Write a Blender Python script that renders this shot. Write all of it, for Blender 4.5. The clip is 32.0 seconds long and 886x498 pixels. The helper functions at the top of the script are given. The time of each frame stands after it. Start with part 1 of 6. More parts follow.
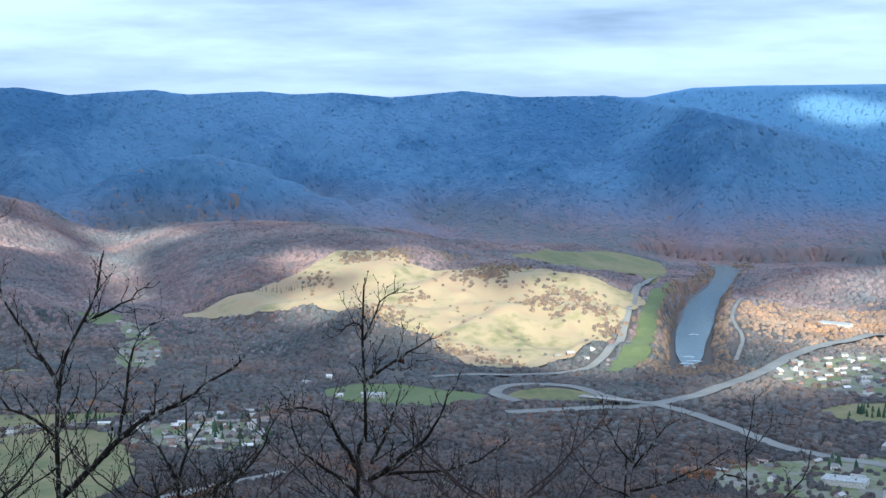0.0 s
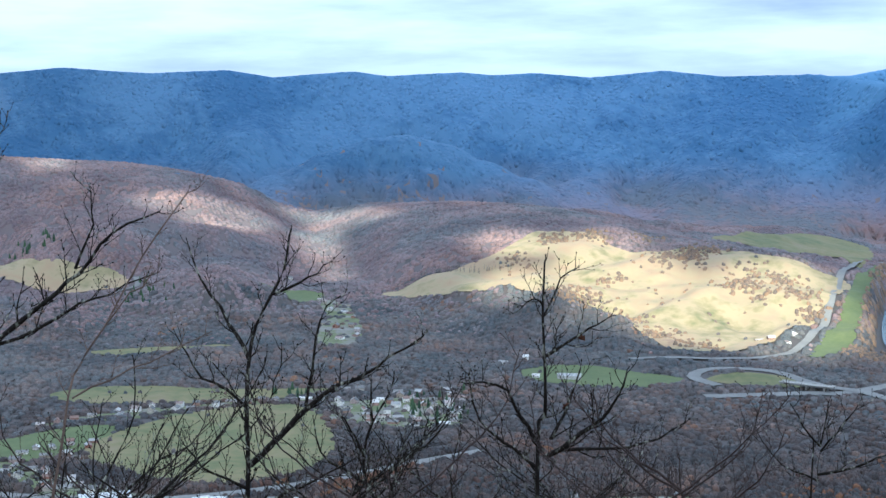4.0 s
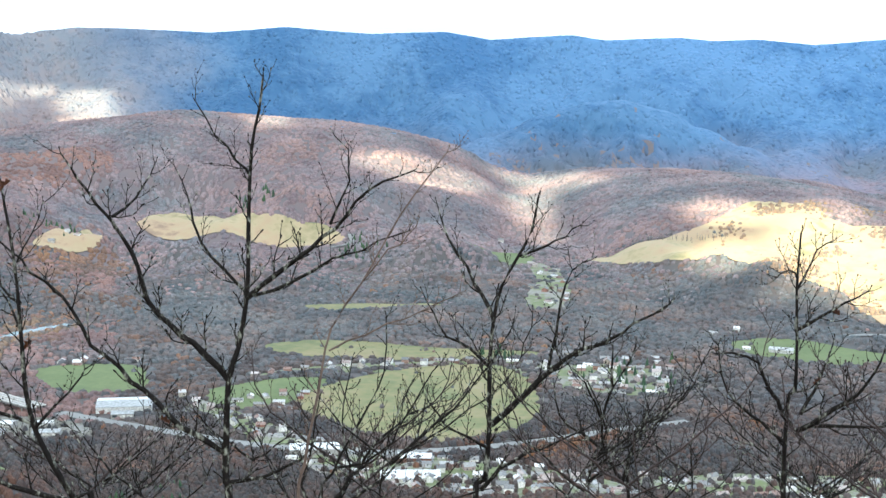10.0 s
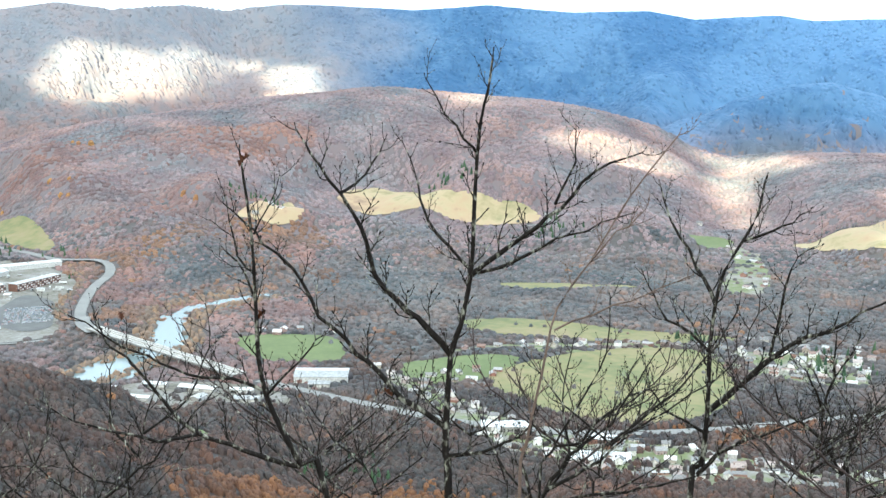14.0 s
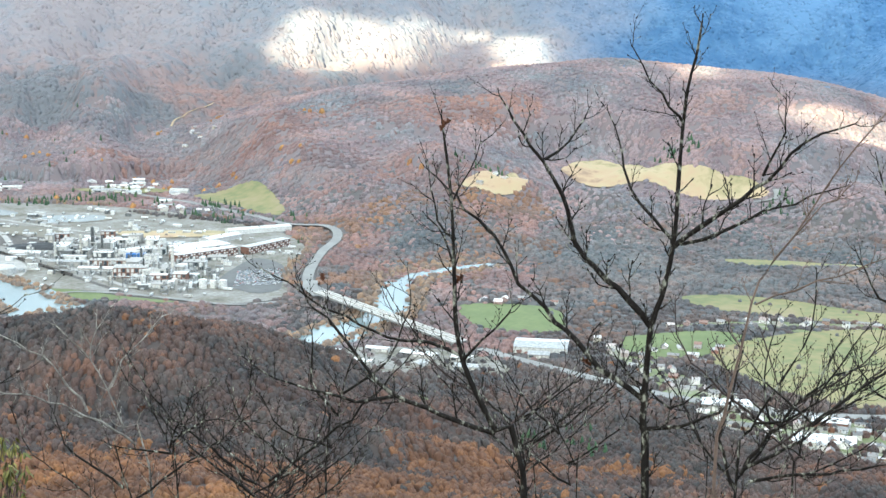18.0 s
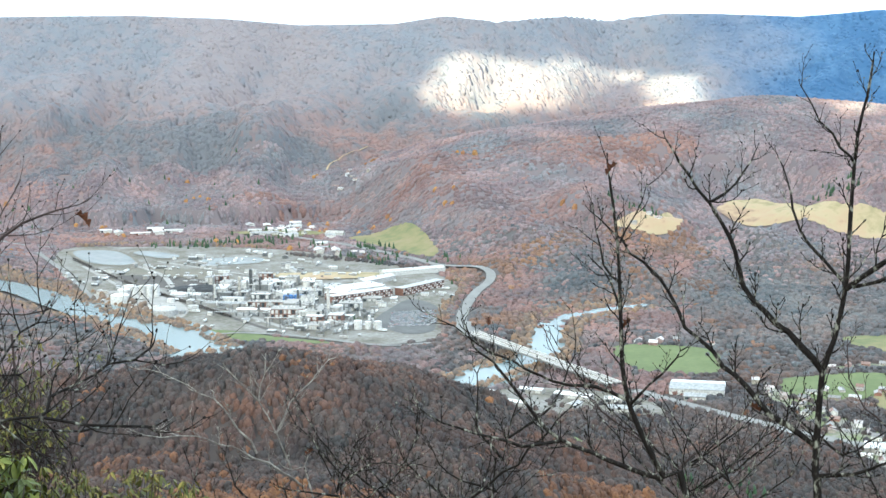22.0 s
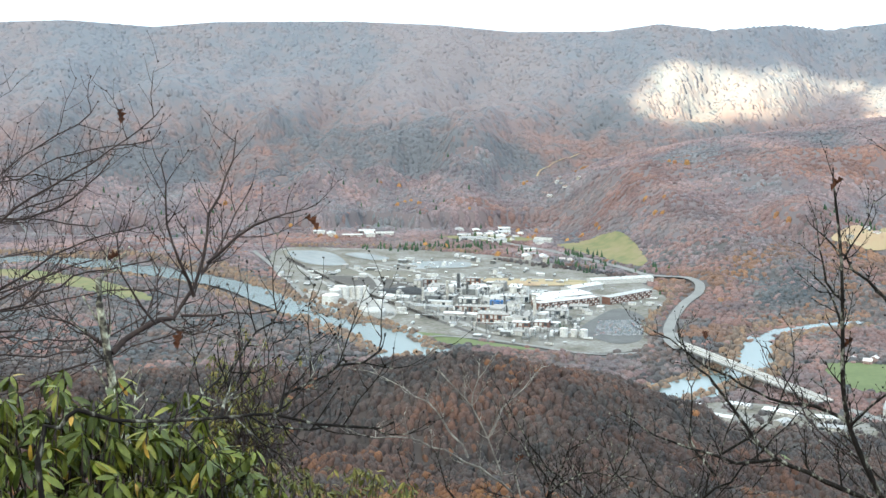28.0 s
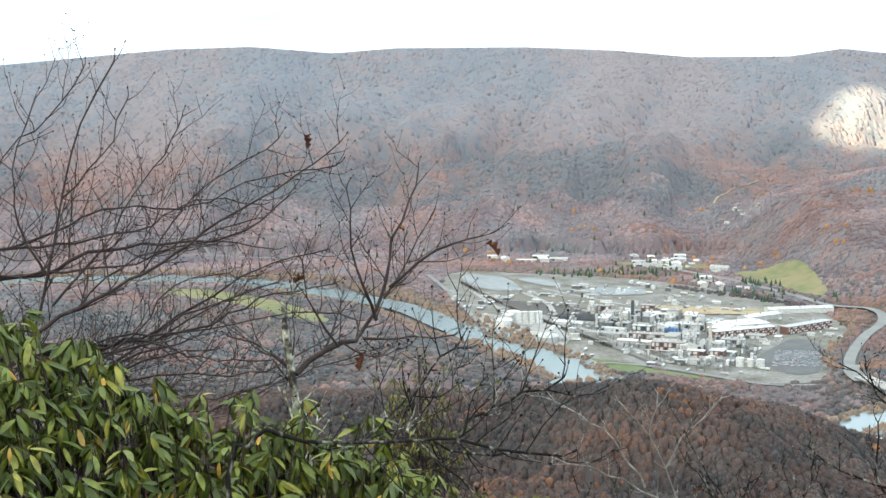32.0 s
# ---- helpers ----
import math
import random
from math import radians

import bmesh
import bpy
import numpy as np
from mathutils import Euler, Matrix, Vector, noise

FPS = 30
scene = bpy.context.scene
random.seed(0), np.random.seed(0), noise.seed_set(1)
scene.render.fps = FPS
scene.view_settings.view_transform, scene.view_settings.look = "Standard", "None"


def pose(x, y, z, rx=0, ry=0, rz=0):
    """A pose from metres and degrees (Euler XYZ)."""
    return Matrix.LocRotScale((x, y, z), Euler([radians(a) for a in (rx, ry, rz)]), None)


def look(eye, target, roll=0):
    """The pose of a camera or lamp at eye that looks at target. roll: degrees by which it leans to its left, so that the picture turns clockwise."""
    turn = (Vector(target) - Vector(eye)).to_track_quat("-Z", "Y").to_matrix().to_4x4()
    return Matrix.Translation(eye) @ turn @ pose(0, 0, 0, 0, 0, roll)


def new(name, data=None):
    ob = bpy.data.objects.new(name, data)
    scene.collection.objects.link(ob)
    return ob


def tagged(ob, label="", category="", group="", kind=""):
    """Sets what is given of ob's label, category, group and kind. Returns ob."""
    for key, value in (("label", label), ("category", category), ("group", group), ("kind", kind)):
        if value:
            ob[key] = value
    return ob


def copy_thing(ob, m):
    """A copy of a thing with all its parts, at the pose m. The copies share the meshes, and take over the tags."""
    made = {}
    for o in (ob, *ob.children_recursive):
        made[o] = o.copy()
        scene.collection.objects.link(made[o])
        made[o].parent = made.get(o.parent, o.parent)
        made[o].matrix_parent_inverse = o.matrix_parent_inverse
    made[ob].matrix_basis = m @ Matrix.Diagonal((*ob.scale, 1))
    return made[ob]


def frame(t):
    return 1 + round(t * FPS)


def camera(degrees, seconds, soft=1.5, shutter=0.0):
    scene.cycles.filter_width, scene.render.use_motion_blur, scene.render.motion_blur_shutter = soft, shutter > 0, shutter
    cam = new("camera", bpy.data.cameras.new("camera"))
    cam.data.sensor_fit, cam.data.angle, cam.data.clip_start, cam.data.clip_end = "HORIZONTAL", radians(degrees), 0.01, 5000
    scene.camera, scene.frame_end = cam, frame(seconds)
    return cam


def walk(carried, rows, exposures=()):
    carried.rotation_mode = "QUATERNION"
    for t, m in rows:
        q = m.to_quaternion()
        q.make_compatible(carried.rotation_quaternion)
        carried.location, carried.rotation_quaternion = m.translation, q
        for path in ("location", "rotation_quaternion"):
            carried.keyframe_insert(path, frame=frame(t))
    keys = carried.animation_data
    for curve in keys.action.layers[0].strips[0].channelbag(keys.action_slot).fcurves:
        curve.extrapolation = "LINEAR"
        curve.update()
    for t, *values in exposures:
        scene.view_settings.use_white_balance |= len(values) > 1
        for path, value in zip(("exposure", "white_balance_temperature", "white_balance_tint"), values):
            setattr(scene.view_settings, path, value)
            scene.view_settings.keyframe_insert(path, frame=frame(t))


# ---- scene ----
# ---- the camera: it turns almost on the spot, on a ledge high over the valley ----
cam = camera(33.0, 32.0)
# seconds, place, heading (to the left), pitch, lean
TURNS = [
    (0.0, 0.130, 0.055, 0.021, 7.72, -5.99, 0.18),
    (0.5, 0.152, 0.097, 0.005, 8.56, -6.07, 0.41),
    (1.0, 0.271, 0.081, -0.001, 9.37, -6.29, 0.30),
    (1.5, 0.232, 0.046, 0.012, 10.52, -6.04, 0.25),
    (2.0, 0.206, 0.093, 0.007, 11.79, -5.52, 0.58),
    (2.5, 0.267, 0.035, 0.006, 12.87, -5.84, 0.77),
    (4.5, 0.187, 0.036, -0.003, 16.02, -6.76, 0.36),
    (5.0, 0.163, 0.125, -0.018, 16.91, -6.69, 0.11),
    (5.5, 0.181, 0.034, -0.007, 17.87, -6.97, -0.15),
    (6.0, 0.142, 0.056, -0.009, 18.09, -8.01, -0.50),
    (6.5, 0.115, 0.113, -0.023, 19.73, -8.72, 0.21),
    (7.0, 0.178, -0.049, 0.005, 19.52, -8.53, -0.11),
    (7.5, 0.135, -0.041, 0.003, 21.07, -8.35, 0.29),
    (8.0, 0.063, 0.112, -0.015, 22.04, -8.09, 0.54),
    (8.5, 0.092, 0.035, -0.007, 22.93, -7.89, 0.08),
    (9.0, 0.088, -0.097, 0.009, 23.89, -7.76, -0.33),
    (9.5, 0.016, -0.027, 0.004, 23.56, -7.12, -0.70),
    (10.0, 0.024, -0.004, -0.004, 23.53, -8.04, -0.31),
    (10.5, 0.044, -0.107, 0.008, 24.18, -8.59, -0.46),
    (11.0, -0.028, -0.041, 0.009, 25.99, -8.64, 0.13),
    (11.5, -0.043, 0.038, -0.012, 26.79, -8.58, -0.27),
    (12.0, -0.050, 0.066, -0.017, 28.09, -8.58, -0.54),
    (12.5, -0.013, -0.044, -0.002, 29.13, -8.71, -0.12),
    (13.0, -0.047, 0.015, -0.016, 29.98, -9.32, 0.02),
    (13.5, -0.024, -0.032, -0.012, 30.41, -9.34, -0.57),
    (14.0, -0.081, -0.109, 0.006, 31.17, -8.91, -0.72),
    (14.5, -0.083, 0.047, -0.016, 32.23, -9.17, -0.54),
    (16.5, 0.025, 0.020, -0.019, 36.53, -9.89, -0.82),
    (17.0, -0.048, -0.038, -0.008, 37.70, -9.89, -0.88),
    (17.5, -0.150, -0.113, 0.008, 38.78, -10.16, -0.88),
    (18.0, -0.012, -0.013, -0.018, 39.81, -10.12, -0.77),
    (18.5, -0.077, -0.034, -0.002, 40.48, -9.64, -0.74),
    (19.0, -0.187, -0.086, -0.006, 41.43, -9.12, -0.42),
    (19.5, -0.075, -0.053, 0.002, 42.50, -8.86, -0.12),
    (20.0, -0.069, -0.054, 0.002, 43.15, -9.06, -0.11),
    (20.5, -0.071, -0.084, -0.007, 43.48, -9.53, -0.06),
    (21.0, -0.019, -0.031, 0.000, 43.92, -8.81, -0.17),
    (21.5, -0.055, -0.046, -0.005, 44.85, -8.32, 0.36),
    (22.0, -0.057, -0.051, -0.003, 45.55, -8.57, 0.46),
    (22.5, -0.059, -0.055, -0.002, 46.12, -9.08, 0.40),
    (23.0, -0.061, -0.059, 0.000, 47.37, -9.72, 0.24),
    (23.5, -0.063, -0.064, 0.002, 47.99, -9.33, 0.47),
    (24.0, -0.065, -0.068, 0.004, 49.24, -9.11, 0.09),
    (24.5, -0.067, -0.073, 0.006, 50.44, -8.88, 0.41),
    (25.0, -0.069, -0.077, 0.008, 50.86, -8.75, 0.53),
    (25.5, -0.071, -0.081, 0.009, 51.65, -8.88, 0.35),
    (27.5, -0.080, -0.099, 0.017, 53.68, -7.94, 0.23),
    (28.0, -0.062, -0.107, 0.012, 53.65, -8.27, 0.04),
    (28.5, -0.073, -0.109, 0.014, 54.48, -8.09, -0.26),
    (29.0, -0.069, -0.114, 0.015, 55.17, -8.00, -0.51),
    (29.5, -0.089, -0.112, 0.011, 56.75, -8.03, 0.04),
    (30.0, -0.091, -0.117, 0.011, 58.61, -7.50, 0.18),
    (30.5, -0.107, -0.114, 0.009, 59.53, -7.11, 0.36),
    (31.0, -0.086, -0.125, 0.014, 59.89, -7.22, 0.70),
    (31.5, -0.077, -0.129, 0.017, 60.02, -7.32, 0.73),
    (32.0, -0.074, -0.131, 0.016, 60.34, -7.29, 0.21),
]
EXPOSURES = [(0.0, 1.25, 4450, 4), (2.5, 1.32, 4450, 4), (6.0, 1.7, 4650, 3), (9.0, 2.08, 4900, 1), (13.0, 2.5, 5150, -2), (19.0, 2.5, 5100, -2), (25.0, 2.35, 5150, -2), (32.0, 2.27, 5350, -1)]
walk(cam, [(t, pose(x, y, z, 90 + pitch, lean, heading)) for t, x, y, z, heading, pitch, lean in TURNS], EXPOSURES)

# ---- light ----
SUN_HEADING, SUN_HEIGHT = 196.0, 27.0          # degrees to the left of +y, and above the horizon
SUN_WAY = Vector((-math.sin(radians(SUN_HEADING)) * math.cos(radians(SUN_HEIGHT)),
                  math.cos(radians(SUN_HEADING)) * math.cos(radians(SUN_HEIGHT)), math.sin(radians(SUN_HEIGHT))))
world = bpy.data.worlds.new("sky")
scene.world = world
world.use_nodes = True
wn, wl = world.node_tree.nodes, world.node_tree.links
wn.clear()
w_out, w_bg = wn.new("ShaderNodeOutputWorld"), wn.new("ShaderNodeBackground")
w_sky = wn.new("ShaderNodeTexSky")
w_sky.sky_type, w_sky.sun_disc = "NISHITA", False
w_sky.sun_elevation, w_sky.sun_rotation = radians(SUN_HEIGHT), radians(-SUN_HEADING)
w_sky.altitude, w_sky.air_density, w_sky.dust_density = 1000, 1.0, 1.0
w_co, w_map = wn.new("ShaderNodeTexCoord"), wn.new("ShaderNodeMapping")
w_map.inputs["Scale"].default_value = (2.2, 2.2, 15.0)
w_noise = wn.new("ShaderNodeTexNoise")
w_noise.inputs["Scale"].default_value, w_noise.inputs["Detail"].default_value = 1.7, 9
w_noise.inputs["Roughness"].default_value = 0.55
w_amount, w_shade = wn.new("ShaderNodeValToRGB"), wn.new("ShaderNodeValToRGB")
w_amount.color_ramp.elements[0].position, w_amount.color_ramp.elements[1].position = 0.30, 0.52
w_amount.color_ramp.elements[0].color = (0.8, 0.8, 0.8, 1)
w_shade.color_ramp.elements[0].position, w_shade.color_ramp.elements[1].position = 0.42, 0.72
w_shade.color_ramp.elements[0].color, w_shade.color_ramp.elements[1].color = (8.1, 7.9, 7.6, 1), (3.7, 3.85, 3.95, 1)
w_mix = wn.new("ShaderNodeMix")
w_mix.data_type = "RGBA"
wl.new(w_co.outputs["Generated"], w_map.inputs["Vector"])
wl.new(w_map.outputs[0], w_noise.inputs["Vector"])
wl.new(w_noise.outputs[0], w_amount.inputs[0])
wl.new(w_noise.outputs[0], w_shade.inputs[0])
wl.new(w_amount.outputs[0], w_mix.inputs["Factor"])
wl.new(w_sky.outputs[0], w_mix.inputs["A"])
wl.new(w_shade.outputs[0], w_mix.inputs["B"])
# an overcast sky is about three times as bright overhead as at the horizon
w_sep, w_up, w_more, w_all = wn.new("ShaderNodeSeparateXYZ"), wn.new("ShaderNodeMath"), wn.new("ShaderNodeMath"), wn.new("ShaderNodeMix")
w_up.operation, w_more.operation = "MAXIMUM", "MULTIPLY_ADD"
w_up.inputs[1].default_value, w_more.inputs[1].default_value, w_more.inputs[2].default_value = 0.0, 2.0, 1.0
w_all.data_type, w_all.blend_type = "RGBA", "MULTIPLY"
w_all.inputs["Factor"].default_value = 1.0
wl.new(w_co.outputs["Generated"], w_sep.inputs[0])
wl.new(w_sep.outputs["Z"], w_up.inputs[0])
wl.new(w_up.outputs[0], w_more.inputs[0])
wl.new(w_mix.outputs["Result"], w_all.inputs["A"])
wl.new(w_more.outputs[0], w_all.inputs["B"])
wl.new(w_all.outputs["Result"], w_bg.inputs["Color"])
w_bg.inputs["Strength"].default_value = 0.05
wl.new(w_bg.outputs[0], w_out.inputs["Surface"])

sun = new("sun", bpy.data.lights.new("sun", "SUN"))
sun.data.energy, sun.data.angle, sun.data.color = 4.6, radians(1.2), (1.0, 0.75, 0.41)
sun.matrix_world = look(SUN_WAY * 4000, (0, 0, 0))


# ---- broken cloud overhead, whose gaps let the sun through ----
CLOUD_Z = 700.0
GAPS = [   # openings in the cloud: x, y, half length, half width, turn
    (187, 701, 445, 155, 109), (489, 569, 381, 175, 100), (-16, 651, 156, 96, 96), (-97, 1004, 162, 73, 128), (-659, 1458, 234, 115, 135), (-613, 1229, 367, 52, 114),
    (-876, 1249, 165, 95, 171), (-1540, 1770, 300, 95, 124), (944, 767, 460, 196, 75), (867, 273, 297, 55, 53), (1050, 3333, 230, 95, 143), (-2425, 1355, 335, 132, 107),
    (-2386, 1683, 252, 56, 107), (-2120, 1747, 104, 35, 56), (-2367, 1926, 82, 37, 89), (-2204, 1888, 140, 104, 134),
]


def cloud_layer():
    """A sheet of cloud whose thickness thins out towards ragged openings."""
    g = np.random.default_rng(2)
    xs, ys = np.arange(-6300, 2300, 32.0), np.arange(-2900, 4250, 32.0)
    gx, gy = np.meshgrid(xs, ys, indexing="ij")
    ragged = np.zeros(gx.shape)
    for k in range(7):
        a, s = g.uniform(0, 6.28), 700 * 0.62 ** k
        ragged += 0.62 ** k * np.sin((gx * np.cos(a) + gy * np.sin(a)) * 6.28 / s + g.uniform(0, 6.28) + 1.5 * np.sin((gy * np.cos(a) - gx * np.sin(a)) * 4.1 / s))
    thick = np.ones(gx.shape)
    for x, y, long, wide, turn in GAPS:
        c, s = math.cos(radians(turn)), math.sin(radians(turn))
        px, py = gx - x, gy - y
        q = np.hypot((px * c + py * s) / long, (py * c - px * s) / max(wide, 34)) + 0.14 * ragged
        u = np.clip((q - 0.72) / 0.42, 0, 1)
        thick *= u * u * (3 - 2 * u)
    gz = CLOUD_Z + 18 * ragged
    i = np.arange(gx.size).reshape(gx.shape)
    quads = np.stack([i[:-1, :-1].ravel(), i[1:, :-1].ravel(), i[1:, 1:].ravel(), i[:-1, 1:].ravel()], 1)
    me = bpy.data.meshes.new("cloud_layer")
    me.from_pydata(np.stack([gx.ravel(), gy.ravel(), gz.ravel()], 1).tolist(), [], quads.tolist())
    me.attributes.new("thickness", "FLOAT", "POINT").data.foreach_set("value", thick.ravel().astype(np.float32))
    m = bpy.data.materials.new("thin grey cloud")
    m.use_nodes = True
    n, l = m.node_tree.nodes, m.node_tree.links
    mix, clear, milky = n.new("ShaderNodeMixShader"), n.new("ShaderNodeBsdfTransparent"), n.new("ShaderNodeBsdfTranslucent")
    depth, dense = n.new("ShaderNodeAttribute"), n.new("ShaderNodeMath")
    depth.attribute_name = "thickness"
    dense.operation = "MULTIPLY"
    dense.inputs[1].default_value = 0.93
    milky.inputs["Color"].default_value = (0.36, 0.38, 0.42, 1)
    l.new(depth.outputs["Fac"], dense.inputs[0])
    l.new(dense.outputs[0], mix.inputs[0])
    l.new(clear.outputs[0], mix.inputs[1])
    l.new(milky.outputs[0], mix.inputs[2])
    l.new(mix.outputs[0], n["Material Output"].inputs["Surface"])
    me.materials.append(m)
    return tagged(new("cloud_layer", me), "broken layer of thin grey cloud over the valley", "cloud", kind="structure")


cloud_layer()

# ---- materials ----
def material(name, rough=0.8, metal=0.0):
    m = bpy.data.materials.new(name)
    m.use_nodes = True
    b = m.node_tree.nodes["Principled BSDF"]
    b.inputs["Roughness"].default_value, b.inputs["Metallic"].default_value = rough, metal
    b.inputs["Specular IOR Level"].default_value = 0.3
    return m, m.node_tree.nodes, m.node_tree.links, b


def ramp(nodes, stops):
    r = nodes.new("ShaderNodeValToRGB")
    e = r.color_ramp.elements
    e[0].position, e[0].color = stops[0][0], (*stops[0][1], 1)
    e[1].position, e[1].color = stops[-1][0], (*stops[-1][1], 1)
    for p, c in stops[1:-1]:
        e.new(p).color = (*c, 1)
    return r


def noisy(name, stops, scale, rough=0.85, bump=0.0, fine=0.0, detail=6, metal=0.0, distance=0.1, stretch=(1, 1, 1)):
    """Colour from a noise in object metres, mixed with a finer one; bump from the finer."""
    m, n, l, b = material(name, rough, metal)
    co, mp, t1, t2 = n.new("ShaderNodeTexCoord"), n.new("ShaderNodeMapping"), n.new("ShaderNodeTexNoise"), n.new("ShaderNodeTexNoise")
    mp.inputs["Scale"].default_value = stretch
    t1.inputs["Scale"].default_value, t1.inputs["Detail"].default_value = scale, detail
    t2.inputs["Scale"].default_value, t2.inputs["Detail"].default_value = fine or scale * 9, 4
    l.new(co.outputs["Object"], mp.inputs[0])
    l.new(mp.outputs[0], t1.inputs["Vector"])
    l.new(mp.outputs[0], t2.inputs["Vector"])
    mix = n.new("ShaderNodeMix")
    mix.inputs["Factor"].default_value = 0.4
    l.new(t1.outputs[0], mix.inputs["A"])
    l.new(t2.outputs[0], mix.inputs["B"])
    r = ramp(n, stops)
    l.new(mix.outputs["Result"], r.inputs[0])
    l.new(r.outputs[0], b.inputs["Base Color"])
    if bump:
        bp = n.new("ShaderNodeBump")
        bp.inputs["Strength"].default_value, bp.inputs["Distance"].default_value = bump, distance
        l.new(t2.outputs[0], bp.inputs["Height"])
        l.new(bp.outputs[0], b.inputs["Normal"])
    return m


def islands(name, stops, rough=0.9, per_object=False, grain=0.0):
    """Each loose piece (or each object) takes its own colour from the ramp."""
    m, n, l, b = material(name, rough)
    g = n.new("ShaderNodeObjectInfo" if per_object else "ShaderNodeNewGeometry")
    r = ramp(n, stops)
    r.color_ramp.interpolation = "LINEAR"
    l.new(g.outputs["Random" if per_object else "Random Per Island"], r.inputs[0])
    if grain:
        co, t = n.new("ShaderNodeTexCoord"), n.new("ShaderNodeTexNoise")
        t.inputs["Scale"].default_value, t.inputs["Detail"].default_value = grain, 5
        l.new(co.outputs["Object"], t.inputs["Vector"])
        r2 = ramp(n, [(0.3, (0.6, 0.6, 0.6)), (0.7, (1.3, 1.3, 1.3))])
        l.new(t.outputs[0], r2.inputs[0])
        mx = n.new("ShaderNodeMix")
        mx.data_type, mx.blend_type = "RGBA", "MULTIPLY"
        mx.inputs["Factor"].default_value = 1
        l.new(r.outputs[0], mx.inputs["A"])
        l.new(r2.outputs[0], mx.inputs["B"])
        l.new(mx.outputs["Result"], b.inputs["Base Color"])
    else:
        l.new(r.outputs[0], b.inputs["Base Color"])
    return m

def woods(name, tones, size=150.0, loose=0.4, grain=0.5):
    """Trees whose tone drifts in stands of some size, differs from crown to crown and is broken up by twigs."""
    m, n, l, b = material(name, 0.9)
    co, big, fine, own = n.new("ShaderNodeTexCoord"), n.new("ShaderNodeTexNoise"), n.new("ShaderNodeTexNoise"), n.new("ShaderNodeNewGeometry")
    big.inputs["Scale"].default_value, big.inputs["Detail"].default_value = 1.0 / size, 4
    fine.inputs["Scale"].default_value, fine.inputs["Detail"].default_value = grain, 5
    l.new(co.outputs["Object"], big.inputs["Vector"])
    tall_grain = n.new("ShaderNodeMapping")
    tall_grain.inputs["Scale"].default_value = (1, 1, 0.45)
    l.new(co.outputs["Object"], tall_grain.inputs[0])
    l.new(tall_grain.outputs[0], fine.inputs["Vector"])
    span, mix, r = n.new("ShaderNodeMapRange"), n.new("ShaderNodeMix"), ramp(n, [(i / (len(tones) - 1), c) for i, c in enumerate(tones)])
    span.inputs["From Min"].default_value, span.inputs["From Max"].default_value = 0.35, 0.66
    mix.inputs["Factor"].default_value = loose
    l.new(big.outputs[0], span.inputs["Value"])
    l.new(span.outputs[0], mix.inputs["A"])
    l.new(own.outputs["Random Per Island"], mix.inputs["B"])
    l.new(mix.outputs["Result"], r.inputs[0])
    stand, r3, mx2 = n.new("ShaderNodeTexNoise"), ramp(n, [(0.36, (0.72, 0.74, 0.78)), (0.64, (1.22, 1.21, 1.18))]), n.new("ShaderNodeMix")
    stand.inputs["Scale"].default_value, stand.inputs["Detail"].default_value = 1.7 / size, 4
    l.new(co.outputs["Object"], stand.inputs["Vector"])
    l.new(stand.outputs[0], r3.inputs[0])
    mx2.data_type, mx2.blend_type = "RGBA", "MULTIPLY"
    mx2.inputs["Factor"].default_value = 1
    l.new(r.outputs[0], mx2.inputs["A"])
    l.new(r3.outputs[0], mx2.inputs["B"])
    r2, mx = ramp(n, [(0.3, (0.7, 0.7, 0.7)), (0.7, (1.25, 1.25, 1.25))]), n.new("ShaderNodeMix")
    mx.data_type, mx.blend_type = "RGBA", "MULTIPLY"
    mx.inputs["Factor"].default_value = 1
    l.new(fine.outputs[0], r2.inputs[0])
    l.new(mx2.outputs["Result"], mx.inputs["A"])
    l.new(r2.outputs[0], mx.inputs["B"])
    l.new(mx.outputs["Result"], b.inputs["Base Color"])
    rough_up = n.new("ShaderNodeBump")
    rough_up.inputs["Strength"].default_value, rough_up.inputs["Distance"].default_value = 0.7, 1.2
    l.new(fine.outputs[0], rough_up.inputs["Height"])
    l.new(rough_up.outputs[0], b.inputs["Normal"])
    return m


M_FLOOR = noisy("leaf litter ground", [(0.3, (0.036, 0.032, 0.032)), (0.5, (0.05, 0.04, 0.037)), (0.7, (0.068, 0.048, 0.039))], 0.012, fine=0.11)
M_MEADOW = noisy("meadow grass", [(0.34, (0.09, 0.105, 0.045)), (0.46, (0.135, 0.135, 0.06)), (0.56, (0.175, 0.155, 0.075)), (0.66, (0.20, 0.165, 0.10))], 0.009, fine=0.06)
M_PASTURE = noisy("dry pasture grass", [(0.31, (0.10, 0.12, 0.055)), (0.39, (0.21, 0.185, 0.10)), (0.48, (0.30, 0.245, 0.15)), (0.60, (0.30, 0.22, 0.14)), (0.68, (0.20, 0.14, 0.10))], 0.0075, fine=0.045, detail=8)
M_LAWN = noisy("green lawn", [(0.3, (0.075, 0.10, 0.04)), (0.7, (0.125, 0.145, 0.06))], 0.02, fine=0.15)
M_ASPHALT = noisy("grey asphalt road", [(0.3, (0.14, 0.14, 0.139)), (0.7, (0.215, 0.213, 0.207))], 0.03)
M_LOT = noisy("dark asphalt of the car park", [(0.3, (0.07, 0.07, 0.072)), (0.7, (0.115, 0.115, 0.116))], 0.04, fine=0.4)
M_GRAVEL = noisy("pale gravel yard", [(0.32, (0.07, 0.066, 0.055)), (0.45, (0.13, 0.12, 0.10)), (0.55, (0.17, 0.165, 0.155)), (0.68, (0.26, 0.255, 0.245))], 0.022, fine=0.16)
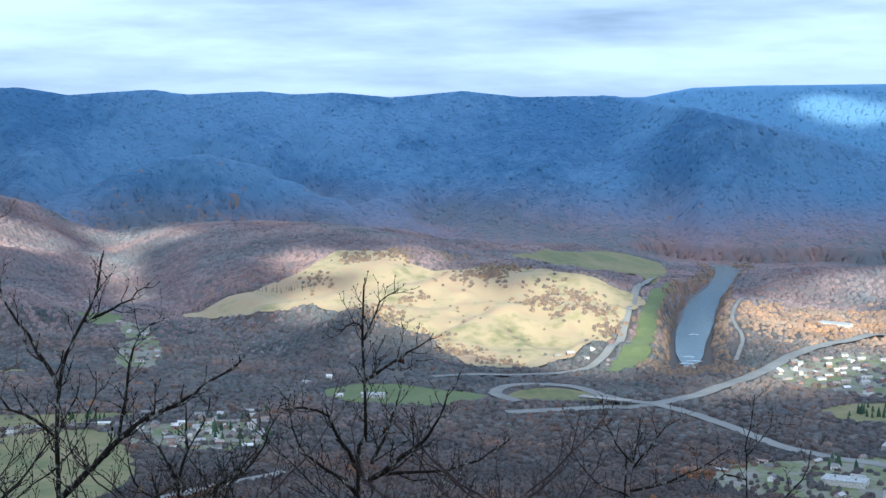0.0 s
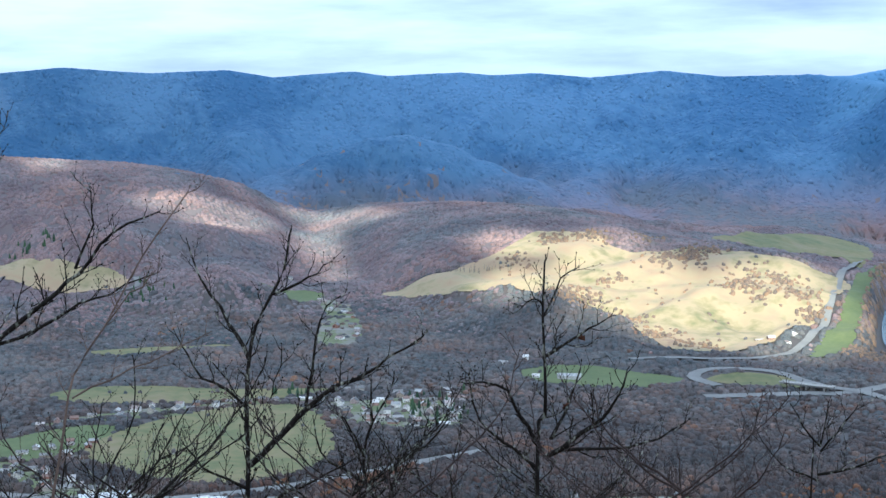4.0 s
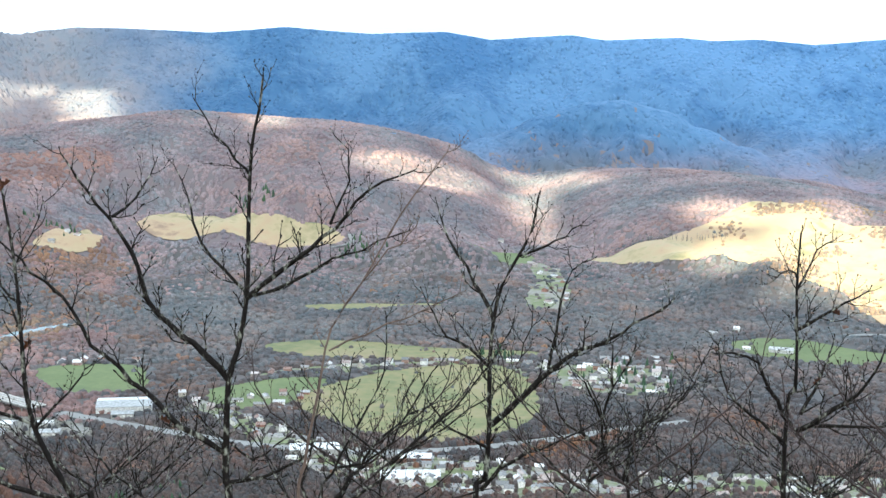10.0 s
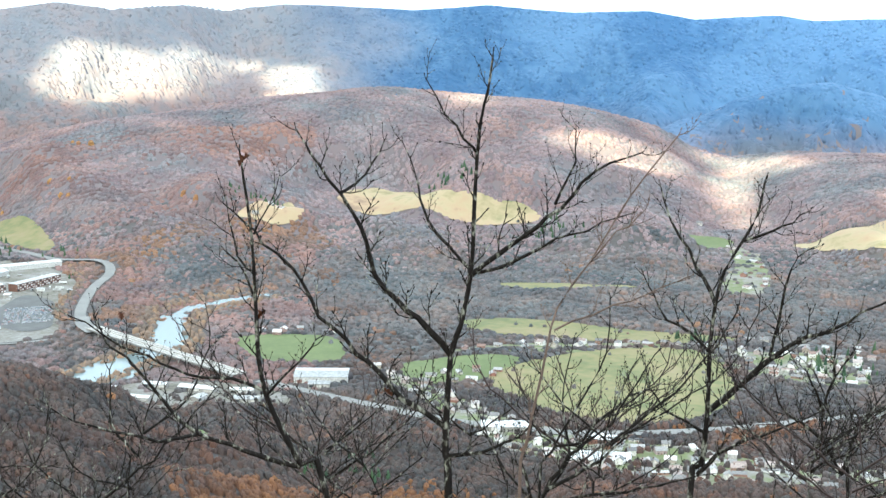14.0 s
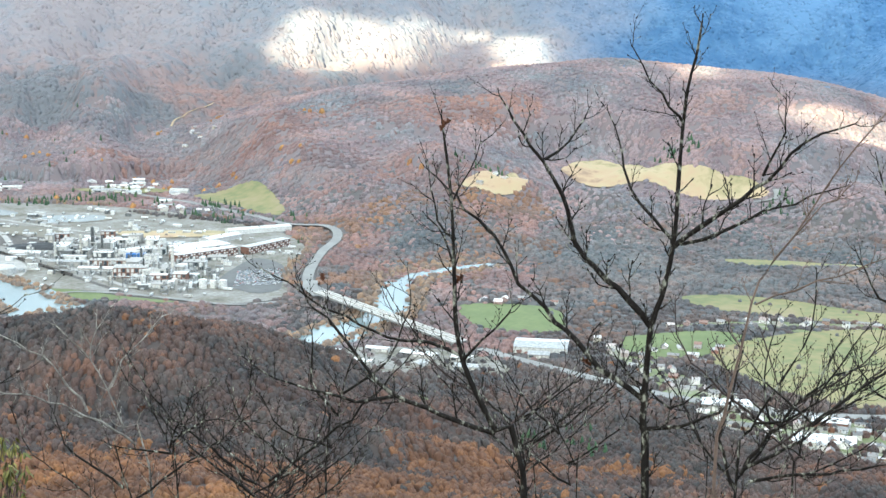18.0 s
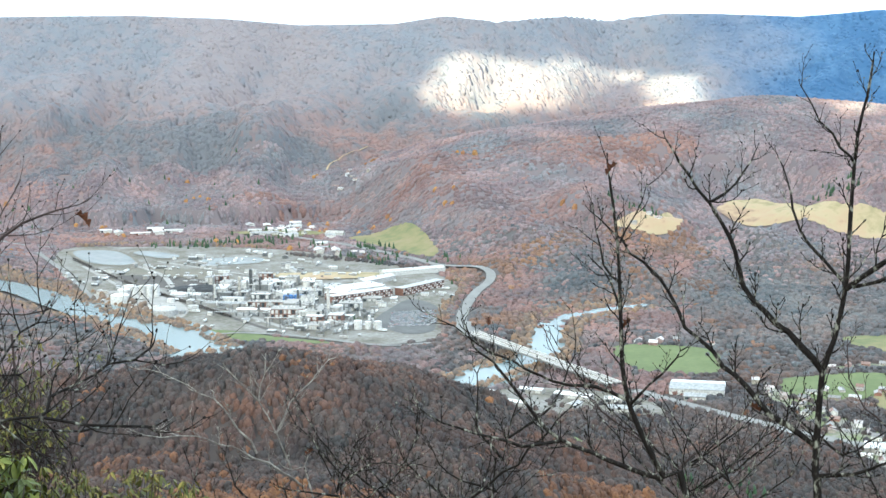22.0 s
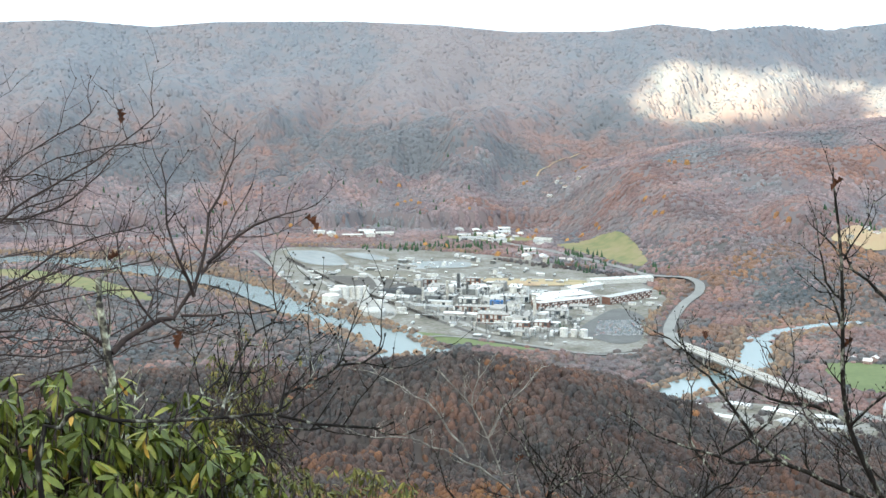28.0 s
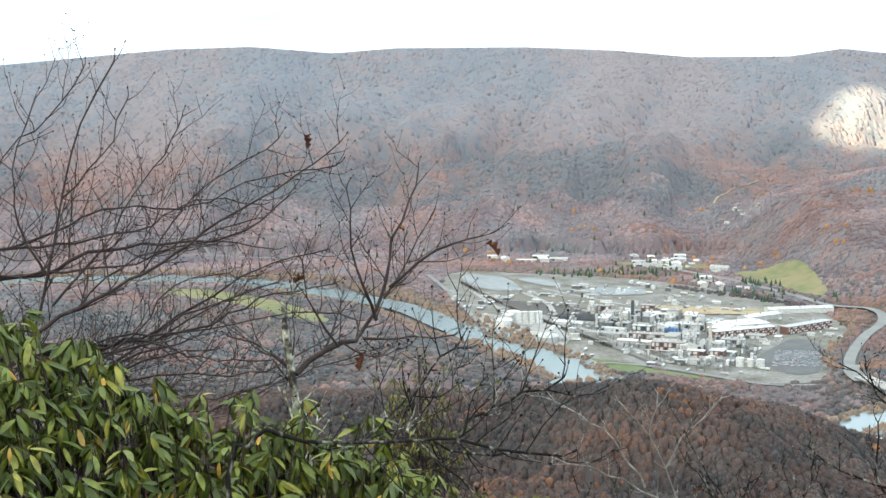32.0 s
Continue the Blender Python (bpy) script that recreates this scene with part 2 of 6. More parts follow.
# tones turn paler and bluer with distance: air haze mixed into the colours
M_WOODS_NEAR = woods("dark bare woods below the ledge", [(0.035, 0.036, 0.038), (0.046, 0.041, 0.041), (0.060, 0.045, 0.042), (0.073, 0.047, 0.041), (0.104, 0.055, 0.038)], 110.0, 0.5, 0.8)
M_WOODS = woods("bare autumn woods greyed for haze", [(0.068, 0.078, 0.088), (0.086, 0.091, 0.099), (0.104, 0.098, 0.102), (0.122, 0.099, 0.096), (0.155, 0.099, 0.078)], 160.0)
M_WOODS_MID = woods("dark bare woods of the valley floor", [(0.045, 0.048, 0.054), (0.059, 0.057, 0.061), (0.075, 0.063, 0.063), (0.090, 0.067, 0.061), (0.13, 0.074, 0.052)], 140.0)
M_WOODS_HILL = woods("bare woods of the hills tinted mauve for haze", [(0.112, 0.12, 0.134), (0.136, 0.126, 0.139), (0.164, 0.129, 0.139), (0.180, 0.130, 0.134), (0.195, 0.130, 0.120)], 200.0, 0.25, 0.25)
M_HILL_FLOOR = noisy("haze-tinted leaf litter of the hills", [(0.3, (0.100, 0.094, 0.102)), (0.5, (0.122, 0.103, 0.110)), (0.7, (0.142, 0.106, 0.106))], 0.006, fine=0.05)


def hazed_slope(name):
    """Woods of the long ridge: brownish at the foot, blue haze painted in on the east, bare grey-mauve paled by haze on
    the west.
    """
    m, n, l, b = material(name, 0.9)
    co, sep = n.new("ShaderNodeTexCoord"), n.new("ShaderNodeSeparateXYZ")
    l.new(co.outputs["Object"], sep.inputs[0])
    big, fine = n.new("ShaderNodeTexNoise"), n.new("ShaderNodeTexNoise")
    big.inputs["Scale"].default_value, big.inputs["Detail"].default_value = 0.0025, 5
    fine.inputs["Scale"].default_value, fine.inputs["Detail"].default_value = 0.03, 4
    l.new(co.outputs["Object"], big.inputs["Vector"])
    l.new(co.outputs["Object"], fine.inputs["Vector"])
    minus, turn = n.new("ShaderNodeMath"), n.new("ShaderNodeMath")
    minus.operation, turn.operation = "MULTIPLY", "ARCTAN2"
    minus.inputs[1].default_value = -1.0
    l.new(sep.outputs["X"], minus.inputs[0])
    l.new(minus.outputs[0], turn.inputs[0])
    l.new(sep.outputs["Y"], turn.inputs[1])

    def drift(value, amount):
        k = n.new("ShaderNodeMath")
        k.operation = "MULTIPLY_ADD"
        k.inputs[1].default_value = amount
        l.new(big.outputs[0], k.inputs[0])
        l.new(value, k.inputs[2])
        return k.outputs[0]

    def span(value, low, high):
        k = n.new("ShaderNodeMapRange")
        k.interpolation_type = "SMOOTHSTEP"
        k.inputs["From Min"].default_value, k.inputs["From Max"].default_value = low, high
        l.new(value, k.inputs["Value"])
        return k.outputs[0]

    def blend(fac, a, c):
        k = n.new("ShaderNodeMix")
        k.data_type = "RGBA"
        l.new(fac, k.inputs["Factor"])
        for socket, col in (("A", a), ("B", c)):
            if isinstance(col, tuple):
                k.inputs[socket].default_value = (*col, 1)
            else:
                l.new(col, k.inputs[socket])
        return k.outputs["Result"]

    # the blue and the pallor of the upper slopes are haze put into colour
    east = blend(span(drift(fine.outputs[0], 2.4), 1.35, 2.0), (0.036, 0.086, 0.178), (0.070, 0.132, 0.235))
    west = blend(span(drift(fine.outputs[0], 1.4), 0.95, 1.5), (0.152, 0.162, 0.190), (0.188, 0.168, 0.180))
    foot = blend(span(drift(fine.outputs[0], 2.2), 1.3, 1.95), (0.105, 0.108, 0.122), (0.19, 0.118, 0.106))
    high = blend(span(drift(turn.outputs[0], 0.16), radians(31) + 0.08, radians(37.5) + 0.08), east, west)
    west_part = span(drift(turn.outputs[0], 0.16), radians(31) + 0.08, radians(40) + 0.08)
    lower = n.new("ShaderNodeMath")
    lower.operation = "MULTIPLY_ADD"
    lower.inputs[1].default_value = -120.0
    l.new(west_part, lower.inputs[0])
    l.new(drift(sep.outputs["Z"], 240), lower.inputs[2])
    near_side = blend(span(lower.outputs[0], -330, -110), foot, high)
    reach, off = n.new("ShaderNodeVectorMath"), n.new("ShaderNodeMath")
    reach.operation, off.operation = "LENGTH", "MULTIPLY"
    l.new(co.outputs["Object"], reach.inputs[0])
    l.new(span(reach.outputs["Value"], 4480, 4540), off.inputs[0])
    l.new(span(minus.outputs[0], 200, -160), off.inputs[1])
    # more haze painted on the farther mountain behind the east end: a paler blue
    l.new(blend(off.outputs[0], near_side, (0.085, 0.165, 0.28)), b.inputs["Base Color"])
    return m


M_WOODS_FAR = hazed_slope("haze-tinted woods of the long ridge")
M_RIDGE_FLOOR = hazed_slope("haze-tinted ground of the long ridge")
M_RUST = woods("rusty oak woods", [(0.108, 0.084, 0.076), (0.130, 0.086, 0.070), (0.155, 0.092, 0.064), (0.18, 0.104, 0.060)], 130.0, 0.4)
M_RUST_NEAR = woods("dark rusty oak woods", [(0.074, 0.045, 0.035), (0.10, 0.053, 0.034), (0.132, 0.064, 0.032), (0.175, 0.086, 0.034)], 90.0, 0.45)
M_RED = woods("dark red oak woods of the lower slopes", [(0.118, 0.108, 0.116), (0.142, 0.108, 0.110), (0.165, 0.106, 0.100), (0.185, 0.108, 0.088)], 170.0, 0.3)
# brighter, warmer copy of the woods, with sunlight put into its tones
M_SUN_TINTED = woods("oak woods tinted tan as in sun", [(0.17, 0.14, 0.125), (0.22, 0.165, 0.13), (0.27, 0.175, 0.12), (0.32, 0.19, 0.10)], 120.0, 0.5)
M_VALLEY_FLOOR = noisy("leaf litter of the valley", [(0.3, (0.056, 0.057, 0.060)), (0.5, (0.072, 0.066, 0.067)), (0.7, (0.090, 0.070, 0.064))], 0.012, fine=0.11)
M_GOLD = woods("gold autumn leaves", [(0.17, 0.085, 0.045), (0.25, 0.13, 0.05), (0.33, 0.18, 0.06)], 60.0, 0.8)
M_TOWN = noisy("town ground", [(0.3, (0.10, 0.10, 0.07)), (0.45, (0.12, 0.14, 0.06)), (0.58, (0.19, 0.18, 0.165)), (0.75, (0.25, 0.245, 0.24))], 0.022, fine=0.12)
M_BANK = islands("brown riverside trees", [(0.0, (0.10, 0.085, 0.075)), (0.4, (0.16, 0.12, 0.095)), (0.75, (0.21, 0.14, 0.09)), (1.0, (0.13, 0.10, 0.085))])
M_PINE = islands("dark evergreen trees", [(0.0, (0.025, 0.05, 0.03)), (1.0, (0.05, 0.085, 0.04))])
m, n, l, b = material("river water", 0.22)
b.inputs["Base Color"].default_value = (0.13, 0.17, 0.182, 1)
b.inputs["Specular IOR Level"].default_value = 0.5
t = n.new("ShaderNodeTexNoise")
t.inputs["Scale"].default_value, t.inputs["Detail"].default_value = 0.12, 5
co, bp = n.new("ShaderNodeTexCoord"), n.new("ShaderNodeBump")
bp.inputs["Strength"].default_value, bp.inputs["Distance"].default_value = 0.4, 0.4
l.new(co.outputs["Object"], t.inputs["Vector"])
l.new(t.outputs[0], bp.inputs["Height"])
l.new(bp.outputs[0], b.inputs["Normal"])
M_WATER = m
M_BARK = noisy("dark oak bark with pale flecks", [(0.3, (0.006, 0.005, 0.0048)), (0.525, (0.013, 0.011, 0.010)), (0.56, (0.05, 0.046, 0.038)), (0.64, (0.24, 0.24, 0.20))], 26.0, fine=60, bump=0.5, distance=0.01, stretch=(1, 1, 0.5))
M_BARK.node_tree.nodes["Principled BSDF"].inputs["Specular IOR Level"].default_value = 0.08

# ---- the land ----
FLOOR = -450.0


def spot(heading, height, r):
    """A place by heading (degrees to the left), height angle and level distance from the ledge."""
    a = radians(heading)
    return (-math.sin(a) * r, math.cos(a) * r, math.tan(radians(height)) * r)


# skyline of the far ridges: heading, height angle
SKYLINE = [(-40, 0.3), (-12, 0.3), (-8, 0.25), (-3.9, 0.22), (-1.7, 0.14), (0.1, -0.2), (4.75, -0.24), (6.9, 0.0), (9.7, -0.23), (11.8, -0.04), (13.4, -0.11),
           (14.6, 0.01), (17.4, -0.1), (18.7, 0.1), (21.7, -0.11), (23.4, 0.18), (26.3, 0.09), (29.5, 0.33), (32.3, 0.1), (35.5, 0.25), (37.2, 0.27),
           (39.3, 0.0), (40.9, 0.22), (43.6, -0.02), (45.5, 0.2), (47.4, -0.08), (51.0, -0.1), (53.8, 0.16), (57.2, 0.3), (62.2, 0.28), (64.5, 0.1),
           (67.6, 0.35), (70.6, 0.26), (73.7, -0.02), (76.7, -0.3), (80, -0.6), (90, -0.8)]
SKY_A, SKY_E = np.array(SKYLINE).T
HILLS = {   # crest points (heading, height angle, distance), half width of the flank
    "wooded_hill": ([(48.7, -5.95, 3250), (45.9, -5.2, 3450), (41.9, -3.95, 3650), (37.7, -3.3, 3780), (33.5, -2.93, 3820), (28.9, -3.28, 3760), (27.4, -3.6, 3720),
                     (24.4, -4.84, 3640), (22.0, -5.47, 3600), (20.6, -5.62, 3600), (19.2, -5.48, 3620), (17.9, -5.26, 3640), (16.0, -5.32, 3600), (13.8, -5.47, 3500), (12.0, -5.75, 3360)], 560.0),
    "spur": ([(23.5, -4.9, 4150), (21.6, -4.04, 4190), (19.5, -3.08, 4230), (17.9, -2.62, 4250), (16.7, -2.48, 4260), (15.3, -2.82, 4260), (13.9, -3.47, 4250), (12.4, -4.13, 4220), (10.9, -4.9, 4200)], 190.0),
    "field_hill": ([(14.5, -5.7, 3420), (12.3, -5.82, 3300), (11.3, -6.05, 3230), (9.6, -6.3, 3150), (7.8, -6.8, 3060), (5.2, -6.75, 3020), (3.0, -7.33, 2990), (0.5, -7.85, 2950)], 330.0),
    "river_hill": ([(-4.9, -7.3, 3250), (-6.0, -6.6, 3320), (-8.9, -6.5, 3350), (-14, -6.4, 3350)], 190.0),
    "near_spur": ([(70, -13.0, 1500), (62.5, -13.0, 1480), (57.6, -13.4, 1430), (55, -12.75, 1420), (52.7, -12.55, 1400), (49.9, -13.1, 1380), (47.9, -14.6, 1320), (46.3, -16.4, 1270), (44.5, -19, 1200)], 210.0),
}
PLANT_LINE = [(-1480, 1500), (-1900, 1500), (-2650, 1850)]
RIVER_WEST = [(-3150, 250), (-3050, 800), (-2830, 1130), (-2440, 1262), (-2165, 1256), (-1960, 1247), (-1800, 1222), (-1560, 1165), (-1400, 1200), (-1320, 1300),
              (-1330, 1420), (-1365, 1530), (-1430, 1610), (-1490, 1700), (-1495, 1800), (-1470, 1900)]
RIVER_EAST = [(70, 2400), (76, 2484), (84, 2718), (108, 3033), (124, 3240), (168, 3460), (200, 3697), (208, 3830), (190, 3930)]
HOLLOW = [(-1295, 3456), (-1186, 3231), (-1073, 3023), (-895, 2639), (-756, 2383)]


def rounded(points, step=12.0, closed=False):
    """A smooth line through the points, at even steps."""
    p = [np.array(q, float) for q in points]
    p = [p[-1], *p, p[0], p[1]] if closed else [2 * p[0] - p[1], *p, 2 * p[-1] - p[-2]]
    out = []
    for a, b, c, d in zip(p, p[1:], p[2:], p[3:]):
        for u in np.linspace(0, 1, max(2, int(np.linalg.norm(c - b) / step)), endpoint=False):
            out.append(0.5 * (2 * b + (c - a) * u + (2 * a - 5 * b + 4 * c - d) * u * u + (3 * b - a - 3 * c + d) * u ** 3))
    if not closed:
        out.append(p[-2])
    return np.array(out)


def wave(x, y, size, seed, octaves=4):
    """Cheap smooth noise about -1 to 1, from turned sines."""
    g, total, amp = np.random.default_rng(seed), 0, 1.0
    for o in range(octaves):
        part_sum = 0
        for k in range(3):
            a, ph = g.uniform(0, 6.283), g.uniform(0, 6.283)
            f = 6.283 / (size * g.uniform(0.75, 1.3))
            part_sum = part_sum + np.sin((x * math.cos(a) + y * math.sin(a)) * f + ph + 1.3 * np.sin((y * math.cos(a) - x * math.sin(a)) * f * 0.7 + 2 * ph))
        total, amp, size = total + amp * part_sum / 3, amp * 0.5, size * 0.47
    return total


def smooth(a, b, v):
    u = np.clip((v - a) / (b - a), 0, 1)
    return u * u * (3 - 2 * u)


def away(x, y, line):
    """Distance to a line of points."""
    best = np.full(np.shape(x), 1e9)
    for (ax, ay), (bx, by) in zip(line, line[1:]):
        dx, dy = bx - ax, by - ay
        u = np.clip(((x - ax) * dx + (y - ay) * dy) / (dx * dx + dy * dy), 0, 1)
        best = np.minimum(best, np.hypot(x - ax - u * dx, y - ay - u * dy))
    return best


def land(x, y):
    """Height of the ground."""
    x, y = np.asarray(x, float), np.asarray(y, float)
    r, a = np.hypot(x, y), np.degrees(np.arctan2(-x, y))
    z = FLOOR + 3 * wave(x, y, 500, 3) + 45 * smooth(3000, 4000, r) * (1 - smooth(20, 40, np.abs(a - 8))) * smooth(-1.5, 2.5, a)
    # hills
    for k, (name, (crest, wide)) in enumerate(HILLS.items()):
        pts = [spot(*c) for c in crest]
        lift = np.zeros_like(r)
        for (ax, ay, az), (bx, by, bz) in zip(pts, pts[1:]):
            dx, dy = bx - ax, by - ay
            u = np.clip(((x - ax) * dx + (y - ay) * dy) / (dx * dx + dy * dy), 0, 1)
            d = np.hypot(x - ax - u * dx, y - ay - u * dy)
            rough_d = d * (1 + 0.22 * wave(x, y, wide * 1.1, 20 + k, 3) * smooth(0, wide * 0.6, d))
            lift = np.maximum(lift, (az + (bz - az) * u - FLOOR) * np.exp(-(rough_d / wide) ** 2))
        z = np.maximum(z, FLOOR + lift) + 0.25 * np.minimum(lift, np.maximum(z - FLOOR, 0))
    # the hollow that runs down between the two hills
    d = away(x, y, HOLLOW)
    z = z - np.minimum(55 * np.exp(-(d / 120) ** 2), np.maximum(z - FLOOR, 0) * 0.6)
    flat = 1 - smooth(330, 560, away(x, y, PLANT_LINE))
    z = z + (FLOOR - z) * flat
    z = z + 9 * wave(x, y, 260, 55, 3) * (1 - smooth(300, 470, np.hypot(x + 350, y - 2720)))
    # the long ridge that closes the valley
    crest_r = 4760 - 330 * smooth(38, 44, a)
    base_r = 4020 - 560 * smooth(36, 50, a) + 90 * wave(a * 60, r * 0.15, 420, 5, 3)
    falling = np.interp(a, [-30, -14, -8.8, -5.2, -3.1, -0.95, 1.5, 3], [-5.0, -3.6, -2.4, -1.45, -1.0, -0.5, -0.2, 9])
    crest_r = crest_r - 320 * (1 - smooth(-3, 2, a))
    top = np.tan(np.radians(np.minimum(np.interp(a, SKY_A, SKY_E), falling))) * crest_r + 7
    u = np.clip((r - base_r) / (crest_r - base_r), 0, 1.0)
    gully = wave(a * 62 + r * 0.45, r * 0.6, 430, 9, 4)
    rise = u * (0.55 + 0.45 * u) + (0.095 + 0.05 * smooth(36, 46, a)) * gully * np.sin(np.clip(u, 0, 1) * math.pi)
    wall = FLOOR + 30 + (top - FLOOR - 30) * rise - 0.5 * np.maximum(r - crest_r, 0)
    z = np.where((r > base_r) & (a > -60) & (a < 110), np.maximum(z, wall), z)
    # a farther mountain behind its east end
    back = FLOOR + 60 + (np.tan(np.radians(np.interp(a, SKY_A, SKY_E))) * 4890 - 1 - FLOOR - 60) * np.clip((r - 4560) / 330, 0, 1) ** 0.8
    z = np.where((r > 4560) & (a > -60) & (a < 3), np.maximum(z, back), z)
    # the flank of the mountain that the ledge belongs to
    far_r = np.array([0, 1.5, 3.5, 8, 20, 60, 200, 600, 1000, 1250, 1500, 1700])
    east = np.interp(r, far_r, [-1.65, -1.7, -3.6, -8.5, -22, -58, -130, -285, -366, -415, -447, -470])
    west = np.interp(r, far_r, [-1.65, -1.7, -2.6, -7.5, -20, -54, -120, -250, -330, -375, -420, -470])
    k = smooth(38, 54, a)
    flank = east * (1 - k) + west * k
    behind = smooth(100, 140, np.abs((a - 35 + 180) % 360 - 180))
    flank = flank * (1 - behind) + behind * (-1.65 + 0.05 * np.minimum(r, 1500) - 0.1 * np.maximum(r - 1500, 0))
    flank = flank + wave(x, y, 160, 12, 3) * np.clip(r / 60, 0, 1) * 6
    z = np.maximum(z, flank)
    # river beds
    for line, wide in ((RIVER_WEST[:13], 62), (RIVER_WEST[12:], 40), (RIVER_EAST, 40)):
        d = away(x, y, line)
        z = np.where(d < wide * 3, z + (np.minimum(z, FLOOR - 5) - z) * (1 - smooth(wide * 0.75, wide * 1.5, d)), z)
    return z


def mesh_of(name, verts, faces, mat, shade=False):
    me = bpy.data.meshes.new(name)
    me.from_pydata([tuple(v) for v in verts], [], [tuple(f) for f in faces])
    me.materials.append(mat)
    if shade:
        me.shade_smooth()
    me.update()
    return me


def grid_mesh(name, xs, ys, zs, mat):
    nr, na = xs.shape
    verts = np.stack([xs.ravel(), ys.ravel(), zs.ravel()], 1)
    i = np.arange(nr * na).reshape(nr, na)
    quads = np.stack([i[:-1, :-1].ravel(), i[:-1, 1:].ravel(), i[1:, 1:].ravel(), i[1:, :-1].ravel()], 1)
    me = bpy.data.meshes.new(name)
    me.vertices.add(len(verts))
    me.vertices.foreach_set("co", verts.ravel())
    me.loops.add(quads.size)
    me.loops.foreach_set("vertex_index", quads.ravel().astype(np.int32))
    me.polygons.add(len(quads))
    me.polygons.foreach_set("loop_start", np.arange(0, quads.size, 4, dtype=np.int32))
    me.polygons.foreach_set("loop_total", np.full(len(quads), 4, dtype=np.int32))
    me.materials.append(mat)
    me.update(calc_edges=True)
    me.shade_smooth()
    return me


radii = np.concatenate([[0.0, 0.7], np.geomspace(1.4, 900, 80), np.linspace(912, 4950, 250)])
headings = np.concatenate([np.linspace(-180, -24, 70, endpoint=False), np.linspace(-24, 92, 520, endpoint=False), np.linspace(92, 180, 40)])
gr, ga = np.meshgrid(radii, np.radians(headings), indexing="ij")
gx, gy = -np.sin(ga) * gr, np.cos(ga) * gr
gz = land(gx, gy)
ground_mesh = grid_mesh("ground", gx, gy, gz, M_FLOOR)
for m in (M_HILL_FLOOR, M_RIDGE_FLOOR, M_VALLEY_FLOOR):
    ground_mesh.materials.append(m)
# farther ground takes the paler colours that carry the haze
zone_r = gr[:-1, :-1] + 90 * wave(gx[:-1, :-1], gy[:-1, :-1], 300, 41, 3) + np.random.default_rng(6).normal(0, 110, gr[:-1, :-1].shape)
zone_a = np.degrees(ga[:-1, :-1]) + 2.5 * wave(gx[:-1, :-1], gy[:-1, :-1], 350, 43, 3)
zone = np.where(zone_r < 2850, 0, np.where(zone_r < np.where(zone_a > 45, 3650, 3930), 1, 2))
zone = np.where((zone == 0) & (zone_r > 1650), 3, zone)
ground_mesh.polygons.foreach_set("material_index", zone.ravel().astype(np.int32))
ground = tagged(new("ground", ground_mesh), "wooded valley floor and slopes covered in brown leaf litter", "ground", kind="structure")


def height_at(x, y):
    """Height of the ground's own mesh, by its rings and rays."""
    x, y = np.atleast_1d(np.asarray(x, float)), np.atleast_1d(np.asarray(y, float))
    r, a = np.hypot(x, y), np.degrees(np.arctan2(-x, y))
    i = np.clip(np.searchsorted(radii, r) - 1, 0, len(radii) - 2)
    j = np.clip(np.searchsorted(headings, a) - 1, 0, len(headings) - 2)
    u, v = (r - radii[i]) / (radii[i + 1] - radii[i]), (a - headings[j]) / (headings[j + 1] - headings[j])
    return (gz[i, j] * (1 - u) + gz[i + 1, j] * u) * (1 - v) + (gz[i, j + 1] * (1 - u) + gz[i + 1, j + 1] * u) * v


def ribbon(name, line, wide, mat, lift=0.6, level=None, step=15.0, lanes=3):
    """A strip laid along a line on the land; wide may change along it."""
    p = rounded(line, step)
    d = np.gradient(p, axis=0)
    d /= np.linalg.norm(d, axis=1)[:, None]
    side = np.stack([-d[:, 1], d[:, 0]], 1)
    w = np.interp(np.linspace(0, 1, len(p)), np.linspace(0, 1, len(wide)), wide) if np.ndim(wide) else np.full(len(p), wide)
    offs = np.linspace(-0.5, 0.5, lanes)
    xs = p[:, 0][:, None] + side[:, 0][:, None] * w[:, None] * offs
    ys = p[:, 1][:, None] + side[:, 1][:, None] * w[:, None] * offs
    zs = np.full(xs.shape, level) if level is not None else height_at(xs.ravel(), ys.ravel()).reshape(xs.shape) + lift
    if level is None and lanes == 3:
        zs[:] = zs.max(1)[:, None]
    return new(name, grid_mesh(name, xs, ys, zs, mat))


def patch(name, outline, mat, lift=0.9, rings=14):
    """A blob of open ground laid on the land inside a rounded outline."""
    p = rounded(outline, 12.0, closed=True)
    c = p.mean(0)
    rings = max(rings, int(np.hypot(*(p - c).T).max() / 9))
    k = np.linspace(0, 1, rings)[:, None]
    p = np.vstack([p, p[:1]])
    xs, ys = c[0] + (p[:, 0] - c[0]) * k, c[1] + (p[:, 1] - c[1]) * k
    zs = height_at(xs.ravel(), ys.ravel()).reshape(xs.shape) + lift
    return new(name, grid_mesh(name, xs, ys, zs, mat))


def inside(x, y, outline):
    p = rounded(outline, 30.0, closed=True)
    hit = np.zeros(np.shape(x), bool)
    for (ax, ay), (bx, by) in zip(p, np.roll(p, -1, 0)):
        cross = ((ay > y) != (by > y)) & (x < (bx - ax) * (y - ay) / (by - ay + 1e-9) + ax)
        hit ^= cross
    return hit


river = tagged(ribbon("river", RIVER_WEST, [110, 110, 115, 120, 110, 95, 75, 60, 80, 130, 120, 130, 115, 60, 40, 20], M_WATER, level=FLOOR - 2.0, lanes=5), "wide slow grey-blue river between wooded banks", "river", kind="structure")
river_reach = tagged(ribbon("river_reach", RIVER_EAST, [8, 46, 60, 70, 72, 66, 62, 66, 60], M_WATER, level=FLOOR - 1.9, lanes=5), "blue reach of the river with small riffles", "river", kind="structure")

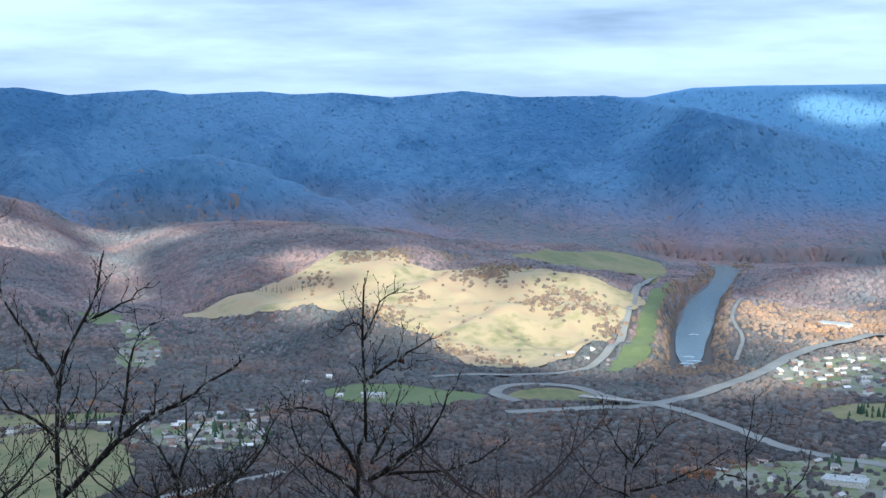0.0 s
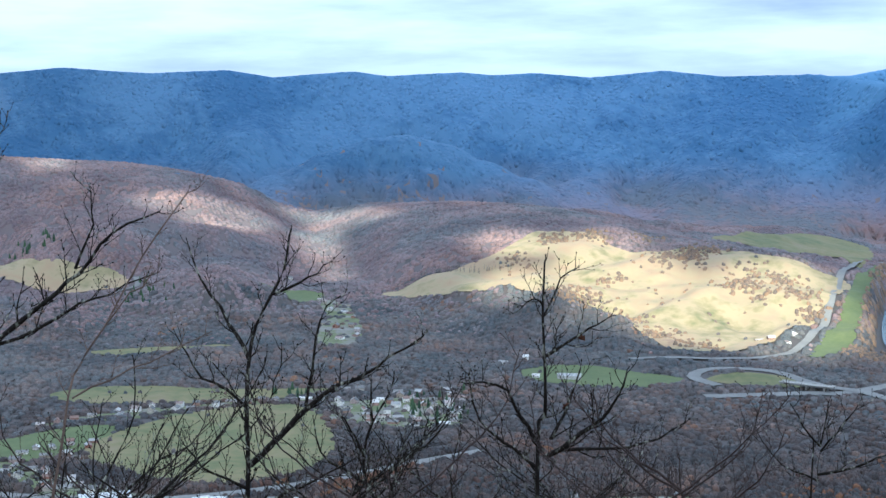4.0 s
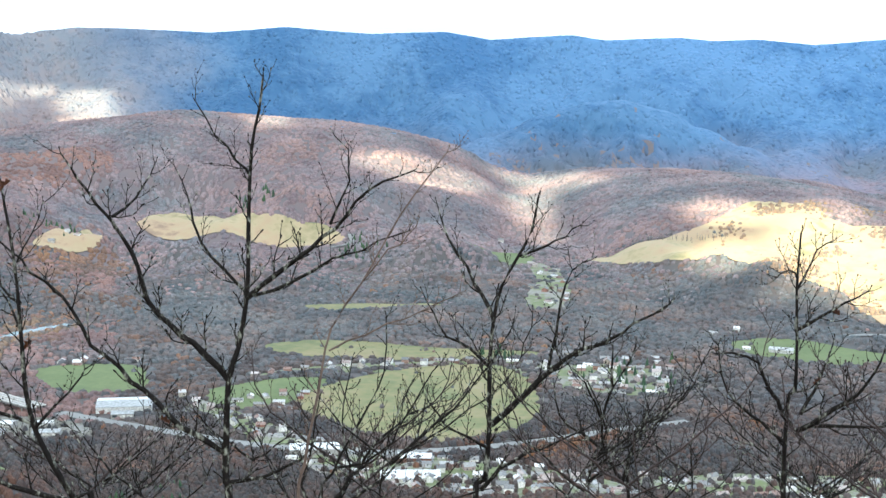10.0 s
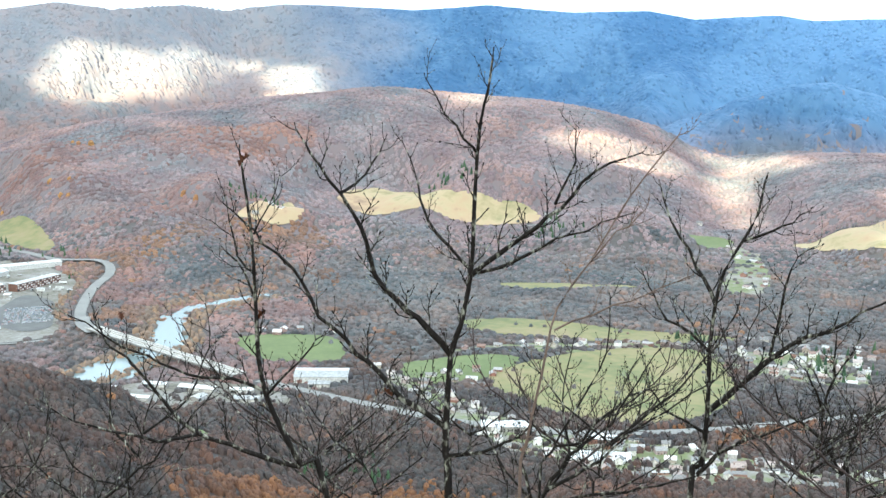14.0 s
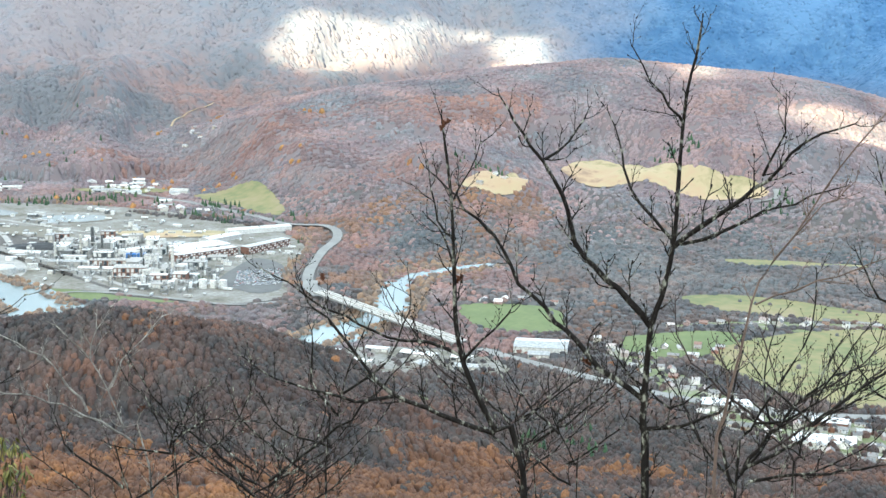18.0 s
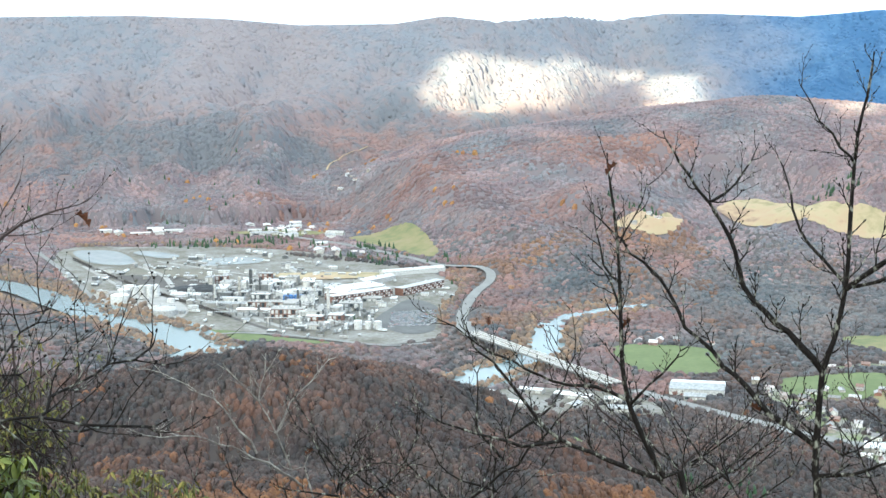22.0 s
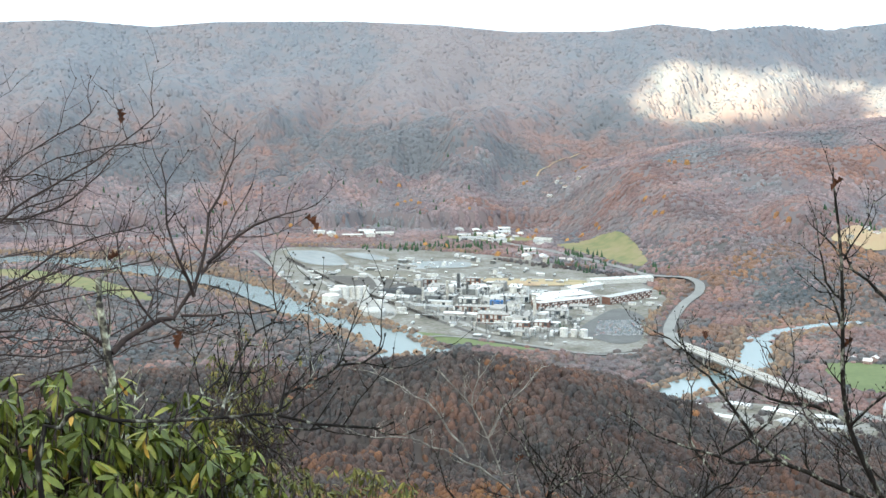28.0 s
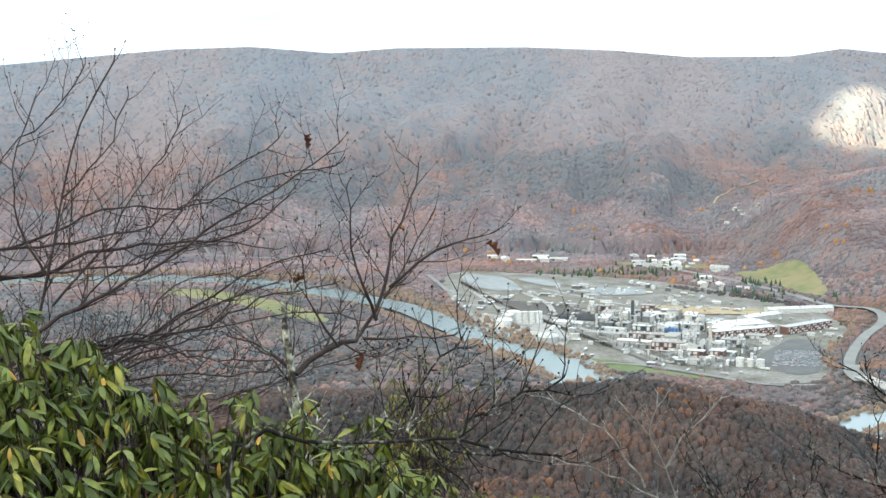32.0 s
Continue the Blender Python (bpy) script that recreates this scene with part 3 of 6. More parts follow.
M_FOAM = noisy("white foam of the riffles", [(0.3, (0.35, 0.38, 0.40)), (0.7, (0.75, 0.77, 0.78))], 0.3, rough=0.5)
for k, (x, y, half) in enumerate([(70, 2495, 11), (84, 2520, 14), (76, 2560, 9), (92, 2800, 8)]):
    tagged(ribbon("riffle", [(x - half, y - 2), (x, y + 3), (x + half, y - 1)], 4.5, M_FOAM, level=FLOOR - 1.7, step=4.0), "white line of broken water in the river", "riffle", kind="structure")

# ---- open ground, roads, woods ----
FIELDS = {   # name: (outline, material, label)
    "sunny_pasture": ([(-760, 2842), (-690, 2917), (-625, 3040), (-530, 3040), (-425, 2960), (-269, 2975), (-122, 2933), (0, 2900), (-45, 2684), (-110, 2478), (-190, 2375), (-260, 2372), (-351, 2503), (-431, 2621), (-590, 2692)], M_PASTURE, "rolling pale dry pasture on a low hill"),
    "mown_hay_field": ([(-900, 2800), (-800, 2840), (-690, 2850), (-610, 2720), (-717, 2715)], M_PASTURE, "brown mown field at the wood's edge"),
    "upland_field": ([(-300, 3364), (-243, 3561), (-117, 3842), (44, 3856), (29, 3223), (-13, 3222), (-98, 3223), (-204, 3369)], M_MEADOW, "dull green upland field behind the pasture hill"),
    "hilltop_field": ([(-1825, 2592), (-1816, 2720), (-1607, 2690), (-1464, 2724), (-1398, 2711), (-1423, 2671), (-1531, 2630), (-1666, 2600)], M_PASTURE, "long pale field on the wooded hill"),
    "small_hill_field": ([(-1850, 2288), (-1860, 2360), (-1863, 2480), (-1762, 2386), (-1780, 2318)], M_PASTURE, "small pale clearing with a farm"),
    "hollow_meadow": ([(-1152, 2790), (-1049, 2810), (-1003, 2760), (-1023, 2640)], M_LAWN, "green meadow in a wooded hollow"),
    "valley_field": ([(-882, 1578), (-887, 1701), (-829, 1833), (-737, 1890), (-648, 1790), (-588, 1627), (-623, 1517), (-729, 1489)], M_MEADOW, "broad green field in the valley"),
    "strip_field": ([(-1095, 1870), (-1031, 1940), (-853, 1967), (-705, 1990), (-819, 1890), (-1011, 1828)], M_MEADOW, "long green strip field by the river woods"),
    "river_meadow": ([(-1204, 2180), (-1096, 2250), (-980, 2250), (-1107, 2165)], M_MEADOW, "narrow pale meadow beyond the river"),
    "bridge_field": ([(-1300, 1610), (-1196, 1681), (-1105, 1579), (-1183, 1515)], M_LAWN, "bright green field beside the bridge"),
    "farm_field": ([(-480, 2170), (-435, 2226), (-319, 2213), (-229, 2172), (-295, 2101), (-430, 2105)], M_LAWN, "green field around a white farm building"),
    "river_lawn": ([(-21, 2620), (15, 3000), (50, 3250), (62, 3150), (30, 2800), (5, 2450), (-58, 2377)], M_LAWN, "strip of bright grass along the river road"),
    "west_meadow": ([(-2760, 930), (-2730, 1010), (-2560, 1080), (-2330, 1090), (-2300, 1050), (-2520, 1010)], M_MEADOW, "long green meadow on the river bank"),
    "levee_grass": ([(-1880, 1250), (-1830, 1290), (-1700, 1320), (-1610, 1350), (-1620, 1330), (-1750, 1260)], M_LAWN, "grass bank in front of the plant"),
    "capped_field": ([(-2140, 1655), (-2090, 1720), (-2020, 1790), (-1960, 1800), (-1990, 1730), (-2060, 1650)], M_PASTURE, "yellowish grass field behind the plant"),
    "slope_field": ([(-2390, 2060), (-2306, 2145), (-2080, 2020), (-2060, 1975), (-2200, 2010)], M_MEADOW, "pale green field at the foot of the hill"),
    "shed_field": ([(-2640, 1930), (-2580, 2040), (-2480, 2080), (-2500, 1990)], M_MEADOW, "green field beside the sheds"),
    "lane_lawn": ([(-985, 1130), (-930, 1190), (-870, 1140), (-900, 1085)], M_LAWN, "bright green lawn in the woods"),
    "town_lawn": ([(-1020, 1600), (-960, 1690), (-900, 1700), (-900, 1560), (-960, 1530)], M_LAWN, "green lawns between houses"),
    "loop_grass": ([(-200, 2180), (-140, 2215), (-30, 2180), (-60, 2150), (-150, 2150)], M_MEADOW, "grass inside the highway loop"),
    "house_lawn": ([(250, 2130), (330, 2190), (420, 2180), (380, 2080), (290, 2060)], M_MEADOW, "lawns at the edge of the town"),
}
PLANT_YARD = [(-2700, 1560), (-2620, 1680), (-2390, 1850), (-2040, 1890), (-1790, 1790), (-1640, 1600), (-1525, 1480), (-1545, 1395), (-1650, 1345), (-1840, 1290), (-2050, 1260), (-2190, 1320), (-2450, 1400)]
TOWNS = {    # built-up ground: outline
    "east_town": [(205, 2440), (327, 2560), (470, 2600), (470, 2330), (370, 2230), (230, 2300)],
    "shops": [(90, 1690), (110, 1800), (250, 1840), (420, 1950), (500, 1850), (420, 1600), (250, 1620)],
    "main_street": [(-1040, 1560), (-890, 1500), (-760, 1440), (-540, 1440), (-430, 1420), (-380, 1330), (-520, 1270), (-650, 1290), (-860, 1420)],
    "hamlet": [(-1010, 1690), (-960, 1770), (-800, 1900), (-700, 1910), (-560, 1960), (-480, 1830), (-600, 1800), (-720, 1930), (-900, 1780)],
    "hollow_houses": [(-1010, 2730), (-940, 2700), (-830, 2480), (-800, 2330), (-870, 2350), (-920, 2550)],
    "bridge_yard": [(-1290, 1240), (-1220, 1350), (-1110, 1400), (-1020, 1360), (-1050, 1280), (-1170, 1200)],
    "south_houses": [(-430, 1400), (-330, 1500), (-150, 1560), (-130, 1460), (-260, 1380)],
}
ROADS = {    # line, width, label
    "highway": ([(700, 1650), (450, 1740), (289, 1808), (185, 1890), (65, 2085), (-25, 2160), (-110, 2232), (-194, 2240), (-220, 2190), (-180, 2140)], 20, "grey highway curving past a bridge"),
    "valley_highway": ([(-190, 2060), (-60, 2110), (18, 2134), (140, 2316), (295, 2630), (443, 2790), (700, 3000)], 24, "pale four-lane highway along the river wood"),
    "river_road": ([(75, 3480), (40, 3380), (-5, 3102), (-42, 2618), (-95, 2400), (-180, 2330), (-330, 2290)], 15, "light road below the pasture hill"),
    "rail_line": ([(150, 2480), (172, 2650), (165, 2850), (205, 3100)], 7, "dark rail line on the river bank"),
    "bypass": ([(-1120, 1425), (-950, 1400), (-800, 1400), (-714, 1420), (-636, 1465), (-535, 1560), (-420, 1700)], 18, "grey bypass road through the valley town"),
    "plant_road": ([(-1496, 1538), (-1565, 1572), (-1640, 1650), (-1740, 1780), (-1810, 1890), (-1880, 1930), (-1990, 1930), (-2100, 1960), (-2303, 1990), (-2500, 1990)], 17, "wide light road bending round the plant"),
    "levee_road": ([(-1500, 1450), (-1545, 1385), (-1700, 1335), (-1900, 1235), (-2150, 1300), (-2500, 1430), (-2700, 1500)], 9, "pale service road along the levee"),
    "hill_lane": ([(-1390, 2720), (-1372, 2690), (-1405, 2660)], 12, "white gravel lane at the end of a field"),
    "power_cut": ([(-2830, 2370), (-2867, 2415), (-2873, 2460), (-2868, 2510), (-2890, 2570)], 5, "pale cut track up the mountain"),
    "far_lane": ([(-3350, 1150), (-3200, 1244), (-2950, 1440), (-2740, 1560)], 9, "pale far road below the mountain"),
}
for name, (outline, mat, label) in FIELDS.items():
    tagged(patch(name, outline, mat, 0.9 if np.hypot(*np.mean(outline, 0)) < 2400 else 2.2), label, "field", kind="structure")
for name, outline in TOWNS.items():
    tagged(patch(name + "_ground", outline, M_TOWN if name != "bridge_yard" else M_GRAVEL, 0.7), "built-up ground between buildings", "ground", kind="structure")
tagged(patch("plant_yard", PLANT_YARD, M_GRAVEL, 0.8, rings=20), "pale gravel and concrete yard of a large plant", "yard", kind="structure")
for name, (line, wide, label) in ROADS.items():
    tagged(ribbon(name, line, wide, M_ASPHALT if name != "power_cut" else M_PASTURE, lift=1.3), label, "road", kind="structure")

def tri_mesh(name, verts, tris, mat):
    me = bpy.data.meshes.new(name)
    me.vertices.add(len(verts))
    me.vertices.foreach_set("co", np.ascontiguousarray(verts, dtype=np.float32).ravel())
    me.loops.add(tris.size)
    me.loops.foreach_set("vertex_index", np.ascontiguousarray(tris, dtype=np.int32).ravel())
    me.polygons.add(len(tris))
    me.polygons.foreach_set("loop_start", np.arange(0, tris.size, 3, dtype=np.int32))
    me.polygons.foreach_set("loop_total", np.full(len(tris), 3, dtype=np.int32))
    me.materials.append(mat)
    me.update(calc_edges=True)
    me.shade_smooth()
    return me


def crowns(name, x, y, wide, tall, mat, label, g, cone=False, category="woods", blades=0, sides=5):
    """Trees standing on the land, each a rounded uneven crown that narrows to its foot, with a few twigs standing out of it, as one piece of stuff."""
    count = len(x)
    if not count:
        return None
    z = height_at(x, y)
    # rows of the crown: how far out, how high, unevenness
    rows = [(0.8, 0.0, 0.10), (0.34, 0.62, 0.15)] if cone else [(0.95, 0.05, 0.2), (0.78, 0.66, 0.16)]
    ring = np.linspace(0, 6.283, sides, endpoint=False)[None] + g.uniform(0, 6.283, (count, 1)) + g.uniform(-0.25, 0.25, (count, sides))
    shells = []
    for k, (out, up, loose) in enumerate(rows):
        reach = wide[:, None] * out * g.uniform(1 - loose * 1.6, 1 + loose * 1.6, (count, sides))
        rx, ry = x[:, None] + np.cos(ring + 0.3 * k) * reach, y[:, None] + np.sin(ring + 0.3 * k) * reach
        foot = height_at(rx.ravel(), ry.ravel()).reshape(rx.shape)
        rz = foot + tall[:, None] * up * g.uniform(1 - loose, 1 + loose, (count, sides)) - (1.5 if k == 0 else 0.0)
        shells.append(np.stack([rx, ry, rz], -1))
    peak = np.stack([x + wide * g.uniform(-0.25, 0.25, count), y + wide * g.uniform(-0.25, 0.25, count), z + tall * g.uniform(0.92, 1.1, count)], -1)[:, None]
    q, c = sides, sides * len(rows)
    one = []
    for k in range(len(rows) - 1):
        for i in range(q):
            a, b = k * q + i, k * q + (i + 1) % q
            one += [(a, b, a + q), (b, b + q, a + q)]
    one += [(c - q + i, c - q + (i + 1) % q, c) for i in range(q)]
    pieces = [*shells, peak]
    if blades:   # twigs: thin upright slivers that start inside the crown
        turn, far_out = g.uniform(0, 6.283, (count, blades)), g.uniform(0.1, 0.85, (count, blades))
        bx, by = x[:, None] + np.cos(turn) * wide[:, None] * far_out, y[:, None] + np.sin(turn) * wide[:, None] * far_out
        bz = z[:, None] + tall[:, None] * (1.0 - 0.55 * far_out ** 2)
        face, half = g.uniform(0, 6.283, (count, blades)), wide[:, None] * g.uniform(0.05, 0.12, (count, blades))
        low = bz - tall[:, None] * 0.25
        sliver = np.stack([np.stack([bx - np.cos(face) * half, by - np.sin(face) * half, low], -1), np.stack([bx + np.cos(face) * half, by + np.sin(face) * half, low], -1),
                           np.stack([bx + np.cos(turn) * half * 3, by + np.sin(turn) * half * 3, bz + tall[:, None] * g.uniform(0.05, 0.28, (count, blades))], -1)], 2)
        pieces.append(sliver.reshape(count, blades * 3, 3))
        one += [(c + 1 + 3 * k, c + 2 + 3 * k, c + 3 + 3 * k) for k in range(blades)]
    verts = np.concatenate(pieces, 1)
    tris = np.array(one)[None] + (np.arange(count) * verts.shape[1])[:, None, None]
    return tagged(new(name, tri_mesh(name, verts.reshape(-1, 3), tris.reshape(-1, 3), mat)), label, category, kind="stuff")


g = np.random.default_rng(4)


def sown(count, r0, r1, a0=-11.0, a1=80.0):
    r = np.sqrt(g.uniform(r0 * r0, r1 * r1, count))
    a = np.radians(g.uniform(a0, a1, count))
    return -np.sin(a) * r, np.cos(a) * r


ROAD_LINES = [(rounded(line, 60.0), wide) for line, wide, label in ROADS.values()]


def open_ground(x, y):
    """True where no wood grows."""
    o = np.zeros(len(x), bool)
    for outline, mat, label in FIELDS.values():
        o |= inside(x, y, outline)
    for name, outline in TOWNS.items():
        o |= inside(x, y, outline) & (g.uniform(0, 1, len(x)) > (0.14 if name != "bridge_yard" else 0.05))
    o |= inside(x, y, PLANT_YARD)
    for line, wide in ROAD_LINES:
        o |= away(x, y, line) < wide * 0.5 + 5
    o |= away(x, y, rounded(RIVER_WEST[:13], 60.0)) < 54
    o |= away(x, y, rounded(RIVER_WEST[12:], 60.0)) < 9
    o |= away(x, y, rounded(RIVER_EAST[1:], 60.0)) < 42
    return o


# farther bands of woods use materials with more haze in their tones
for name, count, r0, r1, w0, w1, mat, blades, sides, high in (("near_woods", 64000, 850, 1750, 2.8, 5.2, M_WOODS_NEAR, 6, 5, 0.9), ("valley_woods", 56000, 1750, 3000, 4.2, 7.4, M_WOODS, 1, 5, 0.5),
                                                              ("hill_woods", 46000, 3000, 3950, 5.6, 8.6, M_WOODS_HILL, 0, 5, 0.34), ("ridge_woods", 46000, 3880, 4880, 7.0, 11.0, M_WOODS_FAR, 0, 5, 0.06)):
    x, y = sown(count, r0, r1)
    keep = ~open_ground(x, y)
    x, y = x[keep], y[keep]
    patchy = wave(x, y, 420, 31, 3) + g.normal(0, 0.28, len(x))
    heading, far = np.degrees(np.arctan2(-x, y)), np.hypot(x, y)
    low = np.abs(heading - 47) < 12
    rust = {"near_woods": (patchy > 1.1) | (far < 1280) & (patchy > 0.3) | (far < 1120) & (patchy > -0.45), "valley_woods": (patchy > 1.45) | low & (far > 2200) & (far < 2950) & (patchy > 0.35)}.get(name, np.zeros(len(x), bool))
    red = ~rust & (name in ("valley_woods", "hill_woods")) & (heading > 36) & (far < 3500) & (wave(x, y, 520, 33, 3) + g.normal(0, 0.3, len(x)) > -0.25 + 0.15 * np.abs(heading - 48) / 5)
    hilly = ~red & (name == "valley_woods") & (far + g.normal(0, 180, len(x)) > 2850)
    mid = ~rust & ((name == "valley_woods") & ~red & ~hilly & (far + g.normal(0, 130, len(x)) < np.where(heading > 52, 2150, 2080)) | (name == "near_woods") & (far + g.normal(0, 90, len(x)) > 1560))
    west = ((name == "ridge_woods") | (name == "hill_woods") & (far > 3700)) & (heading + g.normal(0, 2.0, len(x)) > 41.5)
    # the stand right of the river is coloured as if sunlit
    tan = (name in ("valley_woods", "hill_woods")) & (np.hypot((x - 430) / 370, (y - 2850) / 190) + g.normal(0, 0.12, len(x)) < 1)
    for sub, pick, m in ((name, ~rust & ~west & ~hilly & ~tan & ~red & ~mid, mat), ("valley_floor_woods", mid & ~west & ~tan, M_WOODS_MID), ("red_oak_woods", red & ~west & ~tan, M_RED), (name + "_rusty", rust & ~west & ~tan, M_RUST_NEAR if name == "near_woods" else M_RUST), ("tan_woods", tan & ~west, M_SUN_TINTED), ("mountain_woods", west, M_WOODS_FAR), ("foothill_woods", hilly & ~rust & ~tan, M_WOODS_HILL)):
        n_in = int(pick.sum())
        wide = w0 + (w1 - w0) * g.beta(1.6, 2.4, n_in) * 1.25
        crowns(sub, x[pick], y[pick], wide, wide * g.uniform(1.4, 1.9, n_in) * high, m, "leafless grey-brown autumn woods" if m not in (M_RUST, M_RUST_NEAR, M_SUN_TINTED, M_RED) else "rust-coloured and sun-tinted oak woods still in leaf", g, blades=blades, sides=sides)
# evergreens: clumps in the valley and on the hill
EVERGREENS = [(-2560, 1890, 90, 14), (-2450, 1905, 80, 12), (-2350, 1915, 50, 8), (-2130, 1950, 40, 8), (-2010, 1960, 30, 6), (-1830, 1815, 10, 2), (-1690, 1470, 8, 3), (-545, 1890, 80, 30), (-760, 1940, 40, 10), (-1330, 2640, 90, 26),
              (-1650, 2760, 60, 20), (-1900, 2420, 60, 20), (330, 2130, 60, 18), (410, 2160, 40, 14), (230, 1800, 25, 7), (330, 1740, 25, 7), (-760, 1100, 40, 14), (-800, 1180, 25, 6), (-2582, 1734, 40, 12), (-2542, 1781, 50, 18), (-2505, 1836, 50, 20), (-2474, 1884, 40, 14), (-2281, 2006, 40, 9), (-2217, 1985, 40, 9), (-2176, 1899, 30, 8), (-2089, 1888, 30, 7), (-2900, 1900, 260, 24), (-3150, 1560, 220, 24)]
px, py = [], []
for x, y, wide, count in EVERGREENS:
    px += list(g.normal(x, wide * 0.5, count))
    py += list(g.normal(y, wide * 0.5, count))
px, py = np.array(px), np.array(py)
wide = g.uniform(3.0, 5.0, len(px))
crowns("evergreens", px, py, wide, wide * g.uniform(2.6, 3.6, len(px)), M_PINE, "dark green conifers between the bare trees", g, cone=True, sides=7)
# scattered trees and hedges on open ground
fx, fy = sown(9000, 1250, 3100)
inside_field = np.zeros(len(fx), bool)
for outline, m, label in FIELDS.values():
    inside_field |= inside(fx, fy, outline)
hedge = wave(fx, fy, 130, 77, 2) + 0.3 * g.normal(0, 1, len(fx))
pick = inside_field & (hedge > 0.86)
wide = g.uniform(2.2, 4.5, int(pick.sum()))
crowns("field_trees", fx[pick], fy[pick], wide, wide * 1.5, M_WOODS, "scattered bare trees and bushes on the fields", g, blades=3)
# copses on the pasture hill
COPSES = [(-507, 3014, 30, 52), (-320, 2906, 48, 190), (-270, 2965, 30, 60), (-408, 3065, 25, 28), (-190, 2750, 34, 120), (-444, 2763, 16, 18), (-415, 2785, 14, 16), (-478, 2640, 60, 140), (-128, 2831, 40, 80), (-81, 2725, 30, 60), (-140, 2700, 26, 32), (-66, 2659, 26, 60),
          (-305, 2490, 40, 60), (-240, 2440, 40, 60), (-370, 2575, 30, 52), (-575, 3001, 40, 100), (-646, 2889, 30, 36), (-200, 2850, 50, 32), (-330, 2740, 120, 28), (72, 2425, 34, 180), (120, 2440, 34, 120), (30, 2425, 34, 100)]
tx = np.concatenate([g.normal(x, s * 0.6, count) for x, y, s, count in COPSES])
ty = np.concatenate([g.normal(y, s * 0.6, count) for x, y, s, count in COPSES])
wide = g.uniform(2.8, 5.0, len(tx))
crowns("copses", tx, ty, wide, wide * g.uniform(1.3, 1.8, len(tx)), M_BANK, "clumps of bare trees on the pasture hill", g, blades=3)
# gold and orange crowns at the mountain's foot
gx0, gy0 = sown(900, 2900, 3650, 40, 66)
gold = wave(gx0, gy0, 260, 91, 2) > 0.75
wide = g.uniform(4.0, 7.0, int(gold.sum()))
crowns("golden_trees", gx0[gold], gy0[gold], wide, wide * 1.6, M_GOLD, "orange and gold trees still in leaf", g, blades=2)
# tree rows round the plant: the river front, the ponds, the road bend
for name, line, thick, count, m in (("plant_tree_row", [(-2560, 1350), (-2380, 1318), (-2200, 1300), (-2060, 1268), (-1930, 1262)], 16, 420, M_BANK), ("pond_tree_row", [(-2720, 1600), (-2640, 1700), (-2520, 1790), (-2400, 1868)], 10, 150, M_BANK),
                                     ("yard_tree_row", [(-2300, 1830), (-2200, 1850), (-2080, 1880), (-1980, 1880)], 14, 130, M_WOODS_MID), ("bend_trees", [(-1900, 1880), (-1790, 1800), (-1690, 1660), (-1600, 1560)], 9, 90, M_BANK)):
    p = rounded(line, 4.0)
    at = p[g.integers(0, len(p), count)]
    wide = g.uniform(2.6, 5.0, count)
    crowns(name, at[:, 0] + g.normal(0, thick * 0.5, count), at[:, 1] + g.normal(0, thick * 0.5, count), wide, wide * g.uniform(1.3, 1.9, count), m, "row of brown bare trees at the plant's edge", g, blades=3)
# trees that line the river
for name, line, off in (("bank_trees", RIVER_WEST, 54), ("reach_bank_trees", RIVER_EAST, 40)):
    p = rounded(line, 5.0)
    d = np.gradient(p, axis=0)
    d /= np.linalg.norm(d, axis=1)[:, None]
    bx, by = [], []
    for side in (-1, 1):
        for k in range(2):
            o = off + 5 + g.uniform(-8, 20, len(p))
            if name == "bank_trees":
                o = np.where(np.arange(len(p)) > len(p) * 0.66, o - 30, o)
                o = np.where((p[:, 0] > -2050) & (p[:, 0] < -1500) & (p[:, 1] < 1260), o - 20, o)
            bx.append(p[:, 0] - side * d[:, 1] * o)
            by.append(p[:, 1] + side * d[:, 0] * o)
    bx, by = np.concatenate(bx), np.concatenate(by)
    road = np.zeros(len(bx), bool)
    for rl, wide in ROAD_LINES:
        road |= away(bx, by, rl) < wide * 0.5 + 4
    bx, by = bx[~road], by[~road]
    wide = g.uniform(3.5, 6.5, len(bx))
    thinned = g.uniform(0, 1, len(bx)) < (0.9 if name == "bank_trees" else 0.45)
    bx, by, wide = bx[thinned], by[thinned], wide[thinned]
    crowns(name, bx, by, wide, wide * g.uniform(1.2, 1.7, len(bx)), M_BANK, "brown bare trees lining the river bank", g, blades=3)

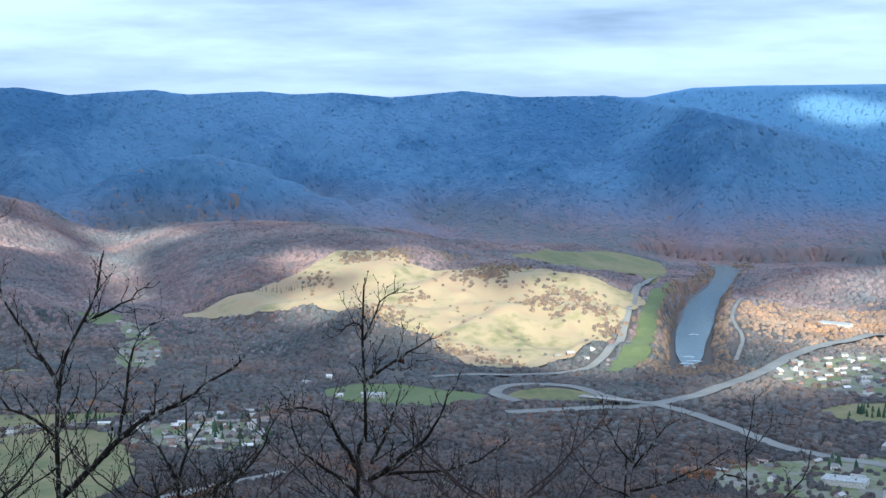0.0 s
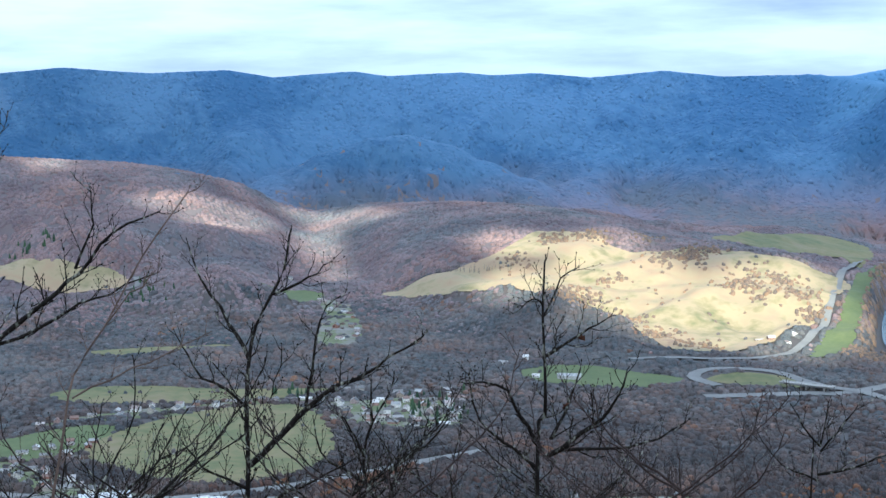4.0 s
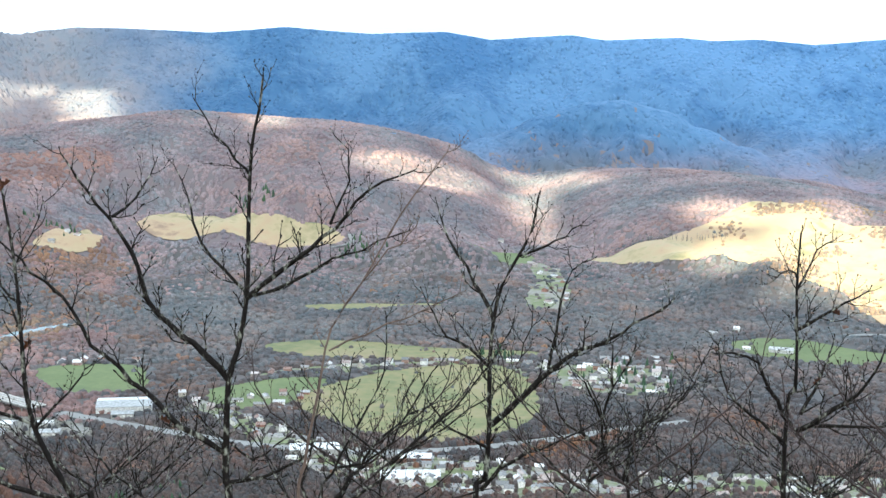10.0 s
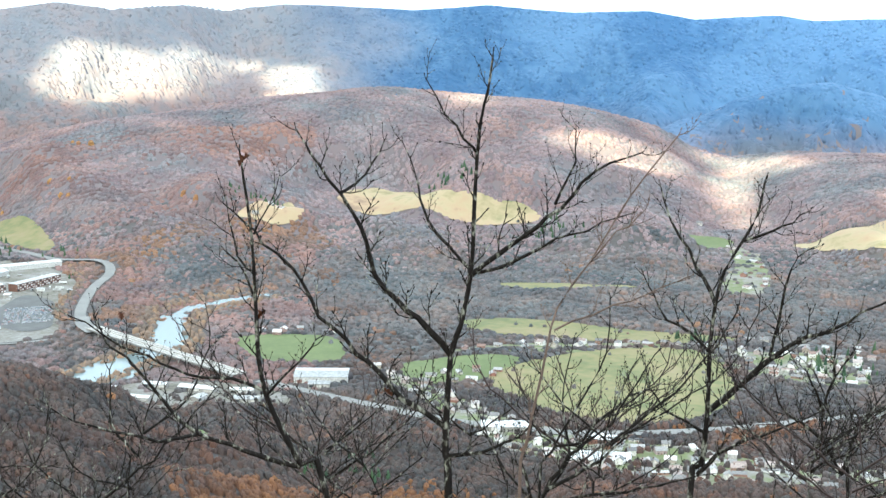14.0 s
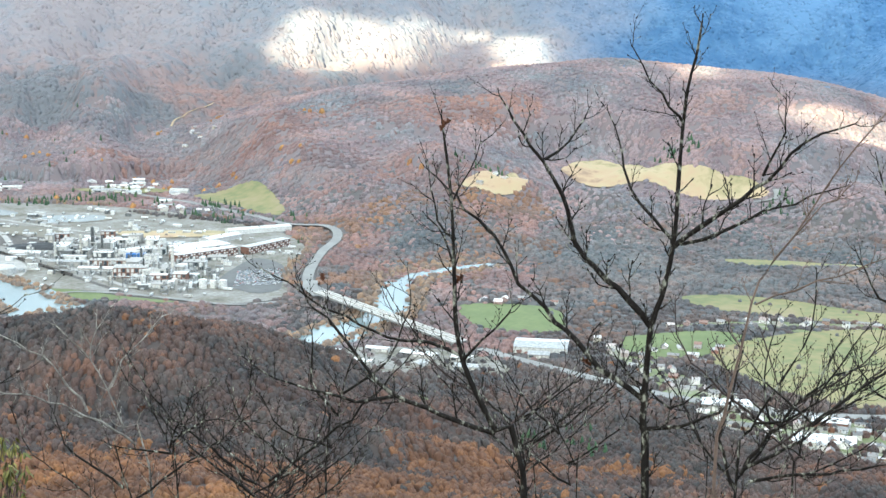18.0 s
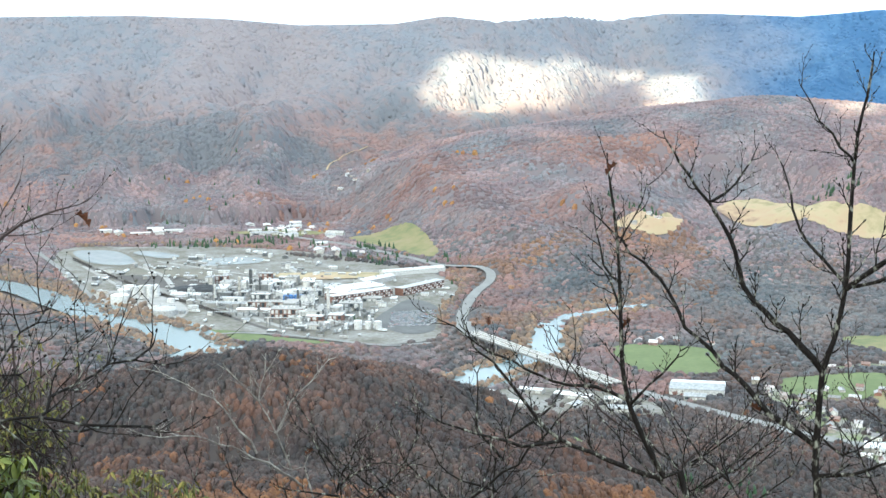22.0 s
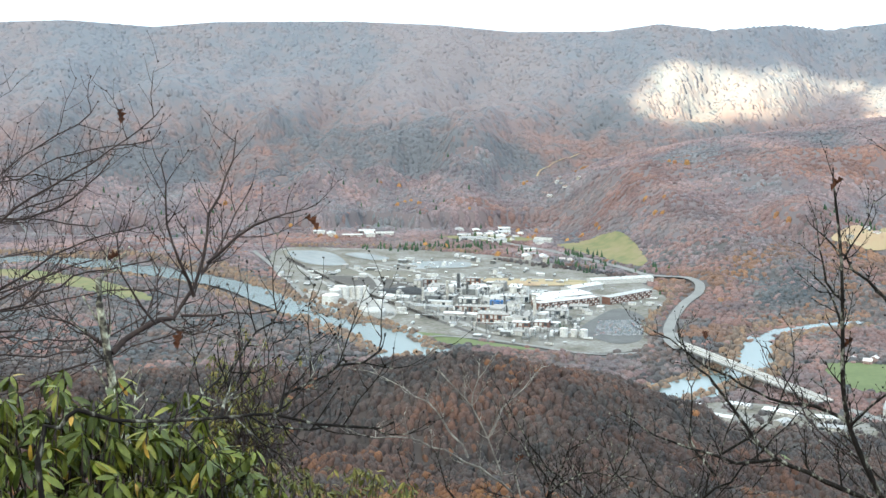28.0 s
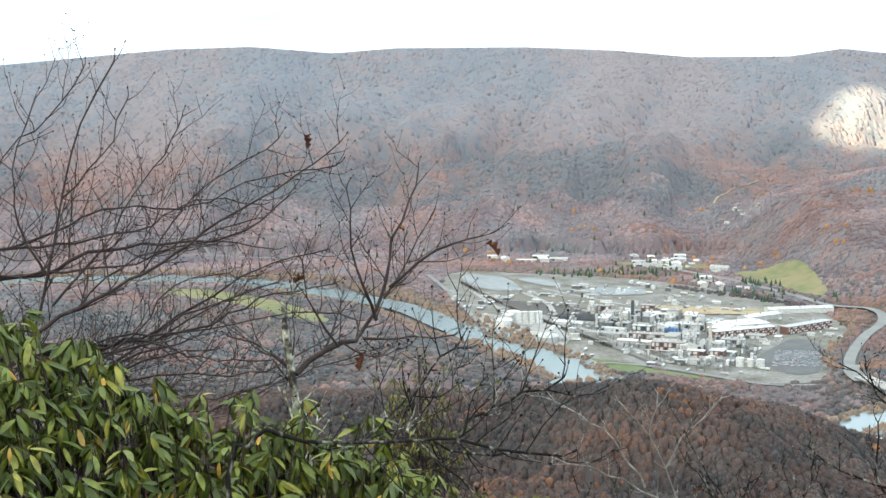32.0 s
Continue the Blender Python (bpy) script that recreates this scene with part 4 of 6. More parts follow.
# ---- trees in front of the ledge ----
GROWTH = {   # name: (heading, distance, foot radius, label, trunk bends (right, up), branches (radius, bends))
    "oak_tall": (31.5, 7.5, 0.031, "tall bare oak sapling with dark bark and knobby buds",
        [(-0.02, -2.55), (-0.04, -2.27), (-0.04, -2.12), (-0.02, -1.73), (0.03, -1.57), (0.08, -1.27), (0.09, -0.92), (0.11, -0.55), (0.15, -0.36), (0.17, -0.2)],
        [(0.016, [(-0.04, -2.12), (-0.25, -1.97), (-0.39, -1.84), (-0.57, -1.67), (-0.71, -1.54), (-0.79, -1.38), (-0.93, -1.23), (-1.09, -1.07), (-1.2, -0.97)]), (0.018, [(-0.02, -1.73), (-0.19, -1.54), (-0.36, -1.38), (-0.44, -1.21), (-0.48, -1.05), (-0.58, -0.89), (-0.69, -0.75), (-0.8, -0.57)]), (0.014, [(0.08, -1.31), (0.21, -1.18), (0.35, -1.08), (0.5, -0.94), (0.61, -0.8), (0.74, -0.7), (0.88, -0.64)]), (0.010, [(0.07, -1.3), (0.03, -1.24), (-0.1, -1.11), (-0.18, -0.95), (-0.21, -0.81), (-0.28, -0.66)]), (0.008, [(0.1, -0.69), (0.03, -0.6), (-0.06, -0.47), (-0.16, -0.31)]), (0.007, [(0.5, -0.94), (0.59, -0.72), (0.58, -0.55)]), (0.012, [(-0.02, -2.27), (0.15, -2.23), (0.33, -2.13), (0.42, -1.98)]), (0.008, [(-0.58, -0.89), (-0.47, -0.81), (-0.38, -0.65)]), (0.010, [(0.11, -1.3), (0.3, -1.24), (0.5, -1.12), (0.67, -1.07), (0.9, -0.98)])]),
    "oak_fork": (21.2, 8.0, 0.031, "bare oak with a forked crown over the valley",
        [(-0.12, -2.7), (-0.06, -2.43), (-0.04, -2.11), (-0.04, -1.77), (-0.02, -1.52), (0.02, -1.34), (0.11, -1.17), (0.18, -1.03), (0.21, -0.86)],
        [(0.013, [(-0.02, -1.52), (-0.09, -1.4), (-0.17, -1.25), (-0.27, -1.1), (-0.34, -0.91)]), (0.019, [(-0.03, -2.11), (0.11, -1.97), (0.28, -1.79), (0.4, -1.7), (0.6, -1.61), (0.74, -1.51), (0.91, -1.4)]), (0.010, [(-0.03, -1.8), (-0.14, -1.69), (-0.28, -1.62), (-0.36, -1.5), (-0.41, -1.39)]), (0.010, [(0.28, -1.79), (0.32, -1.6), (0.34, -1.42), (0.4, -1.24), (0.5, -1.18)]), (0.008, [(0.11, -1.17), (0.26, -1.1), (0.35, -1.03), (0.42, -0.96)]), (0.013, [(-0.08, -2.48), (0.09, -2.31), (0.32, -2.22), (0.56, -2.09)]), (0.010, [(-0.05, -2.24), (-0.22, -2.12), (-0.35, -1.94)])]),
    "oak_low": (16.3, 8.5, 0.025, "low spreading bare oak, dark and twiggy",
        [(0.06, -2.81), (0.01, -2.57), (-0.1, -2.38), (-0.11, -2.18), (-0.06, -2.01), (0.04, -1.84), (0.07, -1.75)],
        [(0.011, [(0.01, -2.57), (0.06, -2.33), (0.09, -2.22), (0.24, -2.14), (0.37, -1.99), (0.45, -1.82)]), (0.011, [(-0.1, -2.38), (-0.23, -2.27), (-0.36, -2.16), (-0.39, -1.97)]), (0.009, [(-0.11, -2.21), (-0.17, -2.02), (-0.25, -1.89)]), (0.009, [(-0.06, -2.01), (-0.06, -1.75)]), (0.009, [(0.04, -2.74), (0.26, -2.62), (0.43, -2.38)])]),
    "oak_leaf": (11.5, 7.5, 0.026, "bare oak holding one dead brown leaf",
        [(0.19, -2.04), (0.23, -1.75), (0.23, -1.46), (0.22, -1.23), (0.23, -0.95)],
        [(0.010, [(0.23, -1.43), (0.34, -1.37), (0.45, -1.3), (0.56, -1.23)]), (0.014, [(0.24, -1.95), (0.42, -1.81), (0.56, -1.66), (0.63, -1.47)]), (0.012, [(0.22, -1.92), (0.1, -1.72), (0.05, -1.57), (-0.07, -1.51), (-0.15, -1.5)]), (0.010, [(0.26, -1.86), (0.36, -1.69), (0.42, -1.52)]), (0.010, [(0.3, -1.92), (0.5, -1.9), (0.73, -1.87), (0.93, -1.75)]), (0.006, [(0.22, -1.23), (0.32, -1.05), (0.39, -1.0)]), (0.006, [(0.22, -1.17), (0.17, -1.14), (0.12, -1.16)]), (0.010, [(0.19, -2.01), (0.02, -1.86), (-0.1, -1.74), (-0.15, -1.5)])]),
    "oak_east": (0.5, 9.0, 0.017, "small bare oak top rising from below the ledge",
        [(0.1, -2.5), (0.15, -2.22), (0.18, -2.04), (0.19, -1.95)],
        [(0.007, [(0.15, -2.22), (0.05, -2.08), (-0.01, -1.94)]), (0.007, [(0.15, -2.25), (0.29, -2.07), (0.38, -1.93)]), (0.009, [(0.14, -2.39), (0.42, -2.28), (0.69, -2.08)]), (0.007, [(0.14, -2.43), (-0.08, -2.36), (-0.24, -2.19)])]),
    "oak_sprig": (-3.9, 9.0, 0.014, "thin bare sapling with few twigs",
        [(0.14, -2.46), (0.12, -2.12), (0.15, -1.98), (0.17, -1.81)],
        [(0.006, [(0.13, -2.15), (0.23, -2.05), (0.31, -2.0)]), (0.006, [(0.13, -2.29), (0.0, -2.23), (-0.07, -2.3)]), (0.006, [(0.33, -2.42), (0.46, -2.28), (0.5, -2.1)])]),
    "oak_thin": (37.8, 7.0, 0.027, "slender bare oak with lichen on its trunk",
        [(0.16, -2.37), (0.02, -2.16), (-0.11, -1.9), (-0.15, -1.79), (-0.18, -1.63), (-0.19, -1.41), (-0.21, -1.03), (-0.26, -0.65)],
        [(0.009, [(-0.15, -1.79), (-0.29, -1.72), (-0.5, -1.7), (-0.7, -1.6), (-0.86, -1.52), (-0.97, -1.43), (-1.1, -1.36)]), (0.013, [(0.02, -2.17), (-0.17, -2.12), (-0.48, -2.0), (-0.62, -1.86), (-0.81, -1.63), (-0.91, -1.55), (-0.95, -1.44)]), (0.007, [(-0.15, -1.82), (-0.05, -1.71), (0.06, -1.55), (0.11, -1.49)]), (0.007, [(-0.19, -1.22), (-0.28, -1.14), (-0.33, -0.9)]), (0.005, [(-0.2, -1.03), (-0.08, -0.77)]), (0.009, [(-0.48, -2.0), (-0.65, -2.0), (-0.86, -1.93), (-1.02, -1.86), (-1.15, -1.74)]), (0.007, [(-0.19, -1.36), (-0.24, -1.22), (-0.33, -1.14)])]),
    "shrub_stems": (27.4, 7.0, 0.016, "thicket of many thin bare stems",
        [(-0.09, -2.41), (-0.03, -2.09), (0.1, -1.84), (0.22, -1.59), (0.23, -1.33)],
        [(0.011, [(-0.07, -2.32), (0.13, -2.03), (0.34, -1.84), (0.5, -1.79)]), (0.009, [(-0.11, -2.38), (-0.17, -2.15), (-0.12, -1.93), (-0.09, -1.73)]), (0.009, [(-0.06, -2.29), (0.21, -2.15), (0.37, -1.98), (0.44, -1.75)]), (0.009, [(-0.03, -2.35), (0.46, -2.23), (0.73, -2.14)]), (0.007, [(-0.02, -2.06), (0.21, -1.98), (0.45, -1.59)]), (0.007, [(-0.09, -2.38), (-0.3, -2.15), (-0.41, -1.93)]), (0.007, [(-0.09, -2.35), (0.05, -2.15), (0.02, -1.87), (0.07, -1.59)])]),
    "vine_stem": (28.1, 6.5, 0.013, "pale brown climbing stem leaning over the thicket",
        [(-0.1, -2.24), (-0.07, -1.89), (-0.01, -1.58), (0.05, -1.28), (0.19, -1.07), (0.36, -0.77), (0.56, -0.5)],
        [(0.005, [(0.04, -1.38), (0.29, -1.27), (0.51, -1.17), (0.62, -1.12)]), (0.004, [(0.19, -1.07), (0.31, -0.92), (0.38, -0.85)])]),
    "dark_shrub": (43.6, 7.5, 0.014, "dark bare shrub with upright twigs",
        [(-0.1, -2.5), (-0.04, -2.24), (0.01, -2.01), (0.1, -1.78)],
        [(0.007, [(-0.04, -2.24), (-0.17, -2.05), (-0.17, -1.79), (-0.1, -1.65)]), (0.007, [(-0.01, -2.12), (0.22, -1.96), (0.34, -1.73), (0.33, -1.52)]), (0.006, [(-0.07, -2.41), (-0.32, -2.3), (-0.42, -2.12)])]),
    "pale_tree": (51.9, 8.0, 0.013, "thin pale-barked sapling, leafless",
        [(0.09, -2.65), (-0.04, -2.42), (-0.12, -2.21), (-0.21, -2.03), (-0.29, -1.94), (-0.38, -1.84)],
        [(0.006, [(-0.12, -2.21), (-0.04, -2.07), (0.08, -1.97), (0.18, -1.88)]), (0.005, [(-0.21, -2.03), (-0.17, -1.8)]), (0.007, [(0.02, -2.52), (-0.23, -2.32), (-0.54, -2.17), (-0.72, -2.15), (-0.88, -2.07)]), (0.006, [(-0.23, -2.32), (-0.47, -2.03), (-0.81, -1.88)])]),
    "gray_shrub": (49.4, 7.5, 0.012, "small dark leafless shrub",
        [(-0.11, -2.49), (-0.16, -2.33), (-0.26, -2.11)],
        [(0.006, [(-0.14, -2.38), (0.03, -2.23), (0.28, -2.2)]), (0.006, [(-0.14, -2.39), (-0.05, -2.15), (-0.01, -2.03)]), (0.006, [(-0.13, -2.42), (-0.32, -2.39), (-0.44, -2.36)])]),
    "lichen_tree": (66.1, 5.5, 0.017, "broken-topped tree with pale lichen bark",
        [(-0.1, -1.64), (-0.12, -1.45), (-0.15, -1.27), (-0.17, -1.12), (-0.19, -0.96)],
        [(0.011, [(-0.15, -1.15), (-0.05, -1.08), (0.08, -1.03), (0.15, -0.95), (0.2, -0.83), (0.23, -0.68), (0.29, -0.54), (0.34, -0.41)]), (0.007, [(0.15, -0.95), (0.1, -0.81), (0.06, -0.66), (0.04, -0.45)]), (0.007, [(0.2, -0.83), (0.31, -0.73), (0.44, -0.67), (0.54, -0.65)]), (0.007, [(-0.17, -1.13), (-0.28, -1.05), (-0.38, -1.01)]), (0.005, [(0.1, -1.02), (0.22, -1.02), (0.44, -1.01)]), (0.005, [(0.01, -1.05), (-0.07, -0.93), (-0.13, -0.76), (-0.11, -0.68)]), (0.005, [(0.18, -0.87), (0.27, -0.75), (0.37, -0.6)])]),
    "front_limb": (68.8, 3.4, 0.0068, "long low dark limb reaching over the bushes",
        [(-0.15, -0.94), (-0.1, -0.87), (-0.06, -0.83), (0.02, -0.86), (0.16, -0.87), (0.29, -0.87), (0.38, -0.87), (0.48, -0.9), (0.62, -0.92)],
        [(0.004, [(0.26, -0.87), (0.29, -0.82), (0.33, -0.77), (0.39, -0.73), (0.45, -0.7)]), (0.004, [(0.38, -0.87), (0.42, -0.84), (0.48, -0.82), (0.56, -0.8), (0.67, -0.77)]), (0.0035, [(0.22, -0.87), (0.33, -0.9), (0.44, -0.95), (0.56, -0.97)]), (0.0035, [(0.16, -0.87), (0.22, -0.85), (0.28, -0.84)])]),
    "twiggy_tree": (76.0, 6.0, 0.014, "big leafless tree with a mass of fine twigs",
        [(-0.47, -1.49), (-0.35, -1.23), (-0.15, -1.06), (-0.07, -0.8), (-0.0, -0.47), (0.07, -0.23), (0.2, 0.0)],
        [(0.008, [(-0.15, -1.06), (0.04, -0.95), (0.29, -0.82), (0.47, -0.71), (0.67, -0.58), (0.9, -0.45), (1.07, -0.32)]), (0.005, [(-0.14, -1.16), (0.17, -1.13), (0.3, -1.0), (0.4, -0.87), (0.62, -0.83)]), (0.005, [(-0.05, -1.16), (0.17, -1.08), (0.46, -1.08), (0.73, -1.04), (0.99, -1.03), (1.18, -1.08)]), (0.004, [(-0.37, -0.79), (-0.23, -0.36), (-0.1, -0.27), (0.01, -0.15), (0.1, -0.02)]), (0.005, [(-0.06, -0.94), (0.14, -0.72), (0.3, -0.48), (0.43, -0.31), (0.48, -0.22)]), (0.004, [(0.26, -1.09), (0.52, -1.19), (0.8, -1.23)]), (0.005, [(-0.06, -0.85), (-0.18, -0.62), (-0.19, -0.4), (-0.1, -0.14)]), (0.004, [(0.29, -0.82), (0.49, -0.53), (0.72, -0.4), (0.86, -0.31)]), (0.004, [(-0.01, -0.52), (0.15, -0.37), (0.26, -0.15)]), (0.004, [(0.04, -0.95), (0.22, -0.79), (0.58, -0.71), (0.81, -0.75)]), (0.004, [(-0.2, -1.11), (0.08, -1.26), (0.38, -1.32)])]),
}
LEAVES = [("oak_leaf", 0.44, -1.34), ("oak_leaf", 0.38, -1.62), ("oak_thin", -0.2, -0.67), ("oak_thin", -0.02, -1.36), ("oak_thin", -0.88, -1.4), ("oak_tall", -0.58, -2.06), ("lichen_tree", 0.55, -0.65), ("twiggy_tree", 0.99, -0.28), ("lichen_tree", -0.11, -0.76), ("pale_tree", 0.37, -2.3), ("lichen_tree", 0.07, -1.09)]


def part(name, bm, mat, parent, label=""):
    """One mesh object under a thing or a part; bm is a bmesh or a ready mesh."""
    me = bm
    if isinstance(bm, bmesh.types.BMesh):
        me = bpy.data.meshes.new(name)
        bm.to_mesh(me)
        bm.free()
    if mat is not None and not me.materials:
        me.materials.append(mat)
    ob = new(name, me)
    ob.parent = parent
    return tagged(ob, label)


def thing(name, label, category, at=(0, 0, 0), group=""):
    ob = new(name)
    ob.location = at
    return tagged(ob, label, category, group)


class Wood:
    """Gathers tapered round limbs into one mesh."""

    def __init__(self):
        self.v, self.f = [], []

    def tube(self, pts, radii, sides=6):
        n0 = len(self.v)
        for i, p in enumerate(pts):
            d = (pts[min(i + 1, len(pts) - 1)] - pts[max(i - 1, 0)]).normalized()
            a = d.cross(Vector((0.31, 0.2, 0.93)) if abs(d.z) < 0.9 else Vector((1, 0.1, 0))).normalized()
            b = d.cross(a)
            for k in range(sides):
                w = 6.2832 * k / sides
                self.v.append(p + (a * math.cos(w) + b * math.sin(w)) * radii[i])
        for i in range(len(pts) - 1):
            for k in range(sides):
                q = n0 + i * sides
                self.f.append((q + k, q + (k + 1) % sides, q + sides + (k + 1) % sides, q + sides + k))
        self.f.append(tuple(n0 + (len(pts) - 1) * sides + k for k in range(sides)))

    def mesh(self, name, mat):
        return mesh_of(name, self.v, self.f, mat, shade=True)


def bent(points, step):
    """Rounded line through 3D bends."""
    return [Vector(q) for q in rounded([tuple(p) for p in points], step)]


def twig(wood, at, way, length, radius, level, side, ahead, rnd):
    """A wavering twig with buds, and smaller ones on it."""
    n = 5 if level else 4
    p, d, pts = at.copy(), way.normalized(), [at.copy()]
    for i in range(n):
        d = (d + Vector((rnd.gauss(0, 0.16), rnd.gauss(0, 0.16), rnd.gauss(0.17, 0.16)))).normalized()
        p = p + d * (length / n)
        pts.append(p.copy())
    rad = [radius * (1 - 0.62 * i / n) for i in range(n + 1)]
    tip = pts[-1] + d * radius * 4.0
    end = max(rad[-1], 0.0016)
    wood.tube([*pts, pts[-1] + d * end * 1.2, tip - d * end, tip], [*rad, end * 2.1, end * 2.0, end * 0.45], 5 if level else 4)
    if level:
        for i in range(1, n + 1):
            if rnd.random() < 0.85:
                s = side * (1 if i % 2 else -1)
                turn = rnd.uniform(0.55, 1.0)
                w = (d * math.cos(turn) + (d.cross(ahead).normalized() * s + ahead * rnd.uniform(-0.6, 0.6)) * math.sin(turn) + Vector((0, 0, 0.25))).normalized()
                twig(wood, pts[i], w, length * rnd.uniform(0.28, 0.55), radius * 0.62, level - 1, -s, ahead, rnd)


def grow(name, heading, dist, foot, label, trunk, branches, bark, twigs=1.0, reach=0.26, seed=0):
    rnd = random.Random(seed)
    a = radians(heading)
    right, ahead, up = Vector((math.cos(a), math.sin(a), 0)), Vector((-math.sin(a), math.cos(a), 0)), Vector((0, 0, 1))
    ground_z = float(height_at(*((ahead * dist + right * trunk[0][0])[:2]))[0])
    base = ahead * dist + right * (trunk[0][0] * 0.9) + up * ground_z
    tree = thing(name, label, "tree" if "shrub" not in name else "shrub", base)

    def place(u, w, v=0.0):
        return ahead * (dist + v) + right * u + up * w - base

    line = [Vector((0, 0, -0.15)), (place(*trunk[0]) * 0.5) + right * 0.05, *[place(u, w) for u, w in trunk]]
    pts = bent(line, 0.09)
    foot *= 1.08
    wood = Wood()
    rad = [foot * (1.25 - 0.25 * min(1, i / len(pts) * 2)) if i < len(pts) * 0.45 else foot * (1 - 0.85 * (i / len(pts) - 0.45) / 0.55) for i in range(len(pts))]
    if "broken" in label:
        rad = [foot * (1.1 - 0.35 * i / len(pts)) for i in range(len(pts))]
    rad = [max(r, 0.0035) * rnd.uniform(0.93, 1.08) for r in rad]
    wood.tube(pts, rad, 8)
    sprout(wood, pts, rad, 0.62 if len(branches) > 3 else 0.5, right, ahead, twigs, reach, rnd)
    part("trunk", wood.mesh("trunk", bark), None, tree)
    for radius, bends in branches:
        wood = Wood()
        swing = rnd.uniform(-0.45, 0.45)
        pts = bent([place(u, w, swing * i / len(bends)) for i, (u, w) in enumerate(bends)], 0.07)
        pts = [p + Vector((rnd.gauss(0, 0.006), rnd.gauss(0, 0.006), rnd.gauss(0, 0.006))) if 0 < i < len(pts) - 1 else p for i, p in enumerate(pts)]
        rad = [max(radius * (1.05 - 0.84 * i / len(pts)), 0.0028) * rnd.uniform(0.92, 1.1) for i in range(len(pts))]
        wood.tube(pts, rad, 6)
        sprout(wood, pts, rad, 0.12, right, ahead, twigs, reach, rnd)
        part("branch", wood.mesh("branch", bark), None, tree)
    return tree


def sprout(wood, pts, rad, start, right, ahead, twigs, reach, rnd):
    n, side = len(pts), 1
    i = int(n * start)
    while i < n:
        d = (pts[min(i + 1, n - 1)] - pts[max(i - 1, 0)]).normalized()
        side = -side
        turn = rnd.uniform(0.5, 1.05)
        flat = d.cross(ahead).normalized() * side + ahead * rnd.uniform(-0.7, 0.7)
        w = (d * math.cos(turn) + flat * math.sin(turn) + Vector((0, 0, 0.22))).normalized()
        long = reach * rnd.uniform(0.45, 1.15) * (1.15 - 0.5 * i / n)
        twig(wood, pts[i], w, long, max(min(rad[i] * 0.45, 0.0055), 0.0026 if twigs < 1.5 else 0.0021), 1 if long > reach * 0.55 else 0, side, ahead, rnd)
        i += max(1, int(rnd.uniform(0.8, 2.0) / twigs))
    twig(wood, pts[-1], pts[-1] - pts[-2], reach * 0.16, rad[-1], 0, 1, ahead, rnd)


M_PALE = noisy("pale lichen bark", [(0.3, (0.06, 0.05, 0.045)), (0.5, (0.15, 0.135, 0.12)), (0.7, (0.34, 0.33, 0.29))], 14.0, fine=70, bump=0.5, distance=0.01)
M_VINE = noisy("brown vine bark", [(0.3, (0.055, 0.038, 0.032)), (0.7, (0.14, 0.098, 0.078))], 12.0, fine=60, bump=0.3, distance=0.01)
M_TWIGGY = noisy("grey-brown twig bark", [(0.3, (0.014, 0.010, 0.010)), (0.55, (0.034, 0.022, 0.020)), (0.68, (0.07, 0.052, 0.046)), (0.8, (0.24, 0.24, 0.20))], 10.0, fine=60)
M_LICHEN = noisy("whitish lichen bark", [(0.42, (0.022, 0.018, 0.016)), (0.49, (0.15, 0.14, 0.11)), (0.60, (0.46, 0.47, 0.36))], 16.0, fine=50, bump=0.6, distance=0.012)
BARKS = {"lichen_tree": M_TWIGGY, "twiggy_tree": M_TWIGGY, "pale_tree": M_PALE, "vine_stem": M_VINE}
TREES = {}
for k, (name, (heading, dist, foot, label, trunk, branches)) in enumerate(GROWTH.items()):
    fine = name in ("twiggy_tree", "lichen_tree", "front_limb")
    TREES[name] = grow(name, heading, dist, foot, label, trunk, branches, BARKS.get(name, M_BARK), twigs=3.2 if name == "twiggy_tree" else 2.0 if fine else 1.0 if name == "shrub_stems" else 1.3,
                       reach=0.3 if name == "twiggy_tree" else 0.26 if fine else 0.15 if name in ("vine_stem", "pale_tree") else 0.17, seed=k + 3)
for o in TREES["lichen_tree"].children:
    if o.name.startswith("trunk"):
        o.data.materials[0] = M_LICHEN

# a leafless tree at the side whose long thin limbs sweep over the bush
wild = random.Random(31)
limbs = []
for k in range(15):
    x0, z0 = -0.85 + wild.gauss(0, 0.03), wild.uniform(-1.75, -0.75)
    x1, z1 = wild.uniform(0.0, 0.85), z0 + wild.uniform(0.15, 0.75)
    limbs.append((wild.uniform(0.005, 0.010), [(x0 + (x1 - x0) * u + wild.gauss(0, 0.025), z0 + (z1 - z0) * u ** 1.3 + wild.gauss(0, 0.03)) for u in (0, 0.2, 0.4, 0.6, 0.8, 1.0)]))
grow("side_tree", 72.0, 6.3, 0.022, "leafless tree with long thin sweeping limbs and reddish twigs", [(-0.95, -3.0), (-0.9, -2.0), (-0.85, -1.4), (-0.84, -0.9), (-0.8, -0.4)], limbs, M_TWIGGY, twigs=2.2, reach=0.3, seed=78)

# a row of tall pale trunks at the edge of the sunlit pasture
row, pale = Wood(), random.Random(12)
for k in range(46):
    u = (k + pale.uniform(-0.3, 0.3)) / 45
    x, y = -824 + 185 * u + pale.gauss(0, 2), 2843 + 12 * u + pale.gauss(0, 4)
    z, tall = float(height_at(x, y)[0]), pale.uniform(11, 17)
    row.tube([Vector((x, y, z - 1)), Vector((x + pale.gauss(0, 0.4), y, z + tall * 0.6)), Vector((x + pale.gauss(0, 0.8), y, z + tall))], [0.55, 0.45, 0.15], 5)
tagged(new("pale_tree_row", row.mesh("pale_tree_row", M_PALE)), "row of tall pale leafless trunks at the field's edge", "tree row", kind="stuff")

